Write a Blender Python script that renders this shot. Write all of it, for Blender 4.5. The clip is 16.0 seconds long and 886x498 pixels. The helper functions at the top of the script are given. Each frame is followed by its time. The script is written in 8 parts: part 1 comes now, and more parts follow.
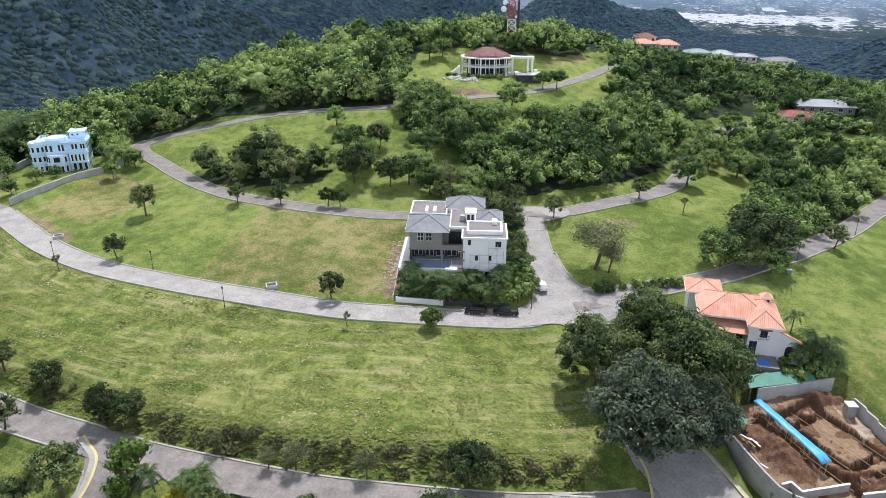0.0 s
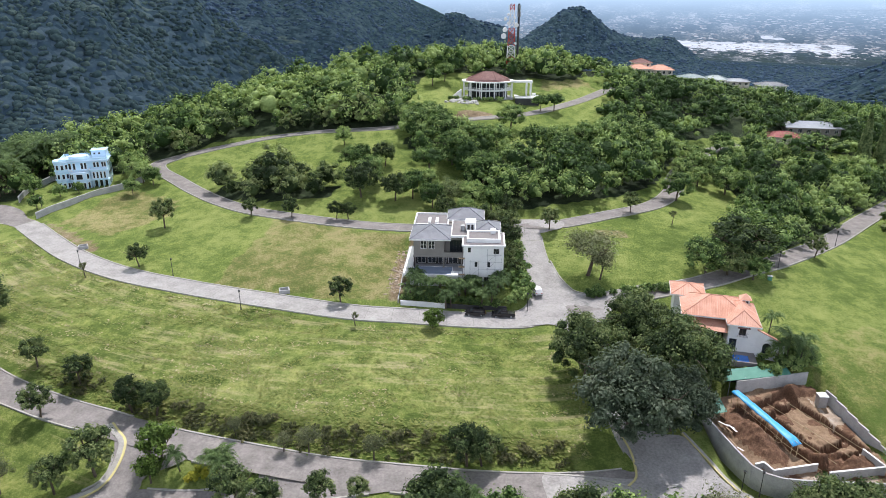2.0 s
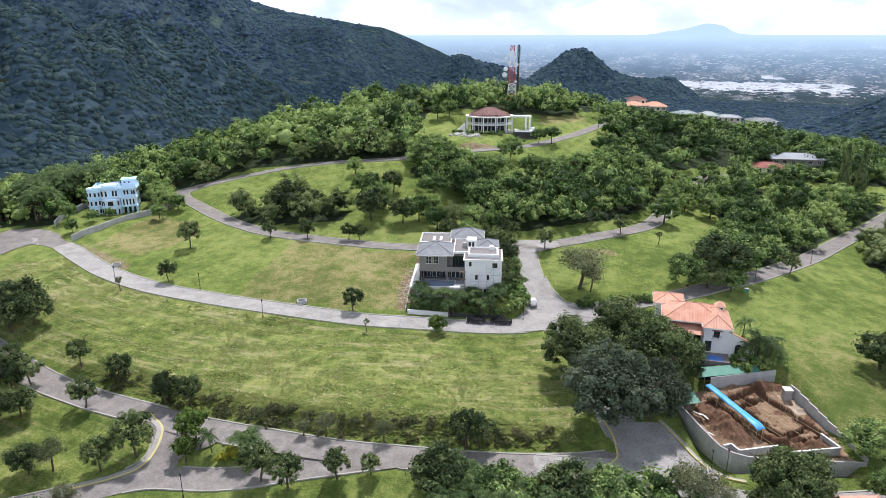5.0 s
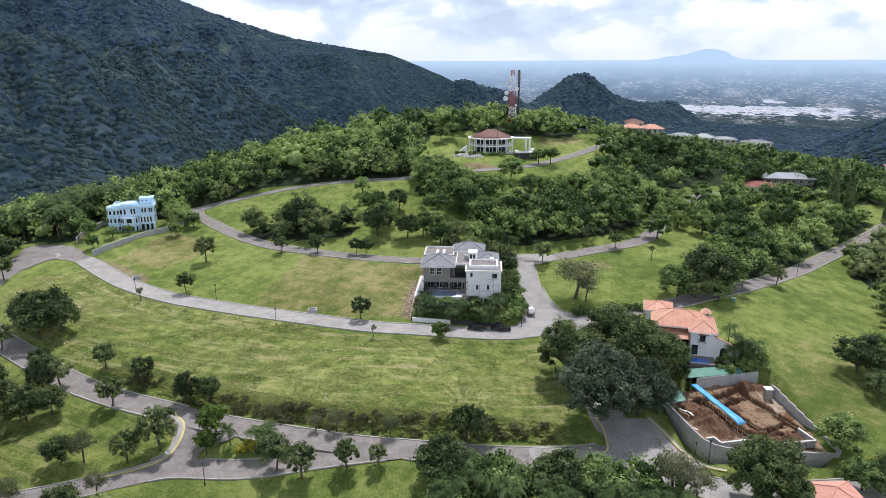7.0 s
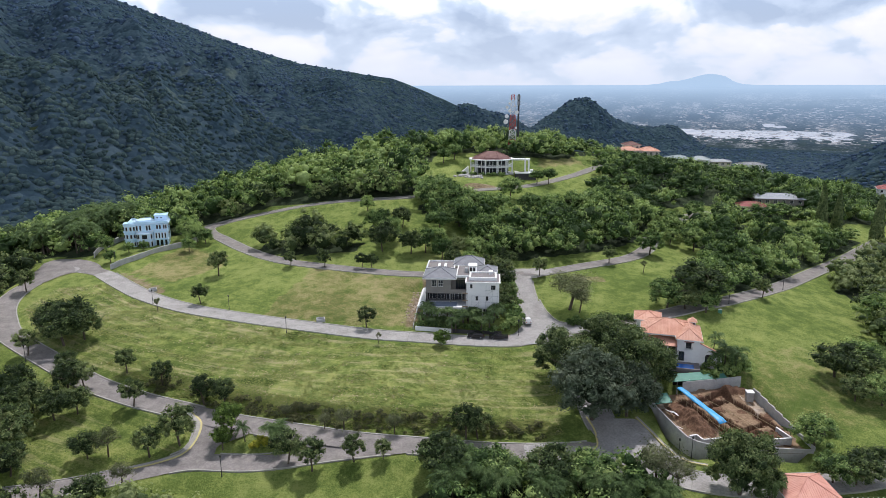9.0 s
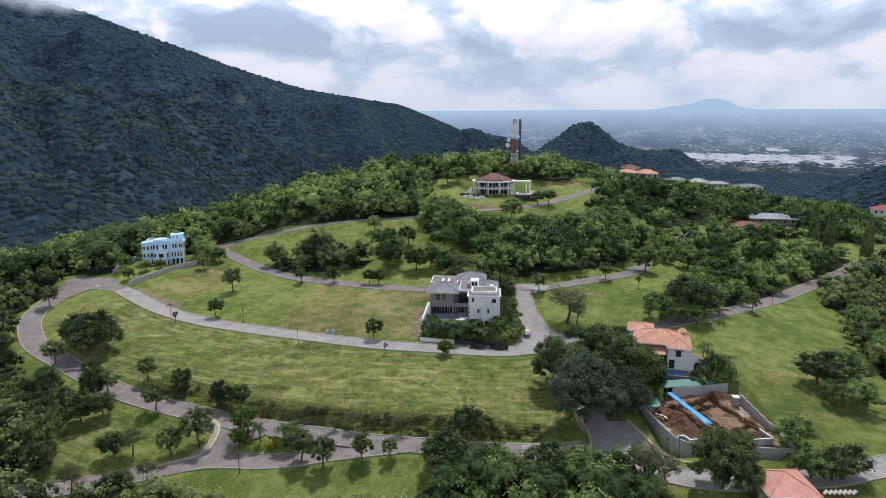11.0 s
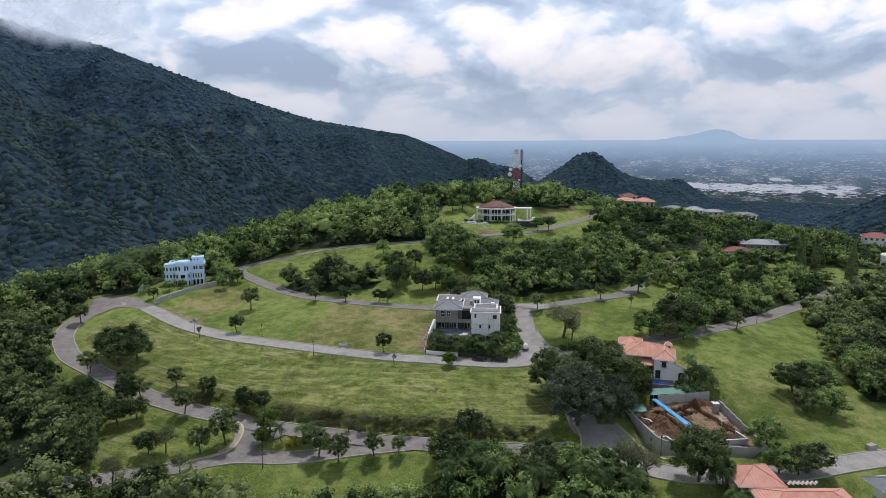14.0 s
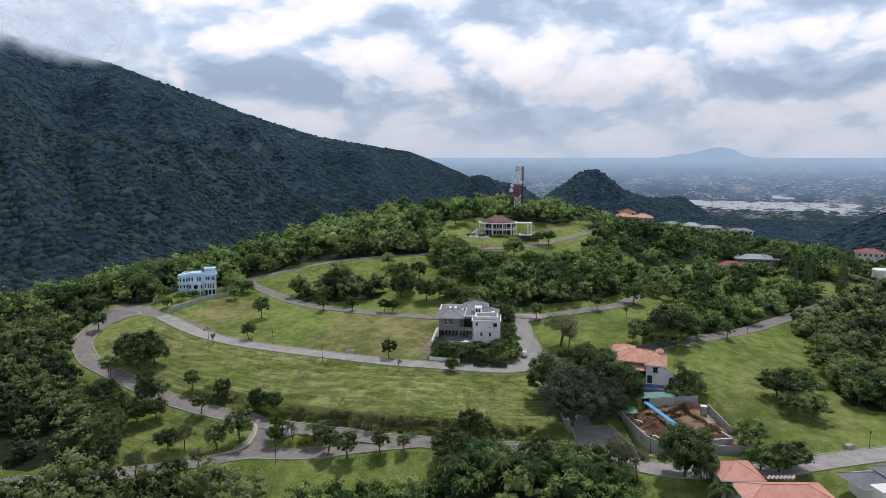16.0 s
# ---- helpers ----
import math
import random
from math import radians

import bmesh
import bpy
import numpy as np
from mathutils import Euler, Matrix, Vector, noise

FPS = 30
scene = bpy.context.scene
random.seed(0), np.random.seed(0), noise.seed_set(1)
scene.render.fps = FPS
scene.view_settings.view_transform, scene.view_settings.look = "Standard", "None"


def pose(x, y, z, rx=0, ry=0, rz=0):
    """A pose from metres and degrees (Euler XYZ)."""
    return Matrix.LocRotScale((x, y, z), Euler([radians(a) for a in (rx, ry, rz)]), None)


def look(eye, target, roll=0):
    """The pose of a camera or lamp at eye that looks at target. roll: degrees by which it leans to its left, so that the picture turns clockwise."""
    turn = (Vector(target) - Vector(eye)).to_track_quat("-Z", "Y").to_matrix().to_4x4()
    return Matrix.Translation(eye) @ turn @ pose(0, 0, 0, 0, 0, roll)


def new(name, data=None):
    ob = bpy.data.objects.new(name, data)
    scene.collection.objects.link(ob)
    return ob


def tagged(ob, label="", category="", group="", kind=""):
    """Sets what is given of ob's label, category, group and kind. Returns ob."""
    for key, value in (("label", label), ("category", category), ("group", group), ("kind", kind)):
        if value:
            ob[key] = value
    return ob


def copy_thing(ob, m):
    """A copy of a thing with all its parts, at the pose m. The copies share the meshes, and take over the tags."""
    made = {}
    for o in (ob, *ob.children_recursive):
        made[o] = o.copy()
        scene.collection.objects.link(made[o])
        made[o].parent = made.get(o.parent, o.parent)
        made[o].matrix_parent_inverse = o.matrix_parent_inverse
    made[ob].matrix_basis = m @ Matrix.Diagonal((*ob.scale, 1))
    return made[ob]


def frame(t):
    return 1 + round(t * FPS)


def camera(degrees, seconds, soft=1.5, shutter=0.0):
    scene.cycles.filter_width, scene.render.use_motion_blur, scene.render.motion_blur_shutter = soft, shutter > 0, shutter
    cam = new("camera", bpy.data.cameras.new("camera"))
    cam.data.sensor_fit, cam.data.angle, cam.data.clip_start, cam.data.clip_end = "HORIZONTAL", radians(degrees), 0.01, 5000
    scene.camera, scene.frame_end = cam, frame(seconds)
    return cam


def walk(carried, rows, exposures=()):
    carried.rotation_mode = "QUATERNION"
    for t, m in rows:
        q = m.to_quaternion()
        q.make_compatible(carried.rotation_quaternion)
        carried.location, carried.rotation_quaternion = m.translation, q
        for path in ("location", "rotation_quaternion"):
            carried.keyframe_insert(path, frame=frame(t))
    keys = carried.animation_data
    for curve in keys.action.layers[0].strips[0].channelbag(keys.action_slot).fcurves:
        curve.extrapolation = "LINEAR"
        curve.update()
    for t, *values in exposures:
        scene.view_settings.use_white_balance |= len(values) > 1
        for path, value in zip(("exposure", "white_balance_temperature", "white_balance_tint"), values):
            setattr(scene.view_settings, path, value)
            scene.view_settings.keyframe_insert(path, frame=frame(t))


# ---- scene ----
cam = camera(66.0, 16.0, soft=0.5)
PATH = [
    (0, (-4.639, 7.674, 68.725), (-4.724, 9.511, 67.939), 0.2),
    (0.5, (-4.551, 4.844, 68.665), (-4.639, 6.689, 67.898), 0.2),
    (1, (-4.287, 2.0, 68.673), (-4.377, 3.853, 67.924), 0.2),
    (1.5, (-3.897, -0.798, 68.733), (-3.991, 1.061, 68.0), 0.1),
    (2, (-3.745, -3.64, 68.799), (-3.841, -1.775, 68.083), 0.1),
    (2.5, (-3.504, -6.472, 68.866), (-3.602, -4.6, 68.168), 0.1),
    (3, (-3.279, -9.302, 68.86), (-3.38, -7.424, 68.18), 0.1),
    (3.5, (-2.887, -12.058, 68.866), (-2.992, -10.174, 68.203), 0.1),
    (4, (-2.602, -14.933, 68.771), (-2.71, -13.043, 68.127), 0.1),
    (6.5, (-1.268, -28.916, 68.869), (-1.395, -27.001, 68.307), -0.4),
    (7, (-0.983, -31.738, 68.919), (-1.113, -29.818, 68.375), -0.3),
    (7.5, (-0.808, -34.353, 68.957), (-0.938, -32.429, 68.428), -0.2),
    (8, (-0.542, -37.163, 68.993), (-0.675, -35.234, 68.481), -0.2),
    (8.5, (-0.204, -39.984, 69.036), (-0.34, -38.052, 68.54), -0.2),
    (9, (0.133, -42.846, 69.058), (-0.006, -40.909, 68.579), -0.2),
    (11.5, (1.789, -57.08, 69.228), (1.631, -55.126, 68.832), -0.4),
    (12, (1.94, -60.011, 69.361), (1.78, -58.055, 68.978), -0.4),
    (12.5, (2.151, -62.932, 69.469), (1.987, -60.973, 69.101), -0.4),
    (13, (2.509, -65.819, 69.525), (2.343, -63.858, 69.171), -0.3),
    (13.5, (2.854, -68.731, 69.634), (2.685, -66.767, 69.293), -0.3),
    (14, (3.185, -71.691, 69.716), (3.013, -69.726, 69.39), -0.3),
    (14.5, (3.428, -74.62, 69.75), (3.255, -72.653, 69.435), -0.2),
    (15, (3.652, -77.498, 69.736), (3.476, -75.529, 69.432), -0.2),
    (15.5, (3.915, -80.4, 69.726), (3.737, -78.429, 69.435), -0.1),
    (16, (4.269, -83.328, 69.739), (4.087, -81.356, 69.461), -0.1),
]
walk(cam, [(t, look(eye, target, roll)) for t, eye, target, roll in PATH],
     exposures=[(0.0, -0.04, 6300, 18), (4.0, -0.02, 6300, 18), (7.0, -0.28, 6300, 18), (9.0, -0.46, 6300, 18), (12.5, -0.82, 6300, 18), (16.0, -0.92, 6300, 18)])

# ---- light ----
SUN_AZ, SUN_EL = radians(13), radians(63)   # azimuth from +y towards +x
sun = new("sun", bpy.data.lights.new("sun", "SUN"))
sun.data.energy, sun.data.angle, sun.data.color = 5.0, radians(0.6), (1.0, 0.975, 0.935)
sd = Vector((math.sin(SUN_AZ) * math.cos(SUN_EL), math.cos(SUN_AZ) * math.cos(SUN_EL), math.sin(SUN_EL)))
sun.matrix_world = look(sd * 500, (0, 0, 0))


def node(nt, kind, loc=(0, 0), **kw):
    n = nt.nodes.new(kind)
    for k, v in kw.items():
        if k == "op":
            n.operation = v
        elif k == "blend":
            n.blend_type = v
        elif k == "dt":
            n.data_type = v
        elif k == "attr":
            n.attribute_name = v
        else:
            n.inputs[k].default_value = v
    return n


def ramp(nt, fac, stops):
    r = nt.nodes.new("ShaderNodeValToRGB")
    while len(r.color_ramp.elements) < len(stops):
        r.color_ramp.elements.new(0.5)
    for e, (p, c) in zip(r.color_ramp.elements, stops):
        e.position = p
        e.color = (*c, 1) if len(c) == 3 else c
    nt.links.new(fac, r.inputs[0])
    return r.outputs[0]


def m2(nt, op, a, b=None, clamp=False):
    n = nt.nodes.new("ShaderNodeMath")
    n.operation, n.use_clamp = op, clamp
    for i, v in enumerate((a, b)):
        if v is None:
            continue
        if isinstance(v, (int, float)):
            n.inputs[i].default_value = v
        else:
            nt.links.new(v, n.inputs[i])
    return n.outputs[0]


def mixc(nt, fac, a, b, blend="MIX"):
    n = nt.nodes.new("ShaderNodeMix")
    n.data_type, n.blend_type = "RGBA", blend
    for sock, v in ((n.inputs[0], fac), (n.inputs[6], a), (n.inputs[7], b)):
        if isinstance(v, (int, float)):
            sock.default_value = v
        elif isinstance(v, tuple):
            sock.default_value = (*v, 1)
        else:
            nt.links.new(v, sock)
    return n.outputs[2]


def noise_tex(nt, coord, scale, detail=4.0, rough=0.55, stretch=None):
    if stretch:
        mp = nt.nodes.new("ShaderNodeMapping")
        mp.inputs["Scale"].default_value = stretch
        nt.links.new(coord, mp.inputs[0])
        coord = mp.outputs[0]
    n = nt.nodes.new("ShaderNodeTexNoise")
    n.inputs["Scale"].default_value, n.inputs["Detail"].default_value, n.inputs["Roughness"].default_value = scale, detail, rough
    nt.links.new(coord, n.inputs["Vector"])
    return n.outputs["Fac"]


# sky: clear blue with a broken layer of cumulus over it
world = bpy.data.worlds.new("sky")
scene.world = world
world.use_nodes = True
nt = world.node_tree
nt.nodes.clear()
sky = nt.nodes.new("ShaderNodeTexSky")
sky.sky_type, sky.sun_disc, sky.sun_elevation, sky.sun_rotation = "NISHITA", False, SUN_EL, SUN_AZ
sky.air_density, sky.dust_density = 1.3, 0.4
tc = nt.nodes.new("ShaderNodeTexCoord").outputs["Generated"]
sep = nt.nodes.new("ShaderNodeSeparateXYZ")
nt.links.new(tc, sep.inputs[0])


def cumulus(lift):
    """Thickness of the cloud layer, looked up a little higher by lift."""
    mp = nt.nodes.new("ShaderNodeMapping")
    mp.inputs["Scale"].default_value, mp.inputs["Location"].default_value = (1.0, 1.0, 1.9), (0.35, 0.30, 0.15 + lift * 1.9)
    nt.links.new(tc, mp.inputs[0])
    broad = noise_tex(nt, mp.outputs[0], 2.6, 2.0, 0.5)
    puff = nt.nodes.new("ShaderNodeTexNoise")
    puff.inputs["Scale"].default_value, puff.inputs["Detail"].default_value, puff.inputs["Roughness"].default_value, puff.inputs["Distortion"].default_value = 6.5, 9.0, 0.52, 0.25
    nt.links.new(mp.outputs[0], puff.inputs["Vector"])
    warp = nt.nodes.new("ShaderNodeVectorMath")
    warp.operation = "MULTIPLY_ADD"
    nt.links.new(puff.outputs["Color"], warp.inputs[0])
    warp.inputs[1].default_value = (0.16, 0.16, 0.16)
    nt.links.new(mp.outputs[0], warp.inputs[2])
    cell = nt.nodes.new("ShaderNodeTexVoronoi")
    cell.feature = "SMOOTH_F1"
    cell.inputs["Scale"].default_value, cell.inputs["Detail"].default_value, cell.inputs["Roughness"].default_value, cell.inputs["Smoothness"].default_value = 7.0, 3.0, 0.5, 0.6
    nt.links.new(warp.outputs[0], cell.inputs["Vector"])
    heap = m2(nt, "MULTIPLY", m2(nt, "SUBTRACT", 0.6, cell.outputs["Distance"]), 0.44)
    return m2(nt, "ADD", m2(nt, "ADD", m2(nt, "MULTIPLY", puff.outputs["Fac"], 0.5), m2(nt, "MULTIPLY", broad, 0.5)), heap)


cover, higher = cumulus(0.0), cumulus(0.035)
low = ramp(nt, sep.outputs[2], [(0.0, (1, 1, 1)), (0.10, (0, 0, 0))])
mask = m2(nt, "MAXIMUM", ramp(nt, cover, [(0.30, (0.75, 0.75, 0.75)), (0.50, (1, 1, 1))]), ramp(nt, sep.outputs[2], [(0.30, (1, 1, 1)), (0.60, (0, 0, 0))]))
lit = m2(nt, "ADD", m2(nt, "MULTIPLY", m2(nt, "SUBTRACT", cover, higher), 2.6), m2(nt, "ADD", m2(nt, "MULTIPLY", cover, 2.0), -0.52))
lit = m2(nt, "ADD", m2(nt, "MULTIPLY", lit, 0.42), 0.31)
cloud_col = ramp(nt, lit, [(0.12, (0.42, 0.54, 0.68)), (0.36, (0.62, 0.75, 0.87)), (0.45, (0.83, 0.90, 0.96)), (0.56, (0.97, 0.98, 0.99)), (0.80, (1.08, 1.08, 1.08))])
cloud_col = mixc(nt, m2(nt, "MULTIPLY", low, 0.70), cloud_col, (0.72, 0.83, 0.92))
gain = ramp(nt, sep.outputs[2], [(0.0, (0.82, 0.83, 0.85)), (0.08, (0.91, 0.91, 0.92)), (0.15, (1.20, 1.20, 1.20)), (0.36, (1.24, 1.24, 1.24)), (0.75, (0.38, 0.39, 0.41))])
cloud_col = mixc(nt, 1.0, cloud_col, gain, "MULTIPLY")
b1, b2 = nt.nodes.new("ShaderNodeBackground"), nt.nodes.new("ShaderNodeBackground")
b1.inputs[1].default_value, b2.inputs[1].default_value = 0.11, 1.58
nt.links.new(sky.outputs[0], b1.inputs[0])
nt.links.new(cloud_col, b2.inputs[0])
ms = nt.nodes.new("ShaderNodeMixShader")
nt.links.new(mask, ms.inputs[0])
nt.links.new(b1.outputs[0], ms.inputs[1])
nt.links.new(b2.outputs[0], ms.inputs[2])
wo = nt.nodes.new("ShaderNodeOutputWorld")
nt.links.new(ms.outputs[0], wo.inputs[0])


# ---- materials ----
def mat(name, stops, scale=0.6, fine_scale=8.0, rough=0.85, bump=0.15, metal=0.0, mixfine=0.35, stretch=None, objrand=0.0, spec=0.3, translucent=0.0, island=0.0, span=0.36, tint=False):
    """A surface whose colour wanders between the stops at a coarse and a fine scale, with a fine relief."""
    m = bpy.data.materials.new(name)
    m.use_nodes = True
    nt = m.node_tree
    p = nt.nodes["Principled BSDF"]
    geo = nt.nodes.new("ShaderNodeNewGeometry")
    a = noise_tex(nt, geo.outputs["Position"], scale, 5.0, 0.6, stretch)
    b = noise_tex(nt, geo.outputs["Position"], fine_scale, 3.0, 0.6, stretch)
    f = m2(nt, "ADD", m2(nt, "MULTIPLY", a, 1 - mixfine), m2(nt, "MULTIPLY", b, mixfine))
    if objrand:
        oi = nt.nodes.new("ShaderNodeObjectInfo")
        f = m2(nt, "ADD", f, m2(nt, "MULTIPLY", m2(nt, "SUBTRACT", oi.outputs["Random"], 0.5), objrand))
    if island:
        f = m2(nt, "ADD", f, m2(nt, "MULTIPLY", m2(nt, "SUBTRACT", geo.outputs["Random Per Island"], 0.5), island))
    # tint shifts the tone; inner foliage carries painted shade in it
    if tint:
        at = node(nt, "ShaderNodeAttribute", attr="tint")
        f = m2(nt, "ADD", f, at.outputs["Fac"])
    n = len(stops)
    col = ramp(nt, f, [(0.5 - span / 2 + span * i / max(1, n - 1), c) for i, c in enumerate(stops)])
    nt.links.new(col, p.inputs["Base Color"])
    p.inputs["Roughness"].default_value, p.inputs["Metallic"].default_value = rough, metal
    p.inputs["Specular IOR Level"].default_value = spec
    if bump:
        bn = nt.nodes.new("ShaderNodeBump")
        bn.inputs["Strength"].default_value, bn.inputs["Distance"].default_value = bump, 0.05
        nt.links.new(b, bn.inputs["Height"])
        nt.links.new(bn.outputs[0], p.inputs["Normal"])
    if translucent:
        tr = nt.nodes.new("ShaderNodeBsdfTranslucent")
        nt.links.new(mixc(nt, 1.0, col, (1.5, 1.6, 0.6), "MULTIPLY"), tr.inputs[0])
        mx = nt.nodes.new("ShaderNodeMixShader")
        mx.inputs[0].default_value = translucent
        nt.links.new(p.outputs[0], mx.inputs[1])
        nt.links.new(tr.outputs[0], mx.inputs[2])
        nt.links.new(mx.outputs[0], nt.nodes["Material Output"].inputs[0])
    return m


def leafmat(name, dark, mid, light, tr=0.13):
    m = mat(name, [dark, mid, light], 0.11, 0.9, 0.6, 0.0, mixfine=0.3, objrand=0.25, island=0.24, span=0.36, spec=0.14, translucent=tr, tint=True)
    nt = m.node_tree
    pos = nt.nodes.new("ShaderNodeNewGeometry").outputs["Position"]
    bn = nt.nodes.new("ShaderNodeBump")
    bn.inputs["Strength"].default_value, bn.inputs["Distance"].default_value = 1.0, 0.9
    nt.links.new(noise_tex(nt, pos, 1.5, 4.0, 0.7), bn.inputs["Height"])
    nt.links.new(bn.outputs[0], nt.nodes["Principled BSDF"].inputs["Normal"])
    return m


LEAF_DARK = leafmat("leaf_dark", (0.030, 0.052, 0.020), (0.106, 0.156, 0.056), (0.250, 0.300, 0.125))
LEAF_MID = leafmat("leaf_mid", (0.040, 0.080, 0.024), (0.150, 0.246, 0.074), (0.345, 0.450, 0.160))
LEAF_LIGHT = leafmat("leaf_light", (0.058, 0.099, 0.020), (0.144, 0.230, 0.047), (0.227, 0.324, 0.082))
LEAF_GREY = leafmat("leaf_grey", (0.044, 0.065, 0.039), (0.098, 0.133, 0.083), (0.176, 0.215, 0.150))
LEAF_SCRUB = leafmat("leaf_scrub", (0.098, 0.115, 0.052), (0.149, 0.161, 0.071), (0.218, 0.213, 0.103))
GRASS = leafmat("grass_blades", (0.125, 0.180, 0.042), (0.190, 0.245, 0.066), (0.290, 0.310, 0.105), 0.25)
GRASS_LAWN = leafmat("lawn_blades", (0.101, 0.150, 0.047), (0.148, 0.205, 0.068), (0.212, 0.260, 0.101), 0.2)
LEAF_DRY = leafmat("leaf_dry", (0.085, 0.105, 0.050), (0.145, 0.165, 0.085), (0.230, 0.248, 0.140))
STRAW = leafmat("dry_straw", (0.26, 0.23, 0.11), (0.38, 0.33, 0.18), (0.52, 0.46, 0.28), 0.1)
LEAF_YELLOW = leafmat("leaf_yellow", (0.22, 0.24, 0.03), (0.35, 0.36, 0.04), (0.45, 0.42, 0.06))
LEAF_PALM = leafmat("leaf_palm", (0.049, 0.084, 0.031), (0.090, 0.147, 0.053), (0.155, 0.224, 0.085), 0.2)
# mountain leaves tinted blue, bluer far off: haze put into the colour
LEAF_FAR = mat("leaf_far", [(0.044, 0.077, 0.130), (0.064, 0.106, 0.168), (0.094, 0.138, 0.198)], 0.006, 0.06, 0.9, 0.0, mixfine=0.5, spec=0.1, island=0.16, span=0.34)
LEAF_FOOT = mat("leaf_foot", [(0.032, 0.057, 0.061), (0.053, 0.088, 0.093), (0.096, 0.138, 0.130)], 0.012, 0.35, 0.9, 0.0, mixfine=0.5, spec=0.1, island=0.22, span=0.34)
BARK = mat("bark", [(0.07, 0.055, 0.04), (0.13, 0.105, 0.08)], 1.5, 9.0, 0.95, 0.5)
CONCRETE = mat("road_concrete", [(0.205, 0.197, 0.188), (0.305, 0.294, 0.280), (0.395, 0.380, 0.362)], 0.3, 2.4, 0.9, 0.15, mixfine=0.45)
CONCRETE_OLD = mat("road_concrete_worn", [(0.139, 0.128, 0.120), (0.211, 0.195, 0.183), (0.294, 0.270, 0.255)], 0.35, 2.2, 0.9, 0.2, mixfine=0.45)
KERB = mat("kerb_concrete", [(0.27, 0.26, 0.235), (0.42, 0.41, 0.37)], 0.5, 4.0, 0.9, 0.2)
KERB_YELLOW = mat("kerb_yellow_paint", [(0.46, 0.41, 0.20), (0.62, 0.54, 0.22)], 1.0, 8.0, 0.7, 0.1)
JOINT = mat("road_joint", [(0.15, 0.145, 0.135), (0.22, 0.215, 0.20)], 2.0, 10.0, 0.9, 0.1)
WALL_WHITE = mat("white_render", [(0.66, 0.66, 0.65), (0.76, 0.76, 0.75), (0.80, 0.80, 0.79)], 0.35, 5.0, 0.75, 0.08)
WALL_TAN = mat("taupe_render", [(0.20, 0.185, 0.165), (0.25, 0.235, 0.21)], 0.5, 6.0, 0.8, 0.1)
WALL_BLUE = mat("pale_blue_paint", [(0.42, 0.64, 0.78), (0.50, 0.71, 0.84), (0.60, 0.78, 0.88)], 0.4, 5.0, 0.7, 0.08)
WALL_BLUE_W = mat("bluish_white_paint", [(0.50, 0.66, 0.82), (0.60, 0.75, 0.88)], 0.5, 5.0, 0.7, 0.05)
WALL_GREY = mat("block_wall_grey", [(0.30, 0.30, 0.295), (0.40, 0.40, 0.395), (0.48, 0.48, 0.47)], 0.6, 4.0, 0.9, 0.25)
ROOF_GREY = mat("slate_grey_shingle", [(0.135, 0.145, 0.165), (0.18, 0.19, 0.21), (0.22, 0.23, 0.25)], 0.6, 6.0, 0.6, 0.4)
ROOF_ORANGE = mat("terracotta_tile", [(0.52, 0.255, 0.175), (0.62, 0.335, 0.24), (0.68, 0.40, 0.30)], 0.5, 5.0, 0.75, 0.5, island=0.35)
ROOF_PINK = mat("pink_clay_tile", [(0.52, 0.24, 0.18), (0.62, 0.31, 0.24), (0.68, 0.37, 0.29)], 0.5, 5.0, 0.75, 0.5, island=0.35)
ROOF_BROWN = mat("brown_red_tile", [(0.125, 0.062, 0.055), (0.175, 0.088, 0.078), (0.23, 0.125, 0.11)], 0.6, 5.0, 0.75, 0.5)
ROOF_RED = mat("red_tile", [(0.27, 0.085, 0.080), (0.36, 0.125, 0.115)], 0.6, 5.0, 0.75, 0.5)
ROOF_FLAT = mat("flat_roof_screed", [(0.17, 0.155, 0.155), (0.23, 0.215, 0.21)], 0.7, 4.0, 0.9, 0.15)
DECK = mat("deck_tile_grey", [(0.26, 0.27, 0.29), (0.33, 0.34, 0.36)], 0.8, 5.0, 0.6, 0.05)
GLASS_DARK = mat("window_glass_dark", [(0.012, 0.016, 0.020), (0.03, 0.035, 0.042)], 0.8, 3.0, 0.12, 0.0, spec=0.6)
# near-black: shade of interiors and recesses put into the colour
INNER_SHADE = mat("painted_inner_shade", [(0.02, 0.02, 0.02), (0.045, 0.042, 0.04)], 0.8, 4.0, 0.9, 0.0)
METAL_GREY = mat("galvanised_steel", [(0.32, 0.33, 0.34), (0.45, 0.46, 0.47)], 1.0, 8.0, 0.5, 0.1, metal=0.6)
METAL_DARK = mat("dark_painted_steel", [(0.03, 0.03, 0.032), (0.06, 0.06, 0.062)], 1.0, 8.0, 0.5, 0.1)
PAINT_RED = mat("red_oxide_paint", [(0.40, 0.05, 0.04), (0.52, 0.08, 0.06)], 0.8, 6.0, 0.5, 0.05)
PAINT_WHITE = mat("white_paint", [(0.70, 0.70, 0.70), (0.80, 0.80, 0.80)], 0.8, 6.0, 0.5, 0.05)
SOIL = mat("excavated_soil", [(0.062, 0.032, 0.019), (0.125, 0.068, 0.040), (0.225, 0.135, 0.084)], 0.7, 3.5, 0.95, 0.6, mixfine=0.5)
SOIL_TAN = mat("levelled_soil", [(0.150, 0.095, 0.058), (0.235, 0.158, 0.098), (0.330, 0.235, 0.155)], 0.5, 3.0, 0.95, 0.5, mixfine=0.5)
SOIL_PALE = mat("pale_rubble_soil", [(0.24, 0.17, 0.12), (0.34, 0.27, 0.20), (0.46, 0.40, 0.34)], 0.6, 5.0, 0.95, 0.8)
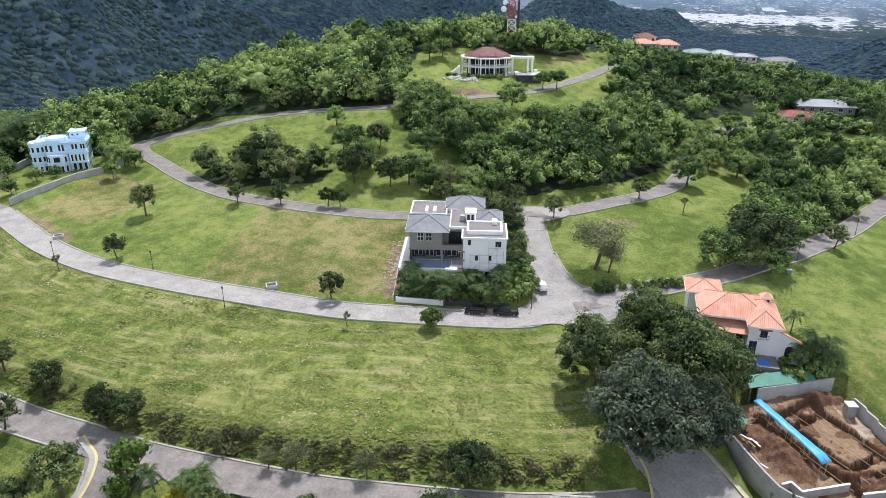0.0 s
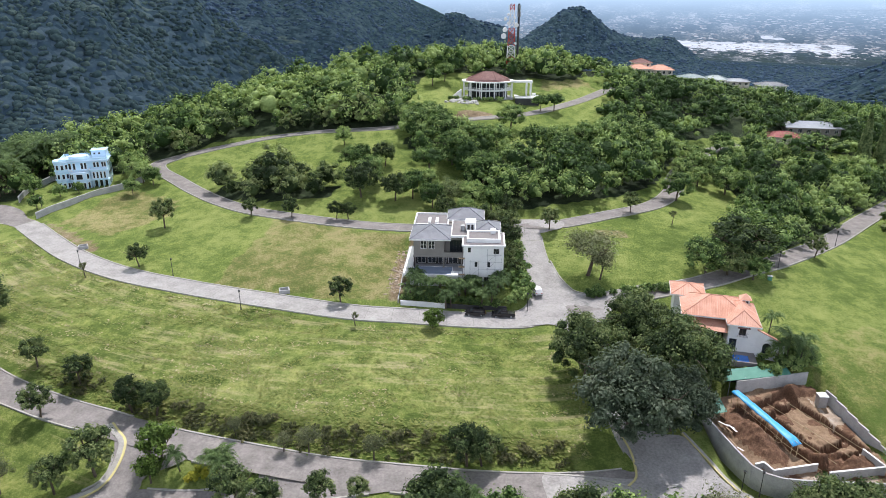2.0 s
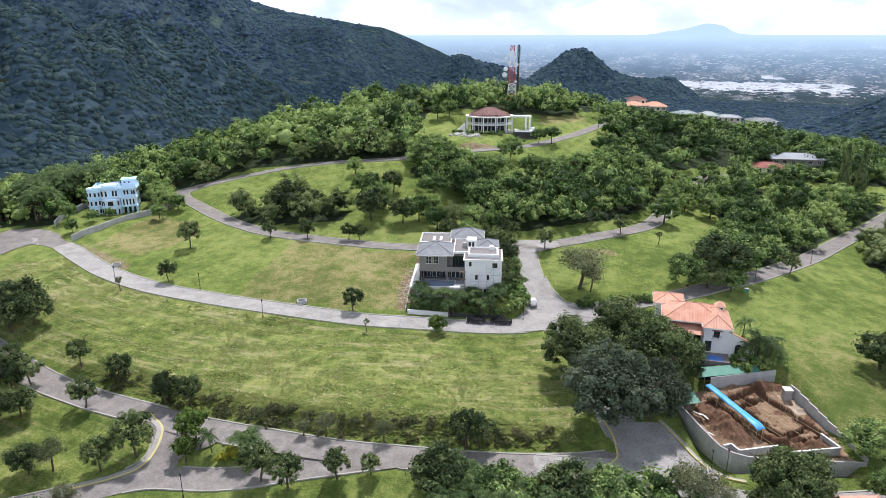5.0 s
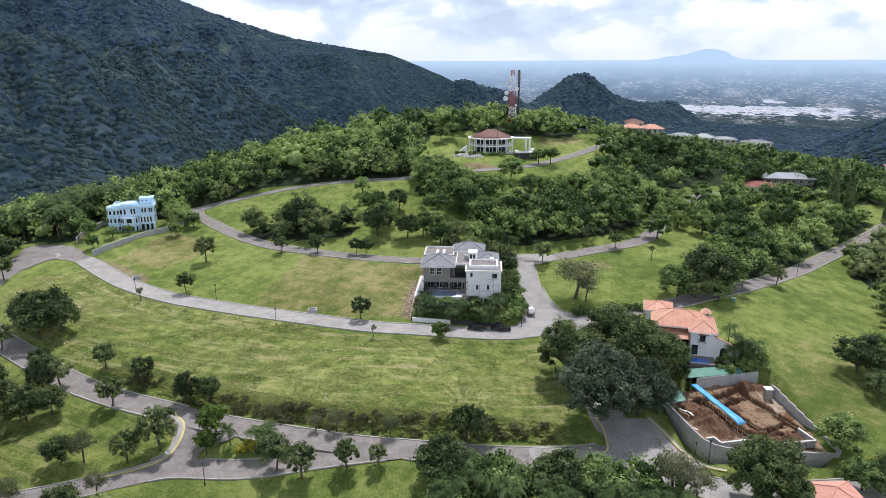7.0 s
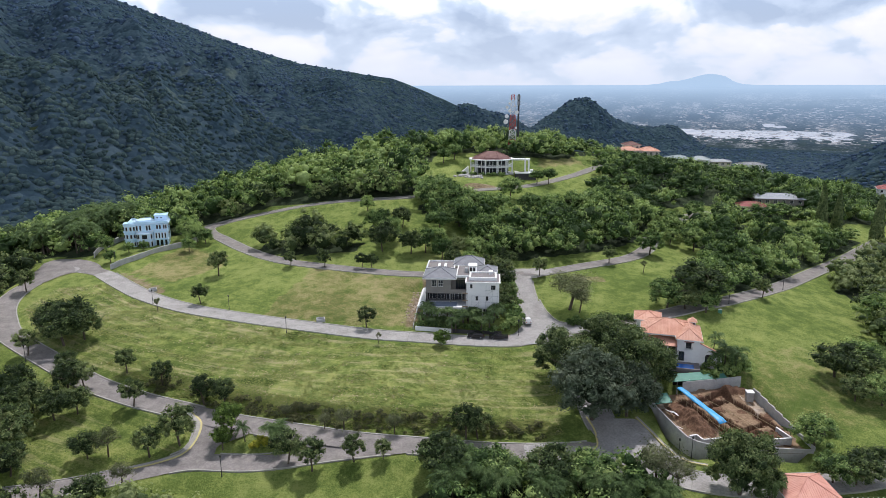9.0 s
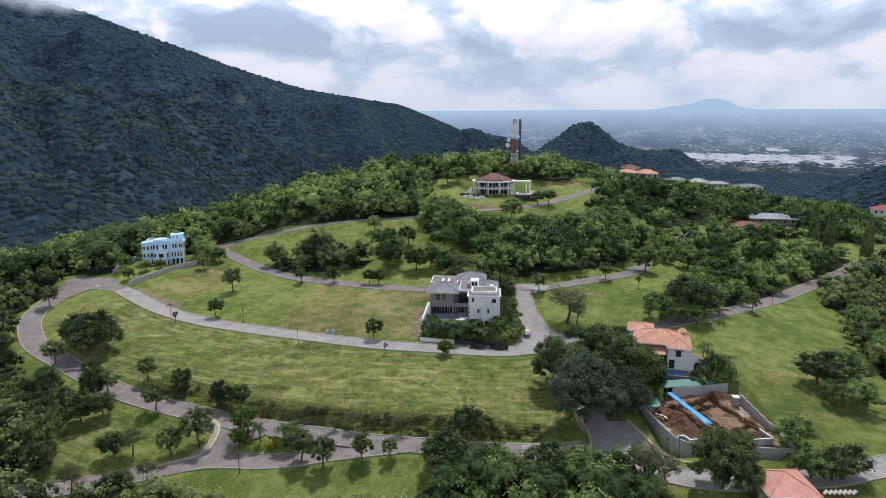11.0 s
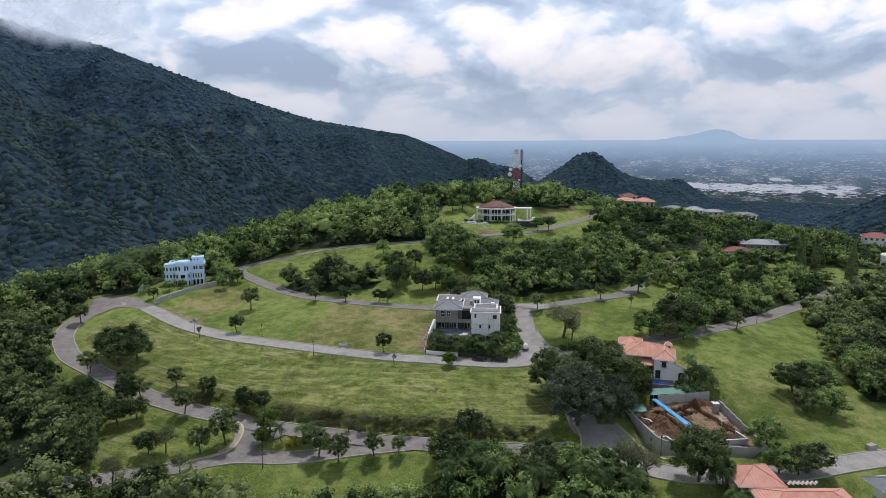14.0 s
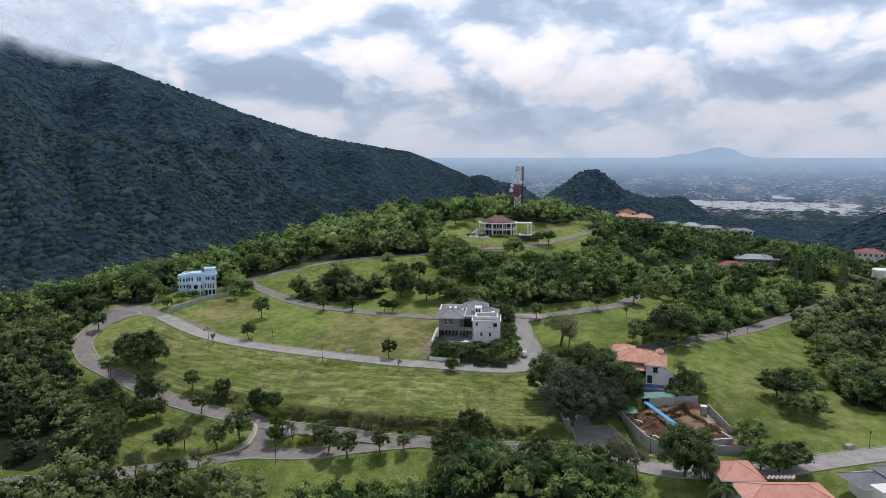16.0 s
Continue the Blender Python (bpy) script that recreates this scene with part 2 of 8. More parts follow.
TARP_BLUE = mat("blue_tarpaulin", [(0.04, 0.30, 0.62), (0.07, 0.40, 0.74)], 0.8, 5.0, 0.45, 0.2)
ROOF_GREEN = mat("green_metal_sheet", [(0.06, 0.20, 0.15), (0.10, 0.28, 0.21)], 0.7, 6.0, 0.5, 0.2)
WATER_POOL = mat("pool_water", [(0.20, 0.25, 0.34), (0.25, 0.30, 0.40)], 0.5, 4.0, 0.08, 0.1, spec=0.6)
WATER_BLUE = mat("pool_bright_blue", [(0.02, 0.12, 0.45), (0.03, 0.17, 0.55)], 0.5, 4.0, 0.08, 0.1, spec=0.6)
CAR_BLACK = mat("car_paint_black", [(0.008, 0.008, 0.010), (0.014, 0.014, 0.017)], 0.5, 4.0, 0.2, 0.0, spec=0.6)
CAR_WHITE = mat("car_paint_white", [(0.70, 0.70, 0.70), (0.76, 0.76, 0.76)], 0.5, 4.0, 0.25, 0.0, spec=0.6)
RUBBER = mat("tyre_rubber", [(0.012, 0.012, 0.012), (0.025, 0.025, 0.025)], 3.0, 20.0, 0.9, 0.1)
WOOD = mat("timber_plank", [(0.22, 0.15, 0.09), (0.34, 0.25, 0.16)], 1.0, 8.0, 0.85, 0.2)
BAMBOO = mat("bamboo_pole", [(0.42, 0.34, 0.20), (0.55, 0.46, 0.28)], 1.0, 8.0, 0.7, 0.1)
STONE = mat("garden_rock", [(0.35, 0.34, 0.32), (0.52, 0.51, 0.48)], 0.8, 5.0, 0.9, 0.4)

# ground: lawn, dry grass, bare earth and woodland floor, by the share stored at each vertex
GROUND = bpy.data.materials.new("grassland")
GROUND.use_nodes = True
nt = GROUND.node_tree
p = nt.nodes["Principled BSDF"]
pos = nt.nodes.new("ShaderNodeNewGeometry").outputs["Position"]
n_big, n_mid, n_fine = noise_tex(nt, pos, 0.035, 5.0, 0.6), noise_tex(nt, pos, 0.28, 6.0, 0.65), noise_tex(nt, pos, 1.9, 6.0, 0.88)
rowv = nt.nodes.new("ShaderNodeCombineXYZ")
for i, nm in enumerate(("along", "across")):
    nt.links.new(node(nt, "ShaderNodeAttribute", attr=nm).outputs["Fac"], rowv.inputs[i])
n_streak = noise_tex(nt, rowv.outputs[0], 0.55, 6.0, 0.72, (0.12, 1.0, 1.0))
n_patch = noise_tex(nt, pos, 0.045, 3.0, 0.6)


def share(name):
    a = node(nt, "ShaderNodeAttribute", attr=name)
    return a.outputs["Fac"]


lawn_f = m2(nt, "ADD", m2(nt, "MULTIPLY", n_mid, 0.20), m2(nt, "ADD", m2(nt, "MULTIPLY", n_fine, 0.46), m2(nt, "MULTIPLY", n_big, 0.34)))
lush = ramp(nt, lawn_f, [(0.44, (0.100, 0.148, 0.031)), (0.50, (0.166, 0.222, 0.052)), (0.56, (0.246, 0.292, 0.086))])
field = ramp(nt, lawn_f, [(0.44, (0.108, 0.150, 0.032)), (0.50, (0.186, 0.236, 0.058)), (0.56, (0.296, 0.322, 0.108))])
dryc = ramp(nt, lawn_f, [(0.44, (0.128, 0.128, 0.044)), (0.50, (0.214, 0.205, 0.078)), (0.56, (0.332, 0.295, 0.140))])
earth = ramp(nt, lawn_f, [(0.425, (0.12, 0.09, 0.055)), (0.50, (0.24, 0.18, 0.11)), (0.575, (0.36, 0.30, 0.21))])
# woodland floor near black: shade between the trees put into its colour
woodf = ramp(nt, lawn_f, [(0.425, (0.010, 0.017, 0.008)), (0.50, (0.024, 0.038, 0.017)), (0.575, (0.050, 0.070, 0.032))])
straw = ramp(nt, m2(nt, "ADD", m2(nt, "ADD", m2(nt, "MULTIPLY", n_streak, 0.55), m2(nt, "MULTIPLY", n_fine, 0.20)), m2(nt, "MULTIPLY", n_patch, 0.25)), [(0.50, (0, 0, 0)), (0.60, (1, 1, 1))])
tussock = ramp(nt, m2(nt, "ADD", m2(nt, "MULTIPLY", n_streak, 0.45), m2(nt, "MULTIPLY", n_mid, 0.55)), [(0.38, (0.62, 0.70, 0.66)), (0.50, (1, 1, 1)), (0.62, (1.22, 1.16, 1.10))])
col = mixc(nt, share("lush"), mixc(nt, 1.0, field, tussock, "MULTIPLY"), mixc(nt, 0.45, lush, mixc(nt, 1.0, lush, tussock, "MULTIPLY")))
col = mixc(nt, m2(nt, "MULTIPLY", straw, share("straw")), col, (0.40, 0.36, 0.19))


def edge(name):
    return ramp(nt, m2(nt, "ADD", share(name), m2(nt, "MULTIPLY", m2(nt, "SUBTRACT", n_mid, 0.5), 0.9)), [(0.35, (0, 0, 0)), (0.65, (1, 1, 1))])


col = mixc(nt, edge("dry"), col, dryc)
col = mixc(nt, edge("earth"), col, earth)
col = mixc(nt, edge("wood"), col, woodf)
nt.links.new(col, p.inputs["Base Color"])
p.inputs["Roughness"].default_value, p.inputs["Specular IOR Level"].default_value = 0.95, 0.15
bn = nt.nodes.new("ShaderNodeBump")
bn.inputs["Strength"].default_value, bn.inputs["Distance"].default_value = 1.0, 0.4
nt.links.new(m2(nt, "ADD", n_fine, n_mid), bn.inputs["Height"])
nt.links.new(bn.outputs[0], p.inputs["Normal"])


# mountain: dark forest floor, blue tint painting haze; pale clearings double as sun patches
MOUNT = bpy.data.materials.new("mountain_slope")
MOUNT.use_nodes = True
nt = MOUNT.node_tree
p = nt.nodes["Principled BSDF"]
pos = nt.nodes.new("ShaderNodeNewGeometry").outputs["Position"]
mf = noise_tex(nt, pos, 0.05, 6.0, 0.7)
cells = nt.nodes.new("ShaderNodeTexVoronoi")
cells.inputs["Scale"].default_value, cells.inputs["Randomness"].default_value = 0.13, 1.0
nt.links.new(pos, cells.inputs["Vector"])
tree_tone = nt.nodes.new("ShaderNodeSeparateColor")
nt.links.new(cells.outputs["Color"], tree_tone.inputs[0])
mtone = m2(nt, "ADD", m2(nt, "MULTIPLY", mf, 0.45), m2(nt, "ADD", m2(nt, "MULTIPLY", noise_tex(nt, pos, 0.005, 4.0, 0.6), 0.35), m2(nt, "MULTIPLY", tree_tone.outputs[0], 0.20)))
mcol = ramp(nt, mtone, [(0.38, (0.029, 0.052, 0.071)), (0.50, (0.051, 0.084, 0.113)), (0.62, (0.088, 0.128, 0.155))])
# pale tone for clearings, also painting patches of sun on the slope
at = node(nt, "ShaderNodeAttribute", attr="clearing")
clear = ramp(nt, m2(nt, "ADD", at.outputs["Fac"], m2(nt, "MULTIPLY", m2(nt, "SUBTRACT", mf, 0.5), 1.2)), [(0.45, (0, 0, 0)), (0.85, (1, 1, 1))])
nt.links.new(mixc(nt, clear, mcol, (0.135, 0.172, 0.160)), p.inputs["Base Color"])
p.inputs["Roughness"].default_value, p.inputs["Specular IOR Level"].default_value = 1.0, 0.0
bn = nt.nodes.new("ShaderNodeBump")
bn.inputs["Strength"].default_value, bn.inputs["Distance"].default_value = 0.8, 4.0
nt.links.new(m2(nt, "SUBTRACT", m2(nt, "MULTIPLY", mf, 0.12), m2(nt, "MULTIPLY", cells.outputs["Distance"], 0.7)), bn.inputs["Height"])
nt.links.new(bn.outputs[0], p.inputs["Normal"])


# ---- land ----
def vnoise(x, y, seed=0):
    """Smooth value noise, 0 to 1, one unit a cell."""
    xi, yi = np.floor(x).astype(np.int64), np.floor(y).astype(np.int64)
    fx, fy = x - xi, y - yi
    fx, fy = fx * fx * (3 - 2 * fx), fy * fy * (3 - 2 * fy)

    def hsh(a, b):
        v = np.sin(a * 127.1 + b * 311.7 + seed * 74.7) * 43758.5453
        return v - np.floor(v)

    return (hsh(xi, yi) * (1 - fx) + hsh(xi + 1, yi) * fx) * (1 - fy) + (hsh(xi, yi + 1) * (1 - fx) + hsh(xi + 1, yi + 1) * fx) * fy


def fbm(x, y, octaves=4, seed=0):
    return sum(vnoise(x * 2**k, y * 2**k, seed + k) / 2**k for k in range(octaves)) / sum(1 / 2**k for k in range(octaves))


def smooth(a, b, v):
    s = np.clip((v - a) / (b - a), 0, 1)
    return s * s * (3 - 2 * s)


# rounded swells of the hill: centre, width, height
HILLS = [(-40, 300, 75, 10.6), (40, 330, 75, 18.4), (110, 390, 80, 18.3), (-120, 290, 80, 28.2), (-30, 220, 50, 10.9), (40, 230, 55, 4.1), (110, 250, 60, 1.8), (-100, 215, 45, -6.8), (-140, 190, 35, 5.2), (-60, 150, 40, 9.4), (0, 150, 35, -0.1), (50, 160, 40, 10.9), (110, 180, 50, 2.9), (-110, 125, 40, 2), (-40, 345, 32, 6), (0, 350, 28, 3), (35, 352, 28, 2), (-85, 325, 40, 5)]
SLOPES = [(-60, 85, 35, 0.9), (0, 90, 35, 1.1), (50, 90, 35, 4.3), (100, 95, 40, 3.9), (-150, 70, 60, 8.4), (0, 40, 60, 5.3), (180, 120, 70, 7), (230, 260, 90, 9.7), (-220, 200, 80, 17.3), (0, 430, 80, 15.2), (-260, 300, 110, -12.2), (-300, 100, 110, -11.6), (-120, 450, 110, -7.5), (200, 480, 110, 5.7), (290, 150, 90, -2.8), (-85, 100, 22, 0), (-125, 130, 25, 2.3), (-20, 110, 25, 5.5)]


def swell(x, y):
    z = np.full(np.shape(x), -18.0)
    for cx, cy, s, w in HILLS + SLOPES:
        z = z + w * np.exp(-((x - cx) ** 2 + (y - cy) ** 2) / (2 * s * s))
    return z


# mountain west of the hill: bearing, elevation of its crest, distance of the crest and of its foot
CREST = [(-80, 11.0, 1500, 520), (-45, 10.2, 1700, 560), (-37, 8.1, 1800, 600), (-31, 6.6, 1950, 650), (-25.6, 4.7, 2050, 720), (-21, 3.0, 2120, 800), (-15.5, 1.35, 2180, 950), (-8, 0.15, 2250, 1150),
         (-4.2, -1.4, 2280, 1500), (-2.0, -2.4, 2300, 1700), (1.0, -4.2, 2300, 1900), (5, -5.5, 2300, 2000), (80, -5.5, 2300, 2000)]
KNOLLS = [(7.0, 2050, 90, 124, 1.9), (9.6, 2080, 110, 34, 2.0), (12.2, 2110, 130, 44, 2.0), (14.4, 2150, 70, 40, 2.0), (-2.0, 1900, 70, 100, 2.2), (1.2, 1900, 70, 92, 2.2), (4.0, 2000, 90, 60, 2.0), (33.5, 1250, 150, 112, 2.0), (27.5, 1350, 90, 24, 2.0)]


# spurs that run down its flank: bearing and distance of the upper and of the lower end, width, height
SPURS = [(-34, 1500, -13, 1000, 110, 85), (-26, 1750, -7, 1350, 100, 60), (-40, 1250, -24, 760, 100, 70), (-44, 1000, -33, 640, 80, 45), (-20, 1900, -5, 1700, 90, 40)]


def polar(x, y):
    return np.hypot(x, y + 40), np.degrees(np.arctan2(x, y + 40))


def far_land(x, y):
    d, az = polar(x, y)
    c = np.array(CREST)
    el, dr, df = (np.interp(az, c[:, 0], c[:, k]) for k in (1, 2, 3))
    base = np.interp(d, [300, 600, 1200, 2200, 2600], [-30, -60, -105, -135, -140])
    top = 70 + dr * np.tan(np.radians(el))
    s = np.clip((d - df) / (dr - df), 0, 1)
    spur = (fbm(az * 0.16 + 9 + d / 2400, d / 1500, 4, 3) - 0.5) * 170 - np.abs(fbm(az * 0.34 + d / 900, d / 800, 3, 15) - 0.5) * 90 + 15 + (fbm(x / 110, y / 110, 2, 5) - 0.5) * 34
    z = base + np.maximum(top - base, 0) * s ** 1.05 + spur * np.clip(np.sin(np.pi * np.minimum(s, 0.985)), 0, 1) * np.clip((top - base) / 250, 0, 1)
    z = z - np.maximum(d - dr, 0) * 0.25 * (top > base + 5)
    for a0, d0, a1, d1, wd, hh in SPURS:
        p0 = np.array([d0 * math.sin(radians(a0)), d0 * math.cos(radians(a0)) - 40])
        p1 = np.array([d1 * math.sin(radians(a1)), d1 * math.cos(radians(a1)) - 40])
        L2 = ((p1 - p0) ** 2).sum()
        k = np.clip(((x - p0[0]) * (p1 - p0)[0] + (y - p0[1]) * (p1 - p0)[1]) / L2, 0, 1)
        off = np.hypot(x - p0[0] - k * (p1 - p0)[0], y - p0[1] - k * (p1 - p0)[1]) + (fbm(x / 130, y / 130, 3, 33) - 0.5) * 90
        z = z + hh * np.exp(-np.abs(off / wd) ** 1.35) * (0.35 + 0.65 * np.sin(np.pi * np.clip(k, 0.05, 0.95)))
    for a, dk, wd, hh, pw in KNOLLS:
        cx, cy = dk * math.sin(radians(a)), dk * math.cos(radians(a)) - 40
        z = z + hh * np.exp(-((np.hypot(x - cx, y - cy) / wd) ** pw)) * (0.9 + 0.2 * fbm(x / 60, y / 60, 3, 8))
    return z


def raw_land(x, y):
    d = np.hypot(x, (y - 230) * 1.05)
    w = smooth(300, 520, d)
    return swell(x, y) * (1 - w) + far_land(x, y) * w


def spline(pts, step=2.0):
    """A smooth line through the points, sampled evenly."""
    p = np.array(pts, float)
    p = np.vstack([2 * p[0] - p[1], p, 2 * p[-1] - p[-2]])
    out = []
    for i in range(1, len(p) - 2):
        n = max(2, int(np.hypot(*(p[i + 1] - p[i])) / step))
        t = np.linspace(0, 1, n, endpoint=False)[:, None]
        a, b, c, d = p[i - 1], p[i], p[i + 1], p[i + 2]
        out.append(0.5 * (2 * b + (c - a) * t + (2 * a - 5 * b + 4 * c - d) * t**2 + (3 * b - a - 3 * c + d) * t**3))
    return np.vstack(out + [p[-2][None]])


ROADS = {
    "front": ([(17, 138), (8, 132.8), (-4, 131.4), (-18, 131), (-32, 131.4), (-52, 136), (-72, 141.6), (-92, 149), (-110, 159.6), (-125, 171.5), (-138, 182), (-147, 185.5)], 6.6),
    "loop": ([(-138, 182), (-147, 185.5), (-156, 181), (-159.8, 171), (-157.3, 158.7), (-148.6, 145.5), (-133.8, 129.8), (-103.7, 110.4), (-85.2, 102.2), (-67.3, 96.7), (-51.6, 91.8), (-31.3, 87.4), (-16.2, 85.5), (-0, 84.8), (14.3, 85.5), (24, 87)], 6.6),
    "spur": ([(-146, 185), (-152, 192), (-165, 197)], 6.0),
    "fork": ([(-64.1, 95.4), (-61.5, 89.2), (-62, 83.6), (-67.1, 78.9), (-76.1, 74.7), (-86, 70.9), (-97.9, 67.5), (-120.2, 62.2)], 6.2),
    "island": ([(-71.1, 76.8), (-60.9, 80.3), (-47.6, 80), (-34.4, 82), (-20.3, 84.7)], 6.2),
    "site": ([(18, 139), (20.5, 130), (22.5, 118), (24, 104), (25.5, 94), (30, 85.5), (36, 79), (46, 76.2), (58, 77), (70, 79), (83, 83.8), (101, 90.6), (125, 99), (150, 112)], 6.8),
    "side": ([(17, 138), (14.6, 147), (12.4, 155), (11.2, 164), (10.6, 176), (10.4, 181)], 6.4),
    "mid": ([(10.4, 179.5), (17.5, 179), (25.4, 182.1), (33.5, 186.3), (44, 192.5), (52, 200), (60, 214), (66, 232), (80, 255), (100, 275)], 5.6),
    "upper": ([(11, 180.5), (0, 178), (-15, 175.5), (-33, 175), (-51, 178.6), (-69, 186.2), (-82, 195.5), (-95.5, 207.5), (-107.5, 219), (-116.5, 227), (-119, 233.5), (-112, 240), (-99, 245), (-80, 248.5), (-61, 247.5), (-41, 245.5), (-27, 248.5), (-12, 256), (3, 263.5), (17, 273), (31.5, 288), (42, 300), (50, 311), (62, 328)], 5.4),
    "east": ([(17, 139), (27, 140.6), (37, 144.2), (50, 148.4), (61, 154.8), (74, 163.4), (95, 183), (119, 209), (144, 234), (170, 262)], 6.0),
}
LINES = {}
for key, (pts, width) in ROADS.items():
    xy = spline(pts)
    z = raw_land(xy[:, 0], xy[:, 1])
    k = np.ones(9) / 9
    z = np.convolve(np.pad(z, 4, mode="edge"), k, mode="valid")
    LINES[key] = (xy, z, width)
# bring crossing roads to one height where they meet
pts_all = np.vstack([np.column_stack([xy, z]) for xy, z, w in LINES.values()])
for key, (xy, z, w) in list(LINES.items()):
    g2 = np.exp(-((xy[:, None, 0] - pts_all[None, :, 0]) ** 2 + (xy[:, None, 1] - pts_all[None, :, 1]) ** 2) / 5.0**2)
    LINES[key] = (xy, (g2 * pts_all[None, :, 2]).sum(1) / g2.sum(1), w)
# level building plots: centre, half sizes, height, run-out of the bank
PLOTS = [(-9.5, 152.5, 13, 12, 2.6, 6), (51.3, 99.6, 12.2, 13.6, -7.0, 1.6), (-1.5, 294, 12, 9, 24.6, 5), (-134, 211, 11, 9, 5.4, 6), (50, 131, 11, 8, 0.6, 5), (66, 66, 13, 7, -8.2, 4), (17.5, 286.5, 5, 3.6, 21.4, 3)]
ROADPTS = np.vstack([np.column_stack([xy, z, np.full(len(z), w)]) for xy, z, w in LINES.values()])


def land(x, y):
    """Height of the finished ground, with the plots and roads levelled into the hill."""
    x, y = np.atleast_1d(np.asarray(x, float)), np.atleast_1d(np.asarray(y, float))
    z = raw_land(x, y)
    for cx, cy, hx, hy, h, run in PLOTS:
        d = np.hypot(np.maximum(np.abs(x - cx) - hx, 0), np.maximum(np.abs(y - cy) - hy, 0))
        w = 1 - smooth(0, run, d)
        z = z * (1 - w) + h * w
    for i in range(0, len(x), 4000):
        sx, sy = x[i:i + 4000], y[i:i + 4000]
        if sx.max() < -180 or sx.min() > 190 or sy.max() < 40 or sy.min() > 350:
            continue
        d = np.hypot(sx[:, None] - ROADPTS[None, :, 0], sy[:, None] - ROADPTS[None, :, 1])
        e = d - ROADPTS[None, :, 3] / 2
        j = e.argmin(1)
        k = np.arange(len(j))
        wgt = np.exp(-np.maximum(d - d[k, j][:, None], 0) / 1.2)
        rz = (wgt * ROADPTS[None, :, 2]).sum(1) / wgt.sum(1)
        w = 1 - smooth(0.9, 5.0, e[k, j])
        z[i:i + 4000] = z[i:i + 4000] * (1 - w) + (rz - 0.10) * w
    return z


def gz(x, y):
    return float(land(x, y)[0])


def mesh_np(name, verts, faces, material=None, smooth_shade=False):
    """A mesh from arrays: faces all of one size."""
    me = bpy.data.meshes.new(name)
    verts, faces = np.asarray(verts, np.float32), np.asarray(faces, np.int32)
    n = faces.shape[1]
    me.vertices.add(len(verts))
    me.vertices.foreach_set("co", verts.ravel())
    me.loops.add(faces.size)
    me.loops.foreach_set("vertex_index", faces.ravel())
    me.polygons.add(len(faces))
    me.polygons.foreach_set("loop_start", np.arange(0, faces.size, n, dtype=np.int32))
    if smooth_shade:
        me.polygons.foreach_set("use_smooth", np.ones(len(faces), bool))
    me.update(calc_edges=True)
    if material:
        me.materials.append(material)
    return me


def grid_mesh(name, X, Y, Z, material):
    r, c = X.shape
    idx = np.arange(r * c).reshape(r, c)
    f = np.stack([idx[:-1, :-1], idx[:-1, 1:], idx[1:, 1:], idx[1:, :-1]], -1).reshape(-1, 4)
    return mesh_np(name, np.column_stack([X.ravel(), Y.ravel(), Z.ravel()]), f, material, True)


def inside(x, y, poly):
    p = np.array(poly, float)
    r = np.zeros(np.shape(x), bool)
    j = len(p) - 1
    for i in range(len(p)):
        cross = ((p[i, 1] > y) != (p[j, 1] > y)) & (x < (p[j, 0] - p[i, 0]) * (y - p[i, 1]) / (p[j, 1] - p[i, 1] + 1e-9) + p[i, 0])
        r ^= cross
        j = i
    return r


def widen(core, lo, hi, grow=1.12):
    a, s = [core[0]], core[1] - core[0]
    left, right, v = [], [], core[0]
    while v > lo:
        s *= grow
        v -= s
        left.append(v)
    v, s = core[-1], core[1] - core[0]
    while v < hi:
        s *= grow
        v += s
        right.append(v)
    return np.array(left[::-1] + list(core) + right)


# zones of the ground, in plan
WOODS = {
    "west": [(-123, 236), (-104, 251.5), (-87, 254), (-61, 250.5), (-41, 248.5), (-30, 251), (-34, 285), (-28, 318), (-12, 320), (10, 318), (34, 322), (60, 350), (62, 385), (20, 385), (-60, 375), (-130, 365), (-205, 335), (-270, 290), (-265, 205), (-180, 205), (-152, 200), (-150, 222), (-128, 226)],
    "northeast": [(56, 318), (58, 300), (50, 280), (70, 262), (100, 285), (112, 278), (160, 285), (200, 300), (290, 330), (325, 420), (300, 520), (112, 520), (82, 430), (66, 352)],
    "slope": [(-30, 232), (-26, 224), (-16, 221), (-9, 214), (-7, 203), (-3, 196), (5, 189.5), (15, 190), (21, 193), (30, 197), (38.5, 201), (47, 209), (56, 220), (64, 240), (76, 258), (66, 262), (54, 268), (48, 260), (45, 245), (37, 238), (24, 229), (15, 227), (6, 223), (-4, 226), (-8, 236), (-14, 245), (-28, 243)],
    "grove": [(-91, 203), (-77, 197.5), (-67, 194), (-58, 192.4), (-49, 192.4), (-47, 200), (-56, 204), (-70, 211), (-86, 213)],
    "eastwood": [(69, 165), (93, 186.5), (117, 212.5), (141, 236.5), (162, 260), (135, 262), (104, 264), (86, 246), (79, 230), (84, 214), (76, 196), (64, 178)],
    "east": [(128, 205), (160, 232), (200, 290), (280, 325), (290, 220), (225, 110), (170, 116), (118, 116), (107, 119), (107, 131), (112, 150), (116, 160), (124, 172), (118, 190)],
    "southwest": [(-134, 116), (-121, 98), (-110, 84), (-98, 76), (-105, 72), (-160, 60), (-185, 60), (-210, 180), (-175, 200), (-165, 180), (-167.6, 156.9), (-151.8, 138.2)],
    "southbank": [(-150, 58), (-118, 58), (-90.6, 62.7), (-72, 65), (-66, 60), (-46, 60), (-40, 44), (-150, 44)],
    "south": [(-9, 76), (0, 78.5), (14, 78.4), (28, 76), (34, 70), (34, 52), (-44, 46), (-46, 62), (-28, 62), (-18, 65)],
}
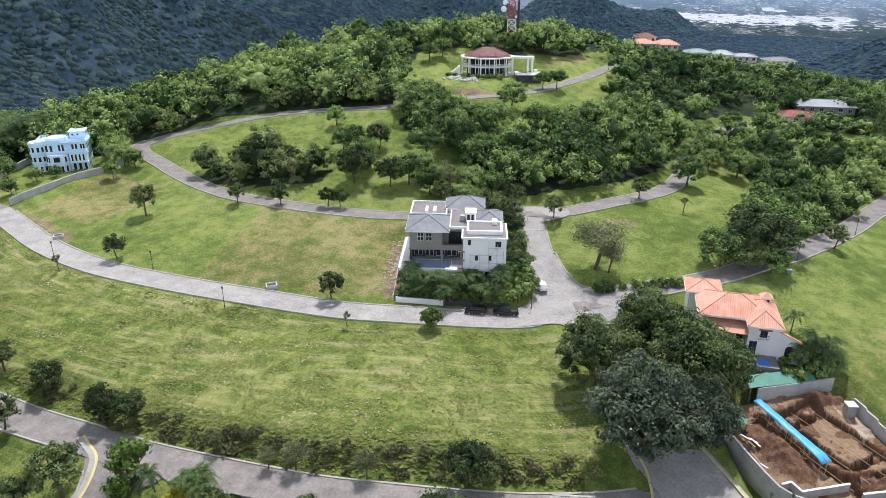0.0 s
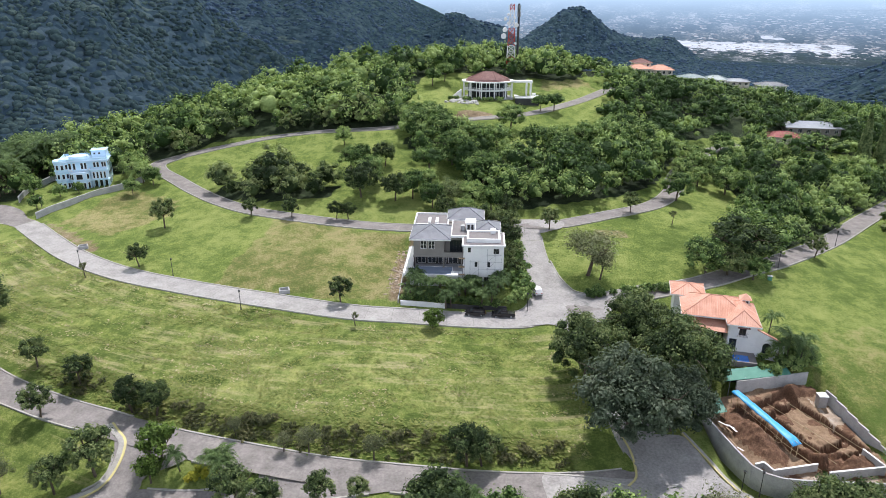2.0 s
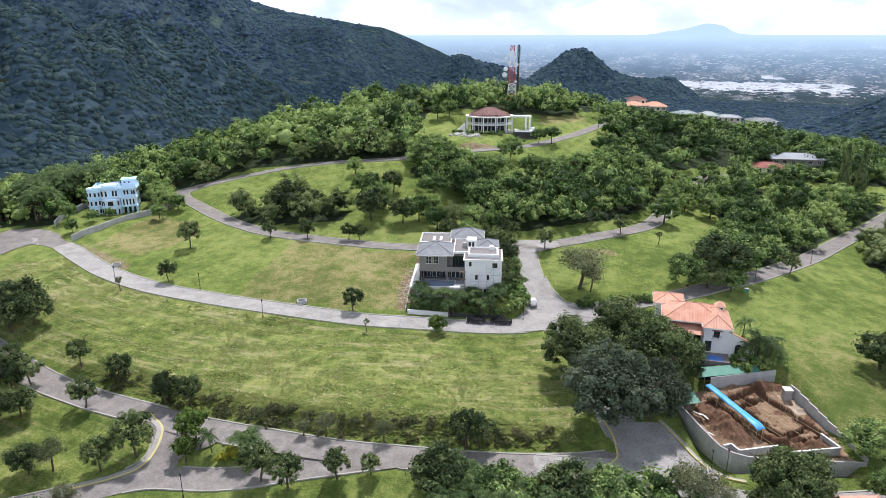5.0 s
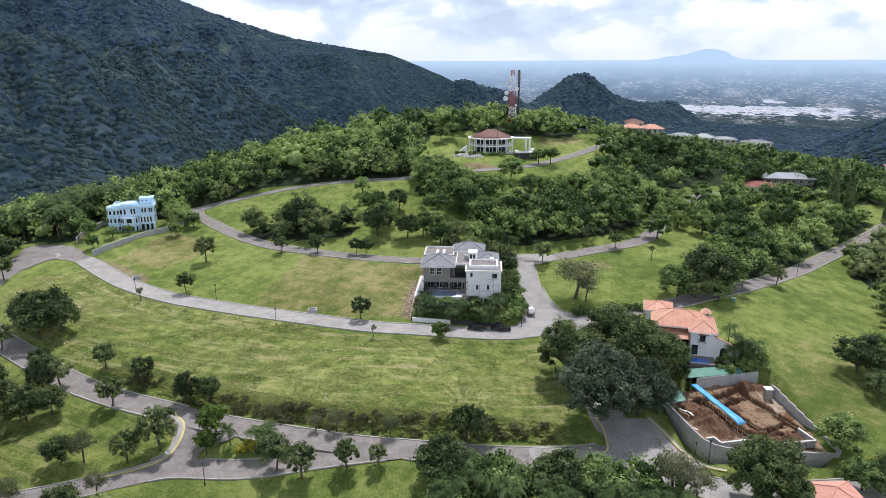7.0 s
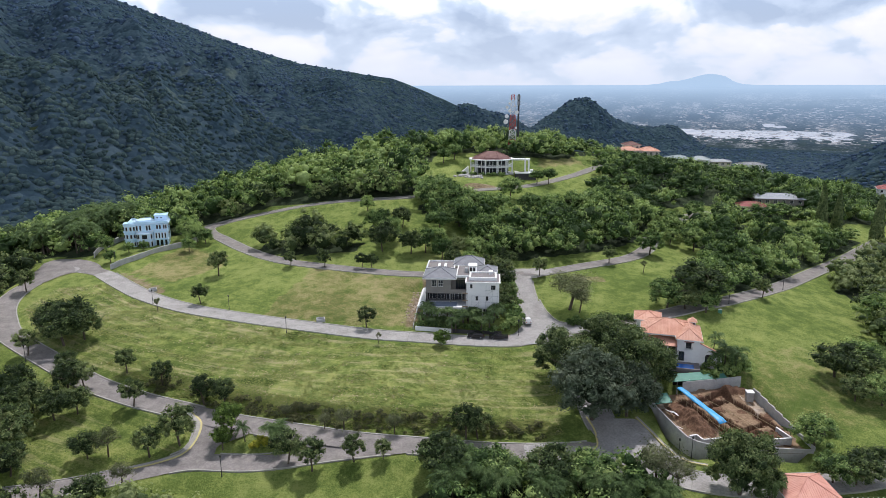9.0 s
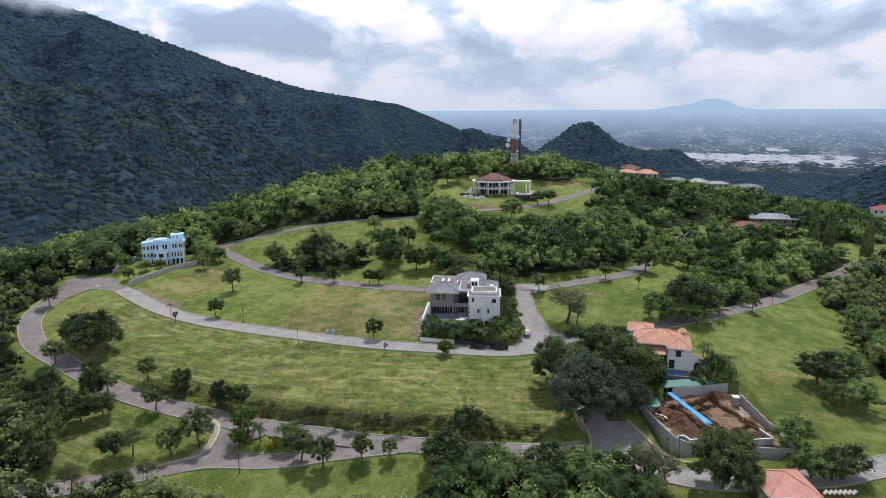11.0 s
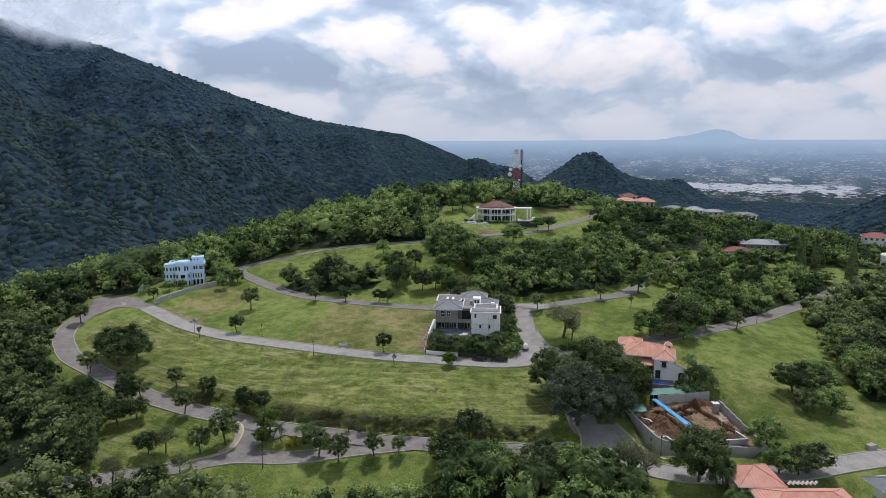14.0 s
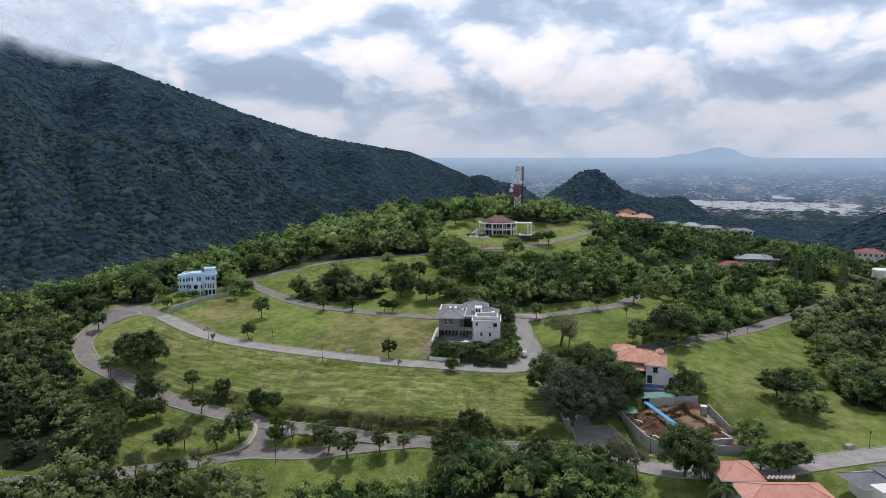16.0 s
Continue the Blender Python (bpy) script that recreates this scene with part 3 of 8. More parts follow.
LAWN_DRY = [(-120, 212), (-98, 201), (-95, 190), (-108, 172), (-128, 182)]
LOT_DRY = [(-60.5, 182), (-36, 172), (-22, 172), (-20, 138), (-42, 138), (-67.5, 142)]
LOT_LUSH = [(-108, 205), (-62, 182), (-60, 142), (-78, 147), (-100, 158)]
FIELD = [(15, 128), (-29.6, 125.3), (-72, 137), (-108, 155), (-128.6, 171), (-146.6, 168.9), (-147.3, 153.8), (-129.8, 132.5), (-100.6, 114.1), (-67.3, 100.7), (-30.1, 91.6), (16.4, 91.1), (18, 112)]

gx = widen(np.arange(-165, 165.1, 2.0), -470, 470, 1.06)
gy = widen(np.arange(52, 270.1, 2.0), -420, 660, 1.06)
GX, GY = np.meshgrid(gx, gy)
fx, fy = GX.ravel(), GY.ravel()
GZ = land(fx, fy)
GZ = GZ - 8 * smooth(400, 440, np.hypot(fx, (fy - 230) * 1.05)) * (fy > 60)
ground = tagged(new("ground", grid_mesh("ground", GX, GY, GZ.reshape(GX.shape), GROUND)), "grassy hillside with dry straw streaks and mown lots", "ground", kind="structure")


def set_share(me, name, values):
    a = me.attributes.new(name, "FLOAT", "POINT")
    a.data.foreach_set("value", np.asarray(values, np.float32))


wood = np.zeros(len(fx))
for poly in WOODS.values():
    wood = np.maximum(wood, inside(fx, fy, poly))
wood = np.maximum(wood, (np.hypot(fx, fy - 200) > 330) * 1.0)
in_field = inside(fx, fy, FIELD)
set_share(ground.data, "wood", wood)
# ways along and across the mown rows of the field, which follow the street above it
street_xy = LINES["front"][0]
near = [np.argmin(np.hypot(fx[i:i + 4000, None] - street_xy[None, :, 0], fy[i:i + 4000, None] - street_xy[None, :, 1]), 1) for i in range(0, len(fx), 4000)]
near = np.concatenate(near)
set_share(ground.data, "along", near * 2.0)
set_share(ground.data, "across", np.hypot(fx - street_xy[near, 0], fy - street_xy[near, 1]) * np.where(fy > street_xy[near, 1], 1, -1))
rough = inside(fx, fy, [(-134, 114), (-104, 107), (-85, 99), (-68, 93.5), (-65, 88), (-66, 81), (-80, 76), (-97, 76), (-110, 84), (-121, 98)])
set_share(ground.data, "lush", 1.0 - 0.85 * in_field - 0.6 * rough)
set_share(ground.data, "straw", in_field * 0.9 + rough * 0.6)
set_share(ground.data, "dry", np.maximum(0.42 * inside(fx, fy, [(62, 92), (104, 100), (106, 118), (84, 136), (62, 126)]), np.maximum(0.6 * inside(fx, fy, [(22, 302), (38, 312), (50, 320), (45, 332), (25, 324)]), np.maximum(0.60 * inside(fx, fy, LAWN_DRY), 0.56 * inside(fx, fy, LOT_DRY)))))
set_share(ground.data, "earth", np.maximum(0.55 * inside(fx, fy, [(-134, 184.5), (-128, 177.5), (-118, 169.5), (-108, 162.5), (-105, 165.5), (-115, 173), (-125, 181)]), 0) + np.maximum(0.75 * inside(fx, fy, [(-21, 176), (-19, 176), (-19, 138), (-24, 138), (-23, 160)]), np.maximum(0.5 * inside(fx, fy, [(28, 176), (38, 178), (37, 171), (29, 170)]), 0.9 * inside(fx, fy, [(-13, 262), (-4, 258.5), (3, 264), (1, 270), (-10, 269)]))))

# far land and the mountain, out to the plain
paz, pd = np.radians(np.linspace(-78, 62, 420)), np.concatenate([np.linspace(420, 1200, 100), np.linspace(1212, 2320, 90)])
AZ, PD = np.meshgrid(paz, pd)
PX, PY = PD * np.sin(AZ), PD * np.cos(AZ) - 40
PZ = raw_land(PX, PY)
PZ = PZ - 6 * (1 - smooth(385, 415, np.hypot(PX, (PY - 230) * 1.05)))
mount = tagged(new("mountain", grid_mesh("mountain", PX, PY, PZ, MOUNT)), "dark forested mountain flank and foothills behind the estate, tinted blue for haze", "mountain", kind="structure")
set_share(mount.data, "clearing", np.maximum(0.8 * smooth(0.74, 0.82, fbm(PX.ravel() / 90, PY.ravel() / 50, 4, 12)), 0.6 * smooth(0.66, 0.74, fbm(PX.ravel() / 40, PY.ravel() / 24, 4, 17)) * (np.degrees(AZ).ravel() < -9) * (PD.ravel() > 800) * (PD.ravel() < 1350)))

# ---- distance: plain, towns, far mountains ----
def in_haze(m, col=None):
    """Air light over the far plain, painted as emission: colours fade to pale blue with the distance from the hill."""
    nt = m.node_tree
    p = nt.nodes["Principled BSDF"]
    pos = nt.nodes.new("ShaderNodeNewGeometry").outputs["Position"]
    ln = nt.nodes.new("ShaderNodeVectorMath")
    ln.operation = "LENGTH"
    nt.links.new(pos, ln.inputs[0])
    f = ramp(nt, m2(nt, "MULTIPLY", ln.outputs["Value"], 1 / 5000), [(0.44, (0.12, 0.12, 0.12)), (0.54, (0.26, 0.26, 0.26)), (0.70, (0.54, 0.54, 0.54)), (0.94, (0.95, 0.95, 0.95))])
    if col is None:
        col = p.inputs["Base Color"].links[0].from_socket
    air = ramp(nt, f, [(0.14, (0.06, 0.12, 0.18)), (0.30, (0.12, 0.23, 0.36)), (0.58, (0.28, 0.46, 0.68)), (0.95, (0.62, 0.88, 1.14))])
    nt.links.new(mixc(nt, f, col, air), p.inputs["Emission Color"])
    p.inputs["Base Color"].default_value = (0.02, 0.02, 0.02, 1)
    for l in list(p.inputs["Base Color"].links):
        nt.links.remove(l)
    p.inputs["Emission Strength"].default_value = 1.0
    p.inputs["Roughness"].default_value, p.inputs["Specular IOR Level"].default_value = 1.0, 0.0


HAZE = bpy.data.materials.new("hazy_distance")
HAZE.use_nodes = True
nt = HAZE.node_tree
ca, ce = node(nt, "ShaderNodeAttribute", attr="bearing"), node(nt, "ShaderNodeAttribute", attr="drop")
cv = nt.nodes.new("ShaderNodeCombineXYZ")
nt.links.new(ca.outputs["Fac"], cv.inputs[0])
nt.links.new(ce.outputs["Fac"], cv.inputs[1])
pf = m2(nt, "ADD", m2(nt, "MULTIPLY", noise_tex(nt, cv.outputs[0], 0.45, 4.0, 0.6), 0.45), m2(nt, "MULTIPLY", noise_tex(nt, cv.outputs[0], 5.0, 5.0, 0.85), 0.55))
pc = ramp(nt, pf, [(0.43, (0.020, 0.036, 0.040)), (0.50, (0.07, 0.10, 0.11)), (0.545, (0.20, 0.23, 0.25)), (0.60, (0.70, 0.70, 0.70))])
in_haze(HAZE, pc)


def plain_z(d):
    inv = (1 / 4400) * np.clip((4850 - d) / 2650, 0, 1) + 1 / 70000
    return 70 - d * 410 * inv


def backdrop(name, az0, az1, naz, ds, zfun, label):
    AZ, DD = np.meshgrid(np.radians(np.linspace(az0, az1, naz)), ds)
    X, Y = DD * np.sin(AZ), DD * np.cos(AZ) - 40
    Z = zfun(np.degrees(AZ), DD)
    ob = tagged(new(name, grid_mesh(name, X, Y, Z, HAZE)), label, "landscape", kind="structure")
    set_share(ob.data, "bearing", np.degrees(AZ).ravel())
    set_share(ob.data, "drop", np.degrees(np.arctan2(70 - Z, DD)).ravel() * 2.6)
    return ob


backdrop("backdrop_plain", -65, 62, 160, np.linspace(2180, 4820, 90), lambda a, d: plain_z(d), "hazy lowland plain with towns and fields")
# outline of the far tops: bearing and elevation in degrees
FARTOPS = [(-10, -0.52), (4, -0.50), (8, -0.42), (11.0, -0.46), (13.0, -0.30), (13.7, -0.12), (14.5, -0.10), (15.4, 0.16), (16.2, 0.36), (16.8, 0.43), (17.4, 0.34), (17.9, 0.24), (18.3, -0.08), (19.2, -0.34), (20.4, -0.44), (24, -0.52), (62, -0.52)]


def far_tops(a, d):
    el = np.interp(a, [q[0] for q in FARTOPS], [q[1] for q in FARTOPS])
    el = el + (vnoise(a * 3, a * 0, 4) - 0.5) * 0.05
    top = 70 + d * np.tan(np.radians(el))
    k = np.clip((d - 4700) / 110, 0, 1)
    return (plain_z(4700) - 5) * (1 - k) + top * k


backdrop("backdrop_mountains", -10, 62, 260, np.linspace(4700, 4810, 8), far_tops, "far mountains beyond the plain, pale blue from painted haze")

# these colours end up as glow; values above one brighten roofs through haze
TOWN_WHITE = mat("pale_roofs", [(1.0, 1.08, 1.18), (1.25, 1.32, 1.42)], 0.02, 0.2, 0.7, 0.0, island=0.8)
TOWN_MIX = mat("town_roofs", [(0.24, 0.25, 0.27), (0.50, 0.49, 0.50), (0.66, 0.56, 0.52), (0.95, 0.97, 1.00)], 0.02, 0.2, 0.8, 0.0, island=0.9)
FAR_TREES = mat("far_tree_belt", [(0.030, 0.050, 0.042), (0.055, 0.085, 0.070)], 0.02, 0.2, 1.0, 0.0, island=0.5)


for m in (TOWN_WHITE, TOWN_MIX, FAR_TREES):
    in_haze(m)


def boxes_np(cx, cy, cz, sx, sy, sz):
    """Many upright boxes as one array mesh."""
    corner = np.array([(x, y, z) for z in (0, 1) for y in (-0.5, 0.5) for x in (-0.5, 0.5)])
    v = corner[None] * np.stack([sx, sy, sz], -1)[:, None] + np.stack([cx, cy, cz], -1)[:, None]
    f = np.array([(4, 5, 7, 6), (0, 1, 5, 4), (1, 3, 7, 5), (3, 2, 6, 7), (2, 0, 4, 6)])
    return v.reshape(-1, 3), (f[None] + 8 * np.arange(len(cx))[:, None, None]).reshape(-1, 4)


def town(name, n, az, dist, size, height, material, label, seed, gaps=0.47):
    r = np.random.default_rng(seed)
    a, d = np.radians(r.uniform(*az, n * 3)), r.uniform(*dist, n * 3)
    keep = fbm(np.degrees(a) * 1.2, d / 160, 3, seed) > gaps
    a, d = a[keep][:n], d[keep][:n]
    x, y = d * np.sin(a), d * np.cos(a) - 40
    s = r.uniform(*size, len(a)) * (0.6 + d / 4000)
    v, f = boxes_np(x, y, plain_z(d) - 1, s * r.uniform(0.7, 1.8, len(a)), s * r.uniform(0.7, 1.8, len(a)), r.uniform(*height, len(a)))
    return tagged(new(name, mesh_np(name, v, f, material)), label, "town", kind="stuff")


town("distant_factories", 1100, (13.8, 26.5), (2840, 3160), (7, 26), (0.8, 1.6), TOWN_WHITE, "white factory and greenhouse roofs on the plain", 3, gaps=0.42)
town("distant_factories", 60, (21.0, 23.6), (3300, 3380), (8, 20), (2, 6), TOWN_WHITE, "white plant with chimneys on the plain", 4)
town("distant_town", 5200, (-6, 40), (2700, 4200), (3, 9), (0.8, 2.6), TOWN_MIX, "scattered pale town roofs on the plain", 5)
town("distant_tree_belts", 2600, (-8, 42), (2330, 2900), (5, 14), (1.0, 3.0), FAR_TREES, "dark tree belts between towns on the plain", 7)
# low hills beyond the towns, glowing in the same painted blue haze
backdrop("backdrop_hills", 15.5, 62, 160, np.linspace(4150, 4290, 6), lambda a, d: (plain_z(4150) - 4) * (1 - np.clip((d - 4150) / 90, 0, 1)) + (70 + d * np.tan(np.radians(-2.05 + 0.55 * smooth(16.5, 22, a) + 0.22 * smooth(24, 29, a) + (fbm(a * 0.7, a * 0, 4, 6) - 0.5) * 0.35))) * np.clip((d - 4150) / 90, 0, 1), "low hills beyond the towns, blue from painted haze")


# ---- roads and kerbs ----
def normals2(xy):
    t = np.gradient(xy, axis=0)
    t /= np.linalg.norm(t, axis=1)[:, None] + 1e-9
    return np.column_stack([t[:, 1], -t[:, 0]])


def ribbon(name, xy, z, offs, heights, material, label, kind="structure", category="road", parent=None):
    """A strip along a line: one row of points per offset, at that height over the line."""
    n = normals2(xy)
    X = np.stack([xy[:, 0] + n[:, 0] * o for o in offs])
    Y = np.stack([xy[:, 1] + n[:, 1] * o for o in offs])
    Z = np.stack([z + h for h in heights])
    ob = new(name, grid_mesh(name, X, Y, Z, material))
    for pl in ob.data.polygons:
        pl.use_smooth = False
    if parent:
        ob.parent = parent
        return ob
    return tagged(ob, label, category, kind=kind)


# paved mouths where roads meet, in plan
JUNCTIONS = {
    "crossing": ((17, 139), [(3, 128.4), (12.5, 130.6), (16.6, 128.9), (25.4, 126.5), (25.2, 133), (28.5, 137.4), (37, 141.2), (36, 147.8), (29.7, 146.0), (23.5, 144.9), (19.8, 146.2), (17.0, 152), (15.2, 159), (8.6, 159), (10, 148.5), (9.2, 141.5), (6, 136.6), (-1, 135.2)]),
    "fork": ((-60, 88.1), [(-72.6, 100.9), (-57.8, 97.1), (-51.7, 88.7), (-57.5, 85.9), (-57.7, 82.9), (-59.9, 78.8), (-64, 80.5), (-64.2, 82.9), (-63, 88), (-64.1, 93), (-67.3, 95.9)]),
    "bend": ((26, 87), [(8.2, 82), (8.2, 88.2), (15.3, 87.5), (21, 85.2), (23.2, 88), (23.2, 93), (22, 97), (32.2, 97.5), (35.0, 91.5), (36.9, 87.1), (40, 83.4), (30, 77.5), (20, 77.5)]),
    "loop_mouth": ((-152, 186), [(-139, 185.5), (-147, 194), (-157, 199), (-166, 198), (-166, 184), (-160.7, 174.9), (-156, 174.7), (-150.5, 181)]),
    "merge": ((-25.3, 84.4), [(-38.4, 85.3), (-37.3, 89.7), (-16.2, 88.6), (-9.2, 85.4), (-18.3, 81.8), (-34.4, 79.1)]),
    "corner": ((9, 179.5), [(7.4, 174), (13.8, 174), (20, 176.4), (20, 182.4), (10, 184), (-3, 180.6), (-3, 175.2)]),
}


def paved(name, c, poly, material, label):
    p = np.array(spline(list(poly) + [poly[0]], 1.0))
    rings = [np.array(c) + (p - np.array(c)) * f for f in np.linspace(0, 1, 9)[1:]]
    P = np.stack(rings)
    Z = np.stack([land(q[:, 0], q[:, 1]) + 0.22 for q in rings])
    ob = new(name, grid_mesh(name, P[:, :, 0], P[:, :, 1], Z, material))
    bm = bmesh.new()
    bm.from_mesh(ob.data)
    mid = bm.verts.new((*c, gz(*c) + 0.22))
    bm.verts.ensure_lookup_table()
    n = P.shape[1]
    for i in range(n - 1):
        bm.faces.new((bm.verts[i], bm.verts[i + 1], mid))
    bmesh.ops.recalc_face_normals(bm, faces=bm.faces)
    bm.to_mesh(ob.data)
    bm.free()
    return tagged(ob, label, "road", kind="structure")


for key, (c, poly) in JUNCTIONS.items():
    paved("road_junction", c, poly, CONCRETE if key in ("crossing", "bend", "corner") else CONCRETE_OLD, "paved concrete mouth where estate roads meet")
WORN = {"loop", "fork", "island", "mid", "upper", "east"}
for k, (key, (xy, z, w)) in enumerate(LINES.items()):
    ribbon("road", xy, z, (-w / 2, -w / 4, 0, w / 4, w / 2), (0.02 + 0.006 * k, 0.05 + 0.006 * k, 0.06 + 0.006 * k, 0.05 + 0.006 * k, 0.02 + 0.006 * k), CONCRETE_OLD if key in WORN else CONCRETE,
           "worn grey concrete estate road" if key in WORN else "pale concrete estate road with joints")
    n2, v4, f4 = normals2(xy), [], []
    for i in range(2, len(xy) - 2, 3):
        t2 = np.array([-n2[i, 1], n2[i, 0]]) * 0.035
        for a in (xy[i] + n2[i] * w * 0.5 - t2, xy[i] - n2[i] * w * 0.5 - t2, xy[i] - n2[i] * w * 0.5 + t2, xy[i] + n2[i] * w * 0.5 + t2):
            v4.append((*a, z[i] + 0.075 + 0.006 * k))
        f4.append([len(v4) - 4, len(v4) - 3, len(v4) - 2, len(v4) - 1])
    tagged(new("road_joints", mesh_np("road_joints", v4, f4, JOINT)), "tar-filled joints across the concrete road", "road joints", kind="stuff")
    other = np.vstack([np.column_stack([o[0], np.full(len(o[1]), o[2])]) for kk, o in LINES.items() if kk != key])
    for side in (-1, 1):
        e = xy + normals2(xy) * side * (w / 2 + 0.12)
        free = (np.hypot(e[:, None, 0] - other[None, :, 0], e[:, None, 1] - other[None, :, 1]) - other[None, :, 2] / 2).min(1) > 0.9
        for _, poly in JUNCTIONS.values():
            free &= ~inside(e[:, 0], e[:, 1], poly)
        i = 0
        while i < len(free):
            j = i
            while j < len(free) and free[j]:
                j += 1
            if j - i > 3:
                seg, sz = xy[i:j], z[i:j]
                s = side
                a, b = s * (w / 2 - 0.02), s * (w / 2 + 0.30)
                prof, hs = ((a, a, b, b), (-0.05, 0.17, 0.19, -0.15))
                if s < 0:
                    prof, hs = prof[::-1], hs[::-1]
                ribbon("kerb", seg, sz, prof, hs, KERB, "pale concrete kerb beside the road", category="kerb")
            i = j + 1



def corner_kerb(pts, material, label, wide=0.35, back=None):
    xy = spline(pts, 1.0)
    z = land(xy[:, 0], xy[:, 1]) + 0.1
    ribbon("kerb", xy, z, (0, 0, wide, wide), (-0.1, 0.20, 0.22, -0.2), material, label, category="kerb")
    if back:
        ribbon("pavement", xy, z, (wide, wide, wide + back, wide + back), (-0.1, 0.19, 0.19, -0.2), KERB, "narrow pale footway behind the kerb", category="pavement")


corner_kerb([(-68.9, 97.8), (-66.9, 95.8), (-64.2, 93), (-63, 88), (-64.2, 82.9), (-68.4, 79.7), (-74.2, 77.1)], KERB_YELLOW, "yellow painted kerb on the bend", 0.4, 0.9)
corner_kerb([(8.2, 88), (15.3, 87.6), (21.4, 85.6)][::-1], KERB, "pale concrete kerb round the bend", 0.35)
corner_kerb([(21.4, 85.6), (23.2, 88), (23.3, 93), (22.2, 98)][::-1], KERB_YELLOW, "yellow painted kerb on the bend", 0.35)
corner_kerb([(44, 82.2), (40.2, 83.5), (37.1, 87.2), (35.2, 91.6), (32.6, 98)], KERB_YELLOW, "faded yellow kerb on the bend", 0.25, 0.5)
corner_kerb([(15.3, 160), (17.1, 152), (19.9, 146.3), (23.5, 145.0), (29.7, 146.1), (36, 148)][::-1], KERB, "pale concrete kerb round the corner", 0.3)
corner_kerb([(-1, 135.3), (6, 136.7), (9.2, 141.5), (10, 148.5), (8.6, 159)][::-1], KERB, "pale concrete kerb round the corner", 0.3)

side_xy, side_z, _ = LINES["side"]
k = int(np.argmin(np.abs(side_xy[:, 1] - 170.4)))
n2 = normals2(side_xy)[k]
t2 = np.array([-n2[1], n2[0]])
v4 = [(*(side_xy[k] + n2 * a + t2 * b), side_z[k] + 0.115 + 0.01 * (b > 0)) for a, b in ((-3.1, -0.25), (3.1, -0.25), (3.1, 0.25), (-3.1, 0.25))]
tagged(new("road_marking", mesh_np("road_marking", v4, [[0, 1, 2, 3]], KERB)), "worn white line across the side street", "road marking", kind="structure")

# ---- trees ----
R = np.random.default_rng(11)
ICO = np.array([(math.cos(i * 2.4) * math.sqrt(max(0, 1 - (1 - 2 * (i + 0.5) / 12) ** 2)), math.sin(i * 2.4) * math.sqrt(max(0, 1 - (1 - 2 * (i + 0.5) / 12) ** 2)), 1 - 2 * (i + 0.5) / 12) for i in range(12)])


def ico_faces():
    bm = bmesh.new()
    for v in ICO:
        bm.verts.new(v)
    bmesh.ops.convex_hull(bm, input=bm.verts)
    bm.verts.ensure_lookup_table()
    f = [[v.index for v in fc.verts] for fc in bm.faces]
    bm.free()
    out = []
    for a, b, c in f:
        turned = np.dot(np.cross(ICO[b] - ICO[a], ICO[c] - ICO[a]), ICO[a] + ICO[b] + ICO[c]) < 0
        out.append((a, c, b) if turned else (a, b, c))
    return np.array(out)


ICO_F = ico_faces()


def unit(n, r):
    v = r.normal(size=(n, 3))
    return v / np.linalg.norm(v, axis=1)[:, None]


def leaves(centres, out, size, r):
    """Leaf sprays: one bent diamond each (two triangles), facing loosely outwards."""
    n = len(centres)
    nrm = out * 1.40 + unit(n, r) * 0.50 + np.array([0, 0, 0.22])
    nrm /= np.linalg.norm(nrm, axis=1)[:, None]
    t = np.cross(nrm, unit(n, r))
    t /= np.linalg.norm(t, axis=1)[:, None] + 1e-9
    b = np.cross(nrm, t)
    s = (size * r.uniform(0.6, 1.4, n))[:, None]
    v = np.stack([centres - t * s, centres - b * s * 0.62 + nrm * s * 0.12, centres + t * s, centres + b * s * 0.62 + nrm * s * 0.12], 1).reshape(-1, 3)
    q = np.arange(4 * n).reshape(-1, 4)
    return v, np.vstack([q[:, [0, 1, 2]], q[:, [0, 2, 3]]])


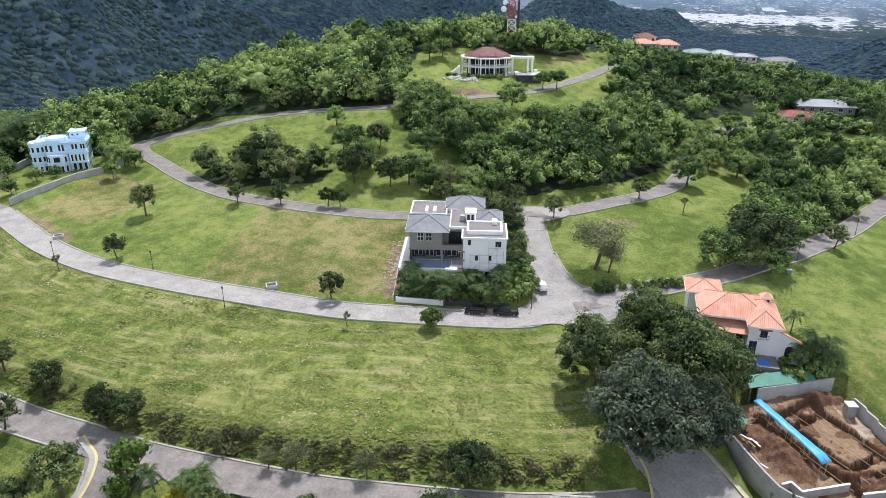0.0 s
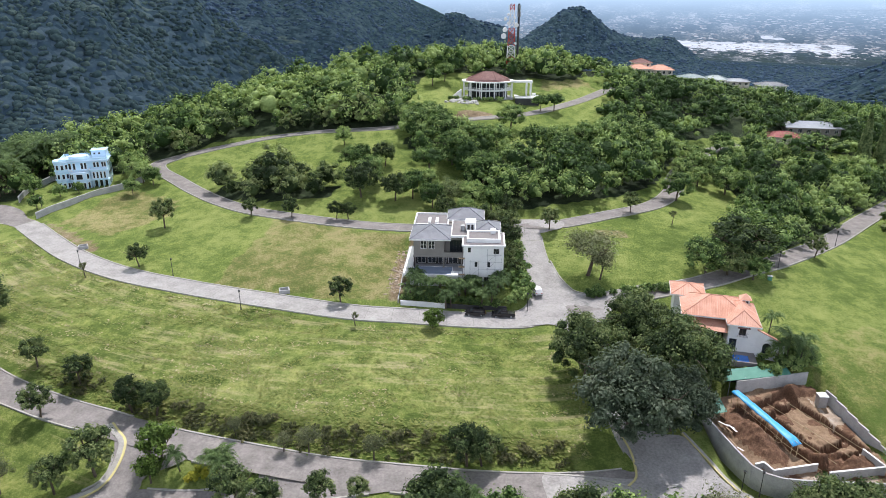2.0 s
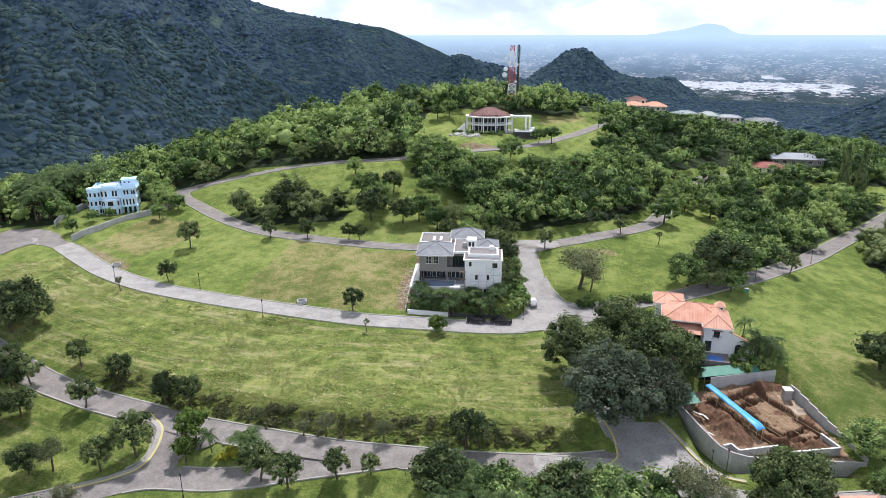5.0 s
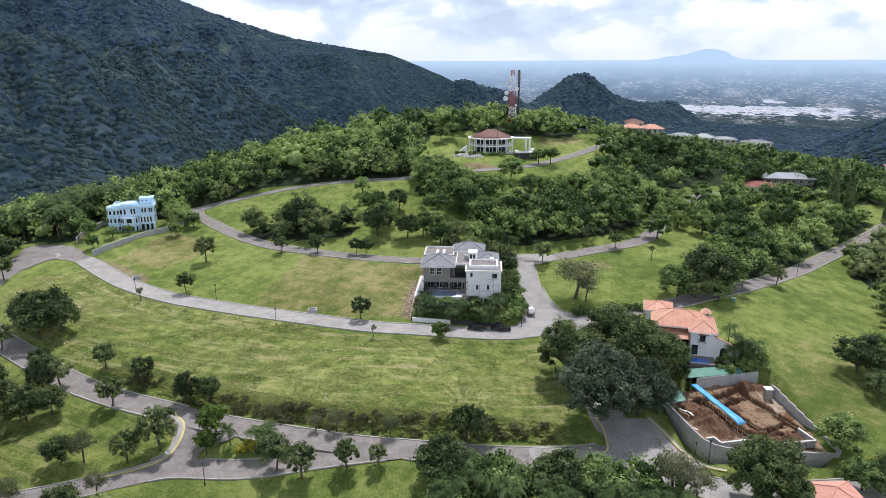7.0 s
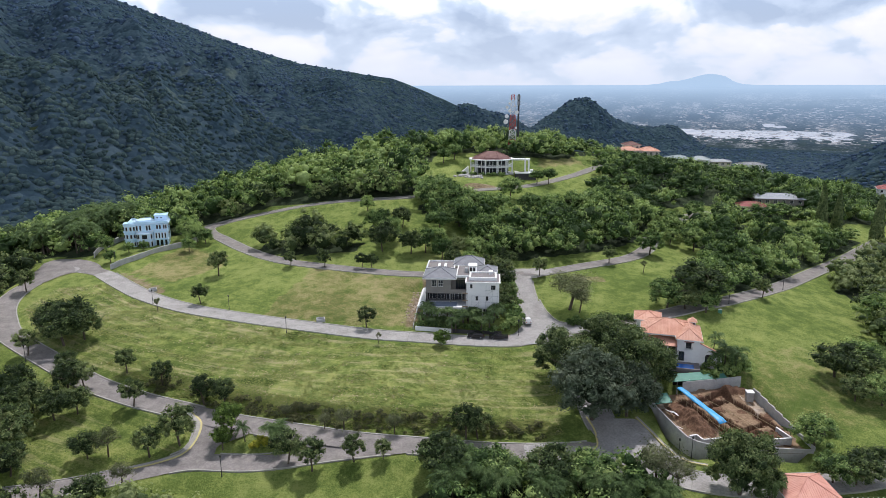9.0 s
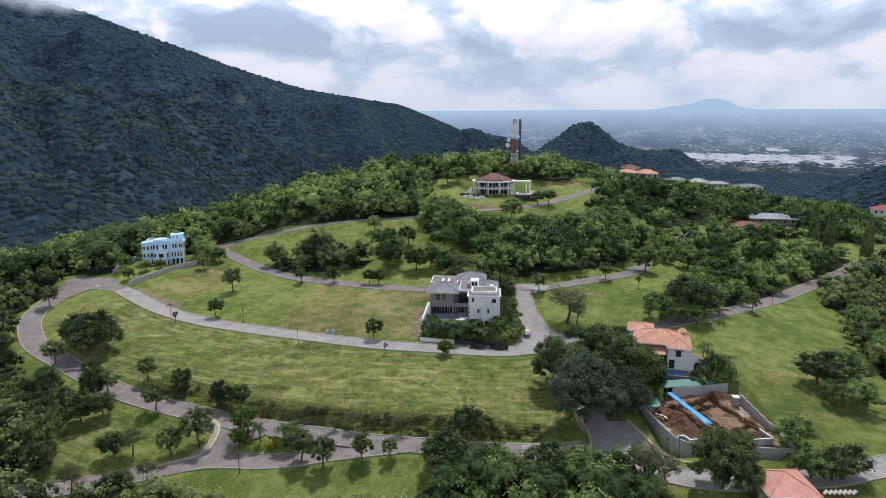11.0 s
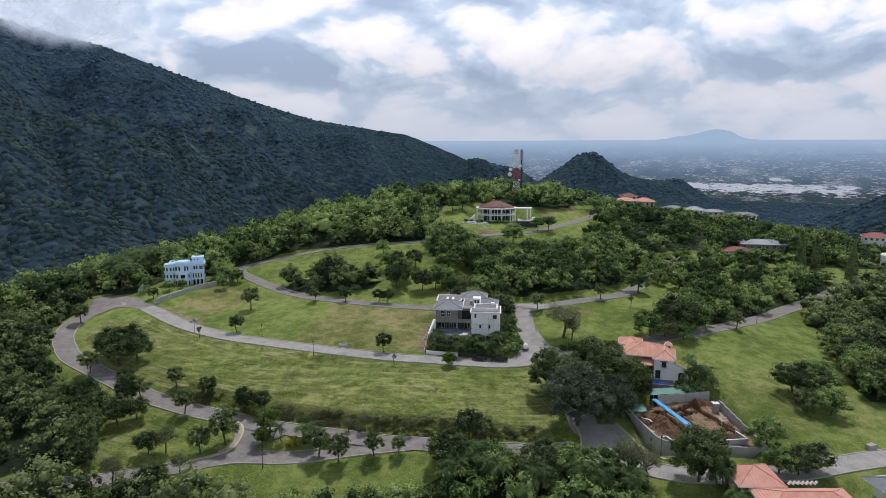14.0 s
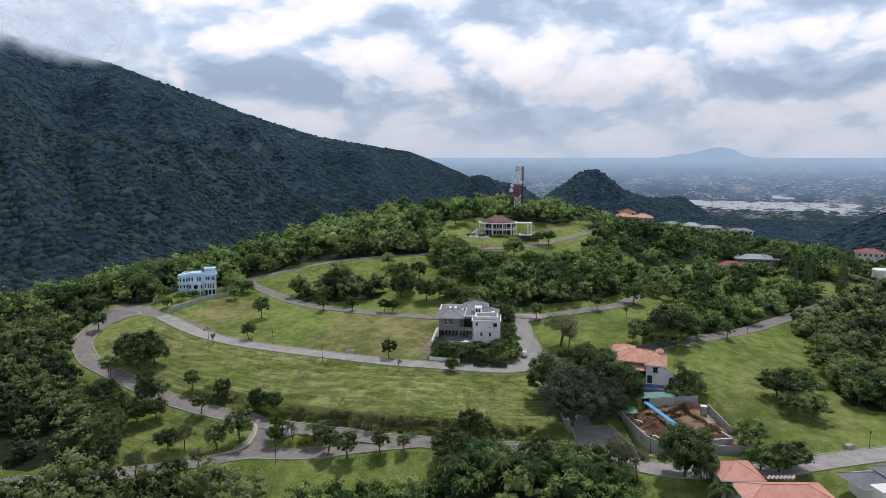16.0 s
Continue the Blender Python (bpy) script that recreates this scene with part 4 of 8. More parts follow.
def crown_np(r, rx, rz, z0, nclump, nleaf, leaf, clump=0.42, core=0.62, flat=0.0):
    """A crown of heaped leafy clumps over one knot of foliage, shells and knot darkened as painted inner shade; also a
    shade of green for each clump.
    """
    k = np.arange(nclump)
    cz = np.clip(1 - 1.60 * (k + 0.5) / nclump + r.normal(size=nclump) * 0.10, -0.75, 1.0)
    an = k * 2.39996 + r.normal(size=nclump) * 0.35
    ring = np.sqrt(1 - cz * cz)
    reach = r.uniform(0.56, 0.84, nclump) if core else r.uniform(0.25, 0.85, nclump)
    lobes = unit(4, r) * np.array([1, 1, 0.5])
    c = np.column_stack([ring * np.cos(an), ring * np.sin(an), cz * (1 - flat)]) * reach[:, None]
    c = c * np.array([rx, rx, rz * 0.92]) + lobes[k % 4] * np.array([rx, rx, rz]) * 0.13
    cr = rx * clump * r.uniform(0.50, 1.08, nclump) * np.interp(cz, [-0.6, 0.2], [0.75, 1.0])
    vs, fs, ts, n = [], [], [], 0
    for i in range(nclump):
        shade = r.normal() * 0.07
        mid = c[i] + (0, 0, z0)
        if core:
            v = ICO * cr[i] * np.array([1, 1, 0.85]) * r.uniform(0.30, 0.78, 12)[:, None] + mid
            # shells tinted darker than their leaves: the crown's inner shade as colour
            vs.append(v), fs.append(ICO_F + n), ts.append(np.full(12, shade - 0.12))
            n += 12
        u = unit(nleaf, r)
        u[:, 2] = np.where(u[:, 2] < -0.35, -u[:, 2], u[:, 2])
        rad = cr[i] * (r.uniform(0.58, 1.25, nleaf) if core else r.uniform(0.3, 1.15, nleaf))[:, None]
        v, f = leaves(mid + u * rad * np.array([1, 1, 0.92]), u, leaf, r)
        vs.append(v), fs.append(f + n), ts.append(np.full(len(v), shade))
        n += len(v)
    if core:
        # knot tinted darkest, painting the shade deep in the crown
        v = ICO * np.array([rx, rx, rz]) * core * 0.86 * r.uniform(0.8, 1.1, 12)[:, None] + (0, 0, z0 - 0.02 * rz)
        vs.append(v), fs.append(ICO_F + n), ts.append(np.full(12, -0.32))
    return np.vstack(vs), np.vstack(fs), np.concatenate(ts)


def tube(a, b, ra, rb, n=6):
    a, b = np.array(a, float), np.array(b, float)
    d = (b - a) / (np.linalg.norm(b - a) + 1e-9)
    u = np.cross(d, (0.3, 0.9, 0.2))
    u /= np.linalg.norm(u)
    w = np.cross(d, u)
    an = np.linspace(0, 2 * np.pi, n, endpoint=False)
    ring = np.cos(an)[:, None] * u + np.sin(an)[:, None] * w
    v = np.vstack([a + ring * ra, b + ring * rb])
    i = np.arange(n)
    j = (i + 1) % n
    return v, np.vstack([np.column_stack([i, j, j + n]), np.column_stack([i, j + n, i + n])])


def join_np(parts):
    vs, fs, k = [], [], 0
    for v, f in parts:
        vs.append(v), fs.append(np.asarray(f) + k)
        k += len(v)
    return np.vstack(vs), np.vstack(fs)


def trunk_np(r, h, r0, limbs, spread):
    parts = []
    p0, lean = np.array([0, 0, -0.5]), r.normal(size=2) * 0.05 * h
    p1 = np.array([lean[0], lean[1], h * 0.45])
    parts.append(tube(p0, p1, r0, r0 * 0.75, 8))
    for i in range(limbs):
        an = 2 * np.pi * i / limbs + r.uniform(-0.4, 0.4)
        e = p1 + np.array([math.cos(an) * spread * r.uniform(0.4, 0.8), math.sin(an) * spread * r.uniform(0.4, 0.8), h * r.uniform(0.14, 0.26)])
        parts.append(tube(p1, e, r0 * 0.55, r0 * 0.22, 6))
        for _ in range(2):
            parts.append(tube(e, e + np.array([*(r.normal(size=2) * spread * 0.25), h * r.uniform(0.05, 0.10)]), r0 * 0.2, r0 * 0.06, 5))
    return join_np(parts)


def tree_proto(kind, seed, height, rx, nclump, nleaf, leaf, material, label, category="tree", limbs=5, base=0.32, core=0.62, clump=0.42, flat=0.0):
    """One tree at the origin, of its full size: an empty with trunk and crown."""
    r = np.random.default_rng(seed)
    root = tagged(new(kind), label, category)
    tv, tf = trunk_np(r, height, 0.028 * height, limbs, rx)
    t = new("trunk", mesh_np("trunk", tv, tf, BARK, True))
    rz = height * (1 - base) / 2
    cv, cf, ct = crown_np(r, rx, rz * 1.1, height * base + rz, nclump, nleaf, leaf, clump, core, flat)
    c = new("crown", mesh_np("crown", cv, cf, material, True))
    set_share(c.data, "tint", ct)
    t.parent = c.parent = root
    root["used"] = 0
    PROTO_H[root.name] = height
    return root


PROTO_H = {}


def place(proto, x, y, height, turn=None, group="", sink=0.0, wide=1.0):
    """Sets the prototype itself the first time, and a copy of it after that."""
    s = height / PROTO_H[proto.name if proto.name in PROTO_H else proto["kin"]]
    m = pose(x, y, gz(x, y) - sink, 0, 0, (x * 37 + y * 53) % 360 if turn is None else turn) @ Matrix.Diagonal((s * wide, s * wide, s, 1))
    if proto["used"]:
        ob = copy_thing(proto, Matrix.Identity(4))
        ob.matrix_basis = m
        PENDING.append(ob)
    else:
        ob = proto
        ob["used"] = 1
        FIRST[ob] = m
    if group:
        ob["group"] = group
    return ob


FIRST, PENDING = {}, []

street = tree_proto("street_tree", 21, 8.0, 3.6, 34, 60, 0.22, LEAF_DARK, "small dark green street tree with a rounded crown", base=0.15, core=0.42, clump=0.30)
dark_a = tree_proto("broadleaf_tree", 22, 10.0, 4.2, 40, 72, 0.23, LEAF_DARK, "dense dark green broadleaf tree on the verge", base=0.14, core=0.5, clump=0.31)
mid_a = tree_proto("broadleaf_tree", 23, 12.0, 6.2, 46, 62, 0.29, LEAF_MID, "full green broadleaf tree with an uneven crown", base=0.06, core=0.55, clump=0.32)
mid_b = tree_proto("broadleaf_tree", 24, 11.0, 5.8, 44, 60, 0.29, LEAF_DARK, "dark green broadleaf tree with heaped clumps", base=0.05, core=0.55, clump=0.32)
mid_c = tree_proto("broadleaf_tree", 25, 10.0, 5.0, 24, 76, 0.30, LEAF_MID, "spreading green tree with a flat crown", base=0.20, flat=0.3)
light_a = tree_proto("fresh_green_tree", 26, 7.0, 2.9, 20, 80, 0.24, LEAF_LIGHT, "young bright green tree on the verge", base=0.24)
sparse_a = tree_proto("sparse_tree", 27, 8.0, 3.6, 40, 90, 0.125, LEAF_DRY, "thin-leaved brownish tree with bare twigs showing", limbs=8, base=0.22, core=0)
big_a = tree_proto("rain_tree", 28, 18.0, 10.6, 96, 130, 0.31, LEAF_GREY, "huge grey-green shade tree with a broad dome", base=0.06, clump=0.22, core=0.66)
big_b = tree_proto("rain_tree", 29, 18.0, 10.4, 96, 130, 0.31, LEAF_DARK, "huge dark green shade tree with a broad dome", base=0.06, clump=0.22, core=0.66)
thin_a = tree_proto("sapling", 30, 5.0, 1.3, 10, 22, 0.22, LEAF_DRY, "leafless looking sapling beside the road", base=0.35, core=0, limbs=6)
shrub = tree_proto("round_shrub", 31, 4.0, 2.3, 14, 90, 0.20, LEAF_LIGHT, "clipped round green shrub beside the road", category="shrub", base=0.02, limbs=3)
scrub = tree_proto("scrub_bush", 32, 2.6, 2.0, 10, 40, 0.24, LEAF_SCRUB, "low brownish scrub on the bank", category="shrub", base=-0.3, limbs=3, core=0.4)


def conifer_proto():
    r = np.random.default_rng(41)
    root = tagged(new("column_pine"), "tall dark columnar conifer", "tree")
    t = new("trunk", mesh_np("trunk", *tube((0, 0, -0.5), (0, 0, 12), 0.25, 0.05), BARK, True))
    n = 3000
    z = r.uniform(0.04, 1.0, n)
    rad = 1.9 * (1 - z) ** 0.7 * r.uniform(0.5, 1.05, n) + 0.1
    an = r.uniform(0, 2 * np.pi, n)
    c = np.column_stack([rad * np.cos(an), rad * np.sin(an), z * 13])
    v, f = leaves(c, np.column_stack([np.cos(an), np.sin(an), np.full(n, 0.2)]), 0.40, r)
    k = new("crown", mesh_np("crown", v, f, LEAF_DARK))
    t.parent = k.parent = root
    root["used"] = 0
    PROTO_H[root.name] = 13.0
    return root


def palm_proto(name, label, stems, height, seed):
    r = np.random.default_rng(seed)
    root = tagged(new(name), label, "palm")
    tp, vs, k = [], [], 0
    fr = []
    for s in range(stems):
        b = np.array([*(r.normal(size=2) * 0.7 * (stems > 1)), -0.3])
        top = b + np.array([*(r.normal(size=2) * 0.5), height * r.uniform(0.6, 0.8)])
        tp.append(tube(b, top, 0.16, 0.11, 7))
        for i in range(18):
            an = 2 * np.pi * i / 18 + r.uniform(-0.2, 0.2)
            dirv = np.array([math.cos(an), math.sin(an), 0])
            L = height * r.uniform(0.36, 0.50)
            up = r.uniform(0.45, 1.5)
            side = np.array([-dirv[1], dirv[0], 0])
            pts = [top + dirv * L * u + np.array([0, 0, L * (up * u - 1.2 * u * u)]) for u in np.linspace(0, 1, 13)]
            for q in range(1, 13):
                w = 0.30 * L * math.sin(math.pi * min(0.96, 0.12 + q / 14))
                mid, pre = pts[q], pts[q - 1]
                for sg in (-1, 1):
                    tip = mid + side * sg * w + dirv * w * 0.6 - np.array([0, 0, w * r.uniform(0.2, 0.6)])
                    fr.append((np.array([pre, mid, tip]), np.array([[0, 1, 2]])))
    t = new("trunk", mesh_np("trunk", *join_np(tp), BARK, True))
    c = new("fronds", mesh_np("fronds", *join_np(fr), LEAF_PALM))
    t.parent = c.parent = root
    root["used"] = 0
    PROTO_H[root.name] = height
    return root


conifer = conifer_proto()
palm = palm_proto("palm", "feather palm with drooping fronds", 1, 7.0, 51)
palm_clump = palm_proto("palm_clump", "clump of several feather palms", 4, 6.0, 52)

STREET = [(-157, 168.2, 8), (-123.2, 119.5, 7.5), (-104.2, 107.8, 8), (-98.6, 104.8, 7), (-82.8, 98, 7), (-92.1, 112.8, 6.5), (-80.4, 107.7, 6.8), (-89.5, 153.4, 6.6), (-34.2, 135.8, 6.6), (-93.7, 178.4, 9), (-69.2, 182, 5.4),
          (-56.7, 180, 6), (-43.6, 179, 5.6), (-40.0, 179, 5.4), (16.4, 175.6, 6.6), (85.6, 168.7, 6.4), (41.2, 189, 6.6)]
for x, y, h in STREET:
    place(street, x, y, h, group="street trees along the estate roads")
for x, y, h in [(-67.1, 101.3, 8), (-62.2, 100.5, 7.6), (-66.2, 85.8, 10), (-71.3, 82.2, 7.5), (-4.5, 89.2, 8.5), (-2, 89.6, 7.5), (-40.5, 79.1, 8), (-34.8, 76.7, 7.5), (-26.8, 79.3, 6.2), (-21, 80.1, 4.6)]:
    place(dark_a, x, y, h)
for x, y, h in [(-55.9, 88.1, 7.6), (-56.2, 84.5, 5.6)]:
    place(light_a, x, y, h)
place(sparse_a, 23.8, 152.5, 12, wide=1.45)
for x, y, h in [(26.5, 150.5, 8), (-80, 81.6, 7), (-71.5, 71.3, 6), (-31.4, 91, 5.6), (-20.1, 89.8, 5.2), (-35.8, 91.3, 4), (32, 74.0, 10), (36, 72.6, 8), (-85.7, 67.1, 7.5), (-45.3, 94.9, 4)]:
    place(sparse_a, x, y, h)
for k, (x, y, h) in enumerate([(52.6, 153.7, 9.5), (61.5, 157.8, 13), (68.6, 164, 13), (57.6, 152.5, 7.2), (62.9, 150.5, 6.4), (85, 119, 9), (92, 119.5, 10), (88.5, 116, 9), (90, 107, 7.5), (84.5, 108, 6), (66.8, 88.4, 7.5), (73.6, 79.5, 7), (66, 78, 6.5), (70, 77.5, 6), (109, 121, 9), (112, 128, 9), (110, 134, 9), (116, 121, 9), (114, 141, 10), (118, 151, 10), (116, 160, 10), (12.3, 75.5, 8.5), (2, 74.7, 8.5), (-9.2, 77.5, 8.5), (20, 74, 8)]):
    place((mid_a, mid_b)[k % 2], x, y, h, wide=1.25)
for x, y, h, k in [(23.0, 97, 17, 0), (34, 108, 16, 1), (18.0, 113, 13.5, 1), (29, 121, 14, 1), (31, 99, 13, 0), (39, 114, 13, 1), (47, 73.2, 13, 1)]:
    place((big_a, big_b)[k], x, y, h)
for x, y, h in [(-117, 126, 12), (-123, 131, 10), (-112.5, 128.5, 9), (-126, 137, 8), (-118, 132, 11)]:
    place(mid_b, x, y, h, wide=1.1)
for x, y, h in [(51.4, 181.9, 4.6), (-100.0, 146.5, 4.6), (-29, 125.2, 3.6)]:
    place(thin_a, x, y, h)
place(shrub, -12.6, 126.3, 4.2)
# dense group on the lawn beside the lower road
LEFT_GROUP = [(-110.5, 86, 8), (-104, 86.5, 8.5), (-99, 93, 8), (-106, 95.5, 8.5), (-101.5, 103, 7.5), (-95, 95.5, 7), (-113, 101, 9)]
for x, y, h in [(-109.7, 93.3, 9), (-101.7, 81.8, 10), (-96.9, 74.6, 8), (-84, 80.5, 6.5), (-75, 66.8, 7), (-115, 93, 8), (-119, 99, 8)] + LEFT_GROUP:
    place(mid_b, x, y, h)
for x, y, h in [(-52, 86.5, 5), (58.3, 118.6, 8.5), (60.4, 117.4, 7), (58.5, 128.2, 5.5), (56.4, 117.4, 6), (61.5, 119.5, 6)]:
    place(palm, x, y, h)
for x, y, h in [(-44.3, 85.8, 5.8), (6.1, 75.1, 5), (14.3, 72.6, 5), (-8, 78, 7), (-4, 76, 7.5), (-1, 72, 8), (-6, 71, 7.5), (3, 73, 8), (18, 75, 7), (22, 71, 8), (26, 69, 7.5), (10, 70, 8), (31, 69, 7), (51.5, 70.5, 7), (53, 66, 6)]:
    place(palm_clump, x, y, h)
rp = np.random.default_rng(91)
for k in range(34):
    x, y = rp.uniform(-215, -158), rp.uniform(208, 262)
    place(palm_clump, x, y, rp.uniform(11, 14), group="palms among the hillside woodland")
for x, y, h in [(148.5, 270, 21), (169, 262, 21), (158, 275, 18)]:
    place(conifer, x, y, h)

# woods: trees nobody could count, one body for each stretch
def poisson(poly, gap, seed, keep=1.0):
    r = np.random.default_rng(seed)
    p = np.array(poly, float)
    lo, hi = p.min(0), p.max(0)
    n = int((hi[0] - lo[0]) * (hi[1] - lo[1]) / gap**2 * 9)
    c = r.uniform(lo, hi, (n, 2))
    c = c[inside(c[:, 0], c[:, 1], poly)]
    d = (np.hypot(c[:, None, 0] - ROADPTS[None, ::2, 0], c[:, None, 1] - ROADPTS[None, ::2, 1]) - ROADPTS[None, ::2, 3] / 2).min(1)
    c = c[d > 1.6]
    out = []
    cell = {}
    for q in c:
        k = (int(q[0] // gap), int(q[1] // gap))
        if all(np.hypot(*(q - o)) > gap for a in (-1, 0, 1) for b in (-1, 0, 1) for o in cell.get((k[0] + a, k[1] + b), ())):
            cell.setdefault(k, []).append(q)
            out.append(q)
    return np.array(out)


# open ground before far houses, where the trees stay low: centre, radius, share of full height
LOW_TREES = [(80, 366, 34, 0.72), (92, 392, 22, 0.66), (118, 396, 34, 0.72), (138, 404, 34, 0.80), (165, 410, 30, 0.9), (120, 276, 9, 0.62), (137, 291, 12, 0.8), (240, 384, 20, 0.8), (203, 296, 12, 0.6)]
HOUSES = [(142, 304, 12), (124, 288, 8), (88, 408, 9), (101, 410, 9), (92, 420, 8), (128, 440, 9), (143, 440, 9), (158, 446, 10), (180, 446, 11), (252, 402, 10), (210, 306, 7), (0, 295, 17), (17, 295, 9), (11, 337, 5)]


def woods(name, poly, gap, height, nclump, nleaf, leaf, material, label, seed, fill=0.86, pts=None):
    r = np.random.default_rng(seed)
    pts = poisson(poly, gap, seed) if pts is None else pts
    for hx, hy, hr in HOUSES:
        pts = pts[np.hypot(pts[:, 0] - hx, pts[:, 1] - hy) > hr]
    zs = land(pts[:, 0], pts[:, 1])
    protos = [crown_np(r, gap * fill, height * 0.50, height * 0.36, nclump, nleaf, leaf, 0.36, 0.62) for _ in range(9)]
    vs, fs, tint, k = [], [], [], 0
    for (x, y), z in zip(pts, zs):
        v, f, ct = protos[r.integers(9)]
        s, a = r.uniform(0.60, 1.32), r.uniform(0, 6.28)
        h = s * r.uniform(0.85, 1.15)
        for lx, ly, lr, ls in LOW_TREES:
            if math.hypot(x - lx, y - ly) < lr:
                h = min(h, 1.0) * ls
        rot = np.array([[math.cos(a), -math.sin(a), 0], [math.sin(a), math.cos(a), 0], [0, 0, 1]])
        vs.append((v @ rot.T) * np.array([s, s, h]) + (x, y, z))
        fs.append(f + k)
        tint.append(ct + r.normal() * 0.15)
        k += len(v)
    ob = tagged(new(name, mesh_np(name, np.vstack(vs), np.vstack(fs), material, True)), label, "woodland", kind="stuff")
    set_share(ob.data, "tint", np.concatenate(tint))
    return ob


W = WOODS
woods("woodland", W["west"], 8.0, 13.0, 17, 20, 0.46, LEAF_MID, "dense green woodland along the hilltop", 61)
woods("woodland", W["northeast"], 9.2, 9.4, 14, 26, 0.44, LEAF_MID, "green woodland around the far houses", 62)
woods("woodland", W["slope"], 7.2, 13.0, 20, 31, 0.35, LEAF_MID, "green trees covering the slope under the pavilion", 63)
woods("woodland", W["grove"], 6.0, 13.0, 20, 46, 0.32, LEAF_DARK, "dark grove of trees on the lawn", 64)
woods("woodland", W["eastwood"], 7.0, 12.5, 18, 31, 0.35, LEAF_MID, "dark belt of trees above the road", 65)
woods("woodland", W["east"], 9.0, 12.0, 15, 20, 0.44, LEAF_DARK, "dark thick woodland beyond the lawn", 66)
woods("woodland", W["southwest"], 7.0, 10.0, 15, 25, 0.41, LEAF_DARK, "dense dark green scrub woodland below the road", 67)
woods("woodland", W["southbank"], 7.0, 9.0, 16, 34, 0.34, LEAF_DARK, "dark green trees below the lower road", 69)
line = LINES["upper"][0]
edge_pts = (line - normals2(line) * 5.2)[(line[:, 0] < -36) & (line[:, 1] > 236)][::2]
edge_pts = np.vstack([edge_pts + np.random.default_rng(3).normal(size=edge_pts.shape) * 0.7, (line + normals2(line) * 5.2)[(line[:, 0] < -36) & (line[:, 1] > 236)][::2]])
edge_pts = edge_pts[inside(edge_pts[:, 0], edge_pts[:, 1], W["west"])]
woods("woodland_edge", None, 4.8, 13.0, 14, 34, 0.46, LEAF_DARK, "dark tall edge of the woodland along the road", 70, pts=edge_pts)
woods("woodland", W["south"], 6.0, 7.0, 16, 40, 0.28, LEAF_MID, "thick green trees and undergrowth beside the road", 68)


def far_forest(n, near, reach, size, flat, material, label, seed):
    """Crowns nobody could count on the mountain between two distances."""
    r = np.random.default_rng(seed)
    d = near + (reach - near) * r.uniform(0, 1, n) ** 0.9
    az = np.radians(r.uniform(-42, 40, n))
    x, y = d * np.sin(az), d * np.cos(az) - 40
    ok = (far_land(x, y) > -139) & (np.hypot(x, (y - 230) * 1.05) > 300) & (fbm(x / 90, y / 50, 4, 12) < 0.76)
    x, y, d = x[ok], y[ok], d[ok]
    z = raw_land(x, y)
    s = r.uniform(*size, len(x)) * (0.55 + 0.9 * fbm(x / 60, y / 60, 3, 19))
    v = ICO[None] * np.array([1, 1, flat]) * r.uniform(0.7, 1.25, (len(x), 12, 1)) * s[:, None, None] + np.stack([x, y, z + s * 0.02], -1)[:, None]
    top = ICO_F[(ICO[ICO_F, 2].mean(1) > -0.6)]
    f = (top[None] + 12 * np.arange(len(x))[:, None, None]).reshape(-1, 3)
    return tagged(new("mountain_forest", mesh_np("mountain_forest", v.reshape(-1, 3), f, material, True)), label, "forest", kind="stuff")


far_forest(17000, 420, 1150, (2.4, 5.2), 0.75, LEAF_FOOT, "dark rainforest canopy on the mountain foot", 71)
far_forest(13000, 1100, 2230, (2.8, 6.0), 0.65, LEAF_FAR, "dark rainforest canopy high on the mountain, tinted blue for haze", 72)


# cloud bank whose shade lies on the mountain and the foothills
CLOUD = mat("cloud_vapour", [(0.80, 0.82, 0.85), (0.88, 0.89, 0.91)], 0.004, 0.02, 1.0, 0.0, spec=0.0, translucent=0.35)
nt = CLOUD.node_tree
thin = nt.nodes.new("ShaderNodeMixShader")
thin.inputs[0].default_value = 0.52
thick = nt.nodes["Material Output"].inputs[0].links[0].from_socket
clear_air = nt.nodes.new("ShaderNodeBsdfTransparent")
nt.links.new(thick, thin.inputs[1])
nt.links.new(clear_air.outputs[0], thin.inputs[2])
nt.links.new(thin.outputs[0], nt.nodes["Material Output"].inputs[0])


def cloud_bank(x0, x1, y0, y1, z, seed):
    nx, ny = 60, 60
    X, Y = np.meshgrid(np.linspace(x0, x1, nx), np.linspace(y0, y1, ny))
    e = np.minimum(np.minimum((X - x0), (x1 - X)), np.minimum((Y - y0), (y1 - Y))) / 260
    k = np.clip(e + (fbm(X / 240, Y / 240, 4, seed) - 0.5) * 1.6, 0, 1)
    top, bot = grid_mesh("t", X, Y, z + 190 * k * (0.5 + fbm(X / 150, Y / 150, 4, seed + 3)), CLOUD), grid_mesh("b", X, Y, z - 60 * k * fbm(X / 200, Y / 200, 3, seed + 5), CLOUD)
    bm = bmesh.new()
    for me in (top, bot):
        bm.from_mesh(me)
    flat = [k.ravel()[i % (nx * ny)] < 0.06 for i in range(2 * nx * ny)]
    bm.verts.ensure_lookup_table()
    bmesh.ops.delete(bm, geom=[v for v in bm.verts if flat[v.index]], context="VERTS")
    me = bpy.data.meshes.new("cloud_bank")
    bm.to_mesh(me)
    bm.free()
    me.materials.append(CLOUD)
    return tagged(new("cloud_bank", me), "broad grey cloud bank drifting over the mountain", "cloud", kind="structure")


cloud_bank(-1900, 250, 1050, 3700, 1500, 14)
cloud_bank(-250, 2100, 1500, 3500, 1620, 18)


# cloud that hides the mountain's top: thin layers of vapour one behind the other, fading at their edges
VAPOUR = bpy.data.materials.new("glowing_vapour")
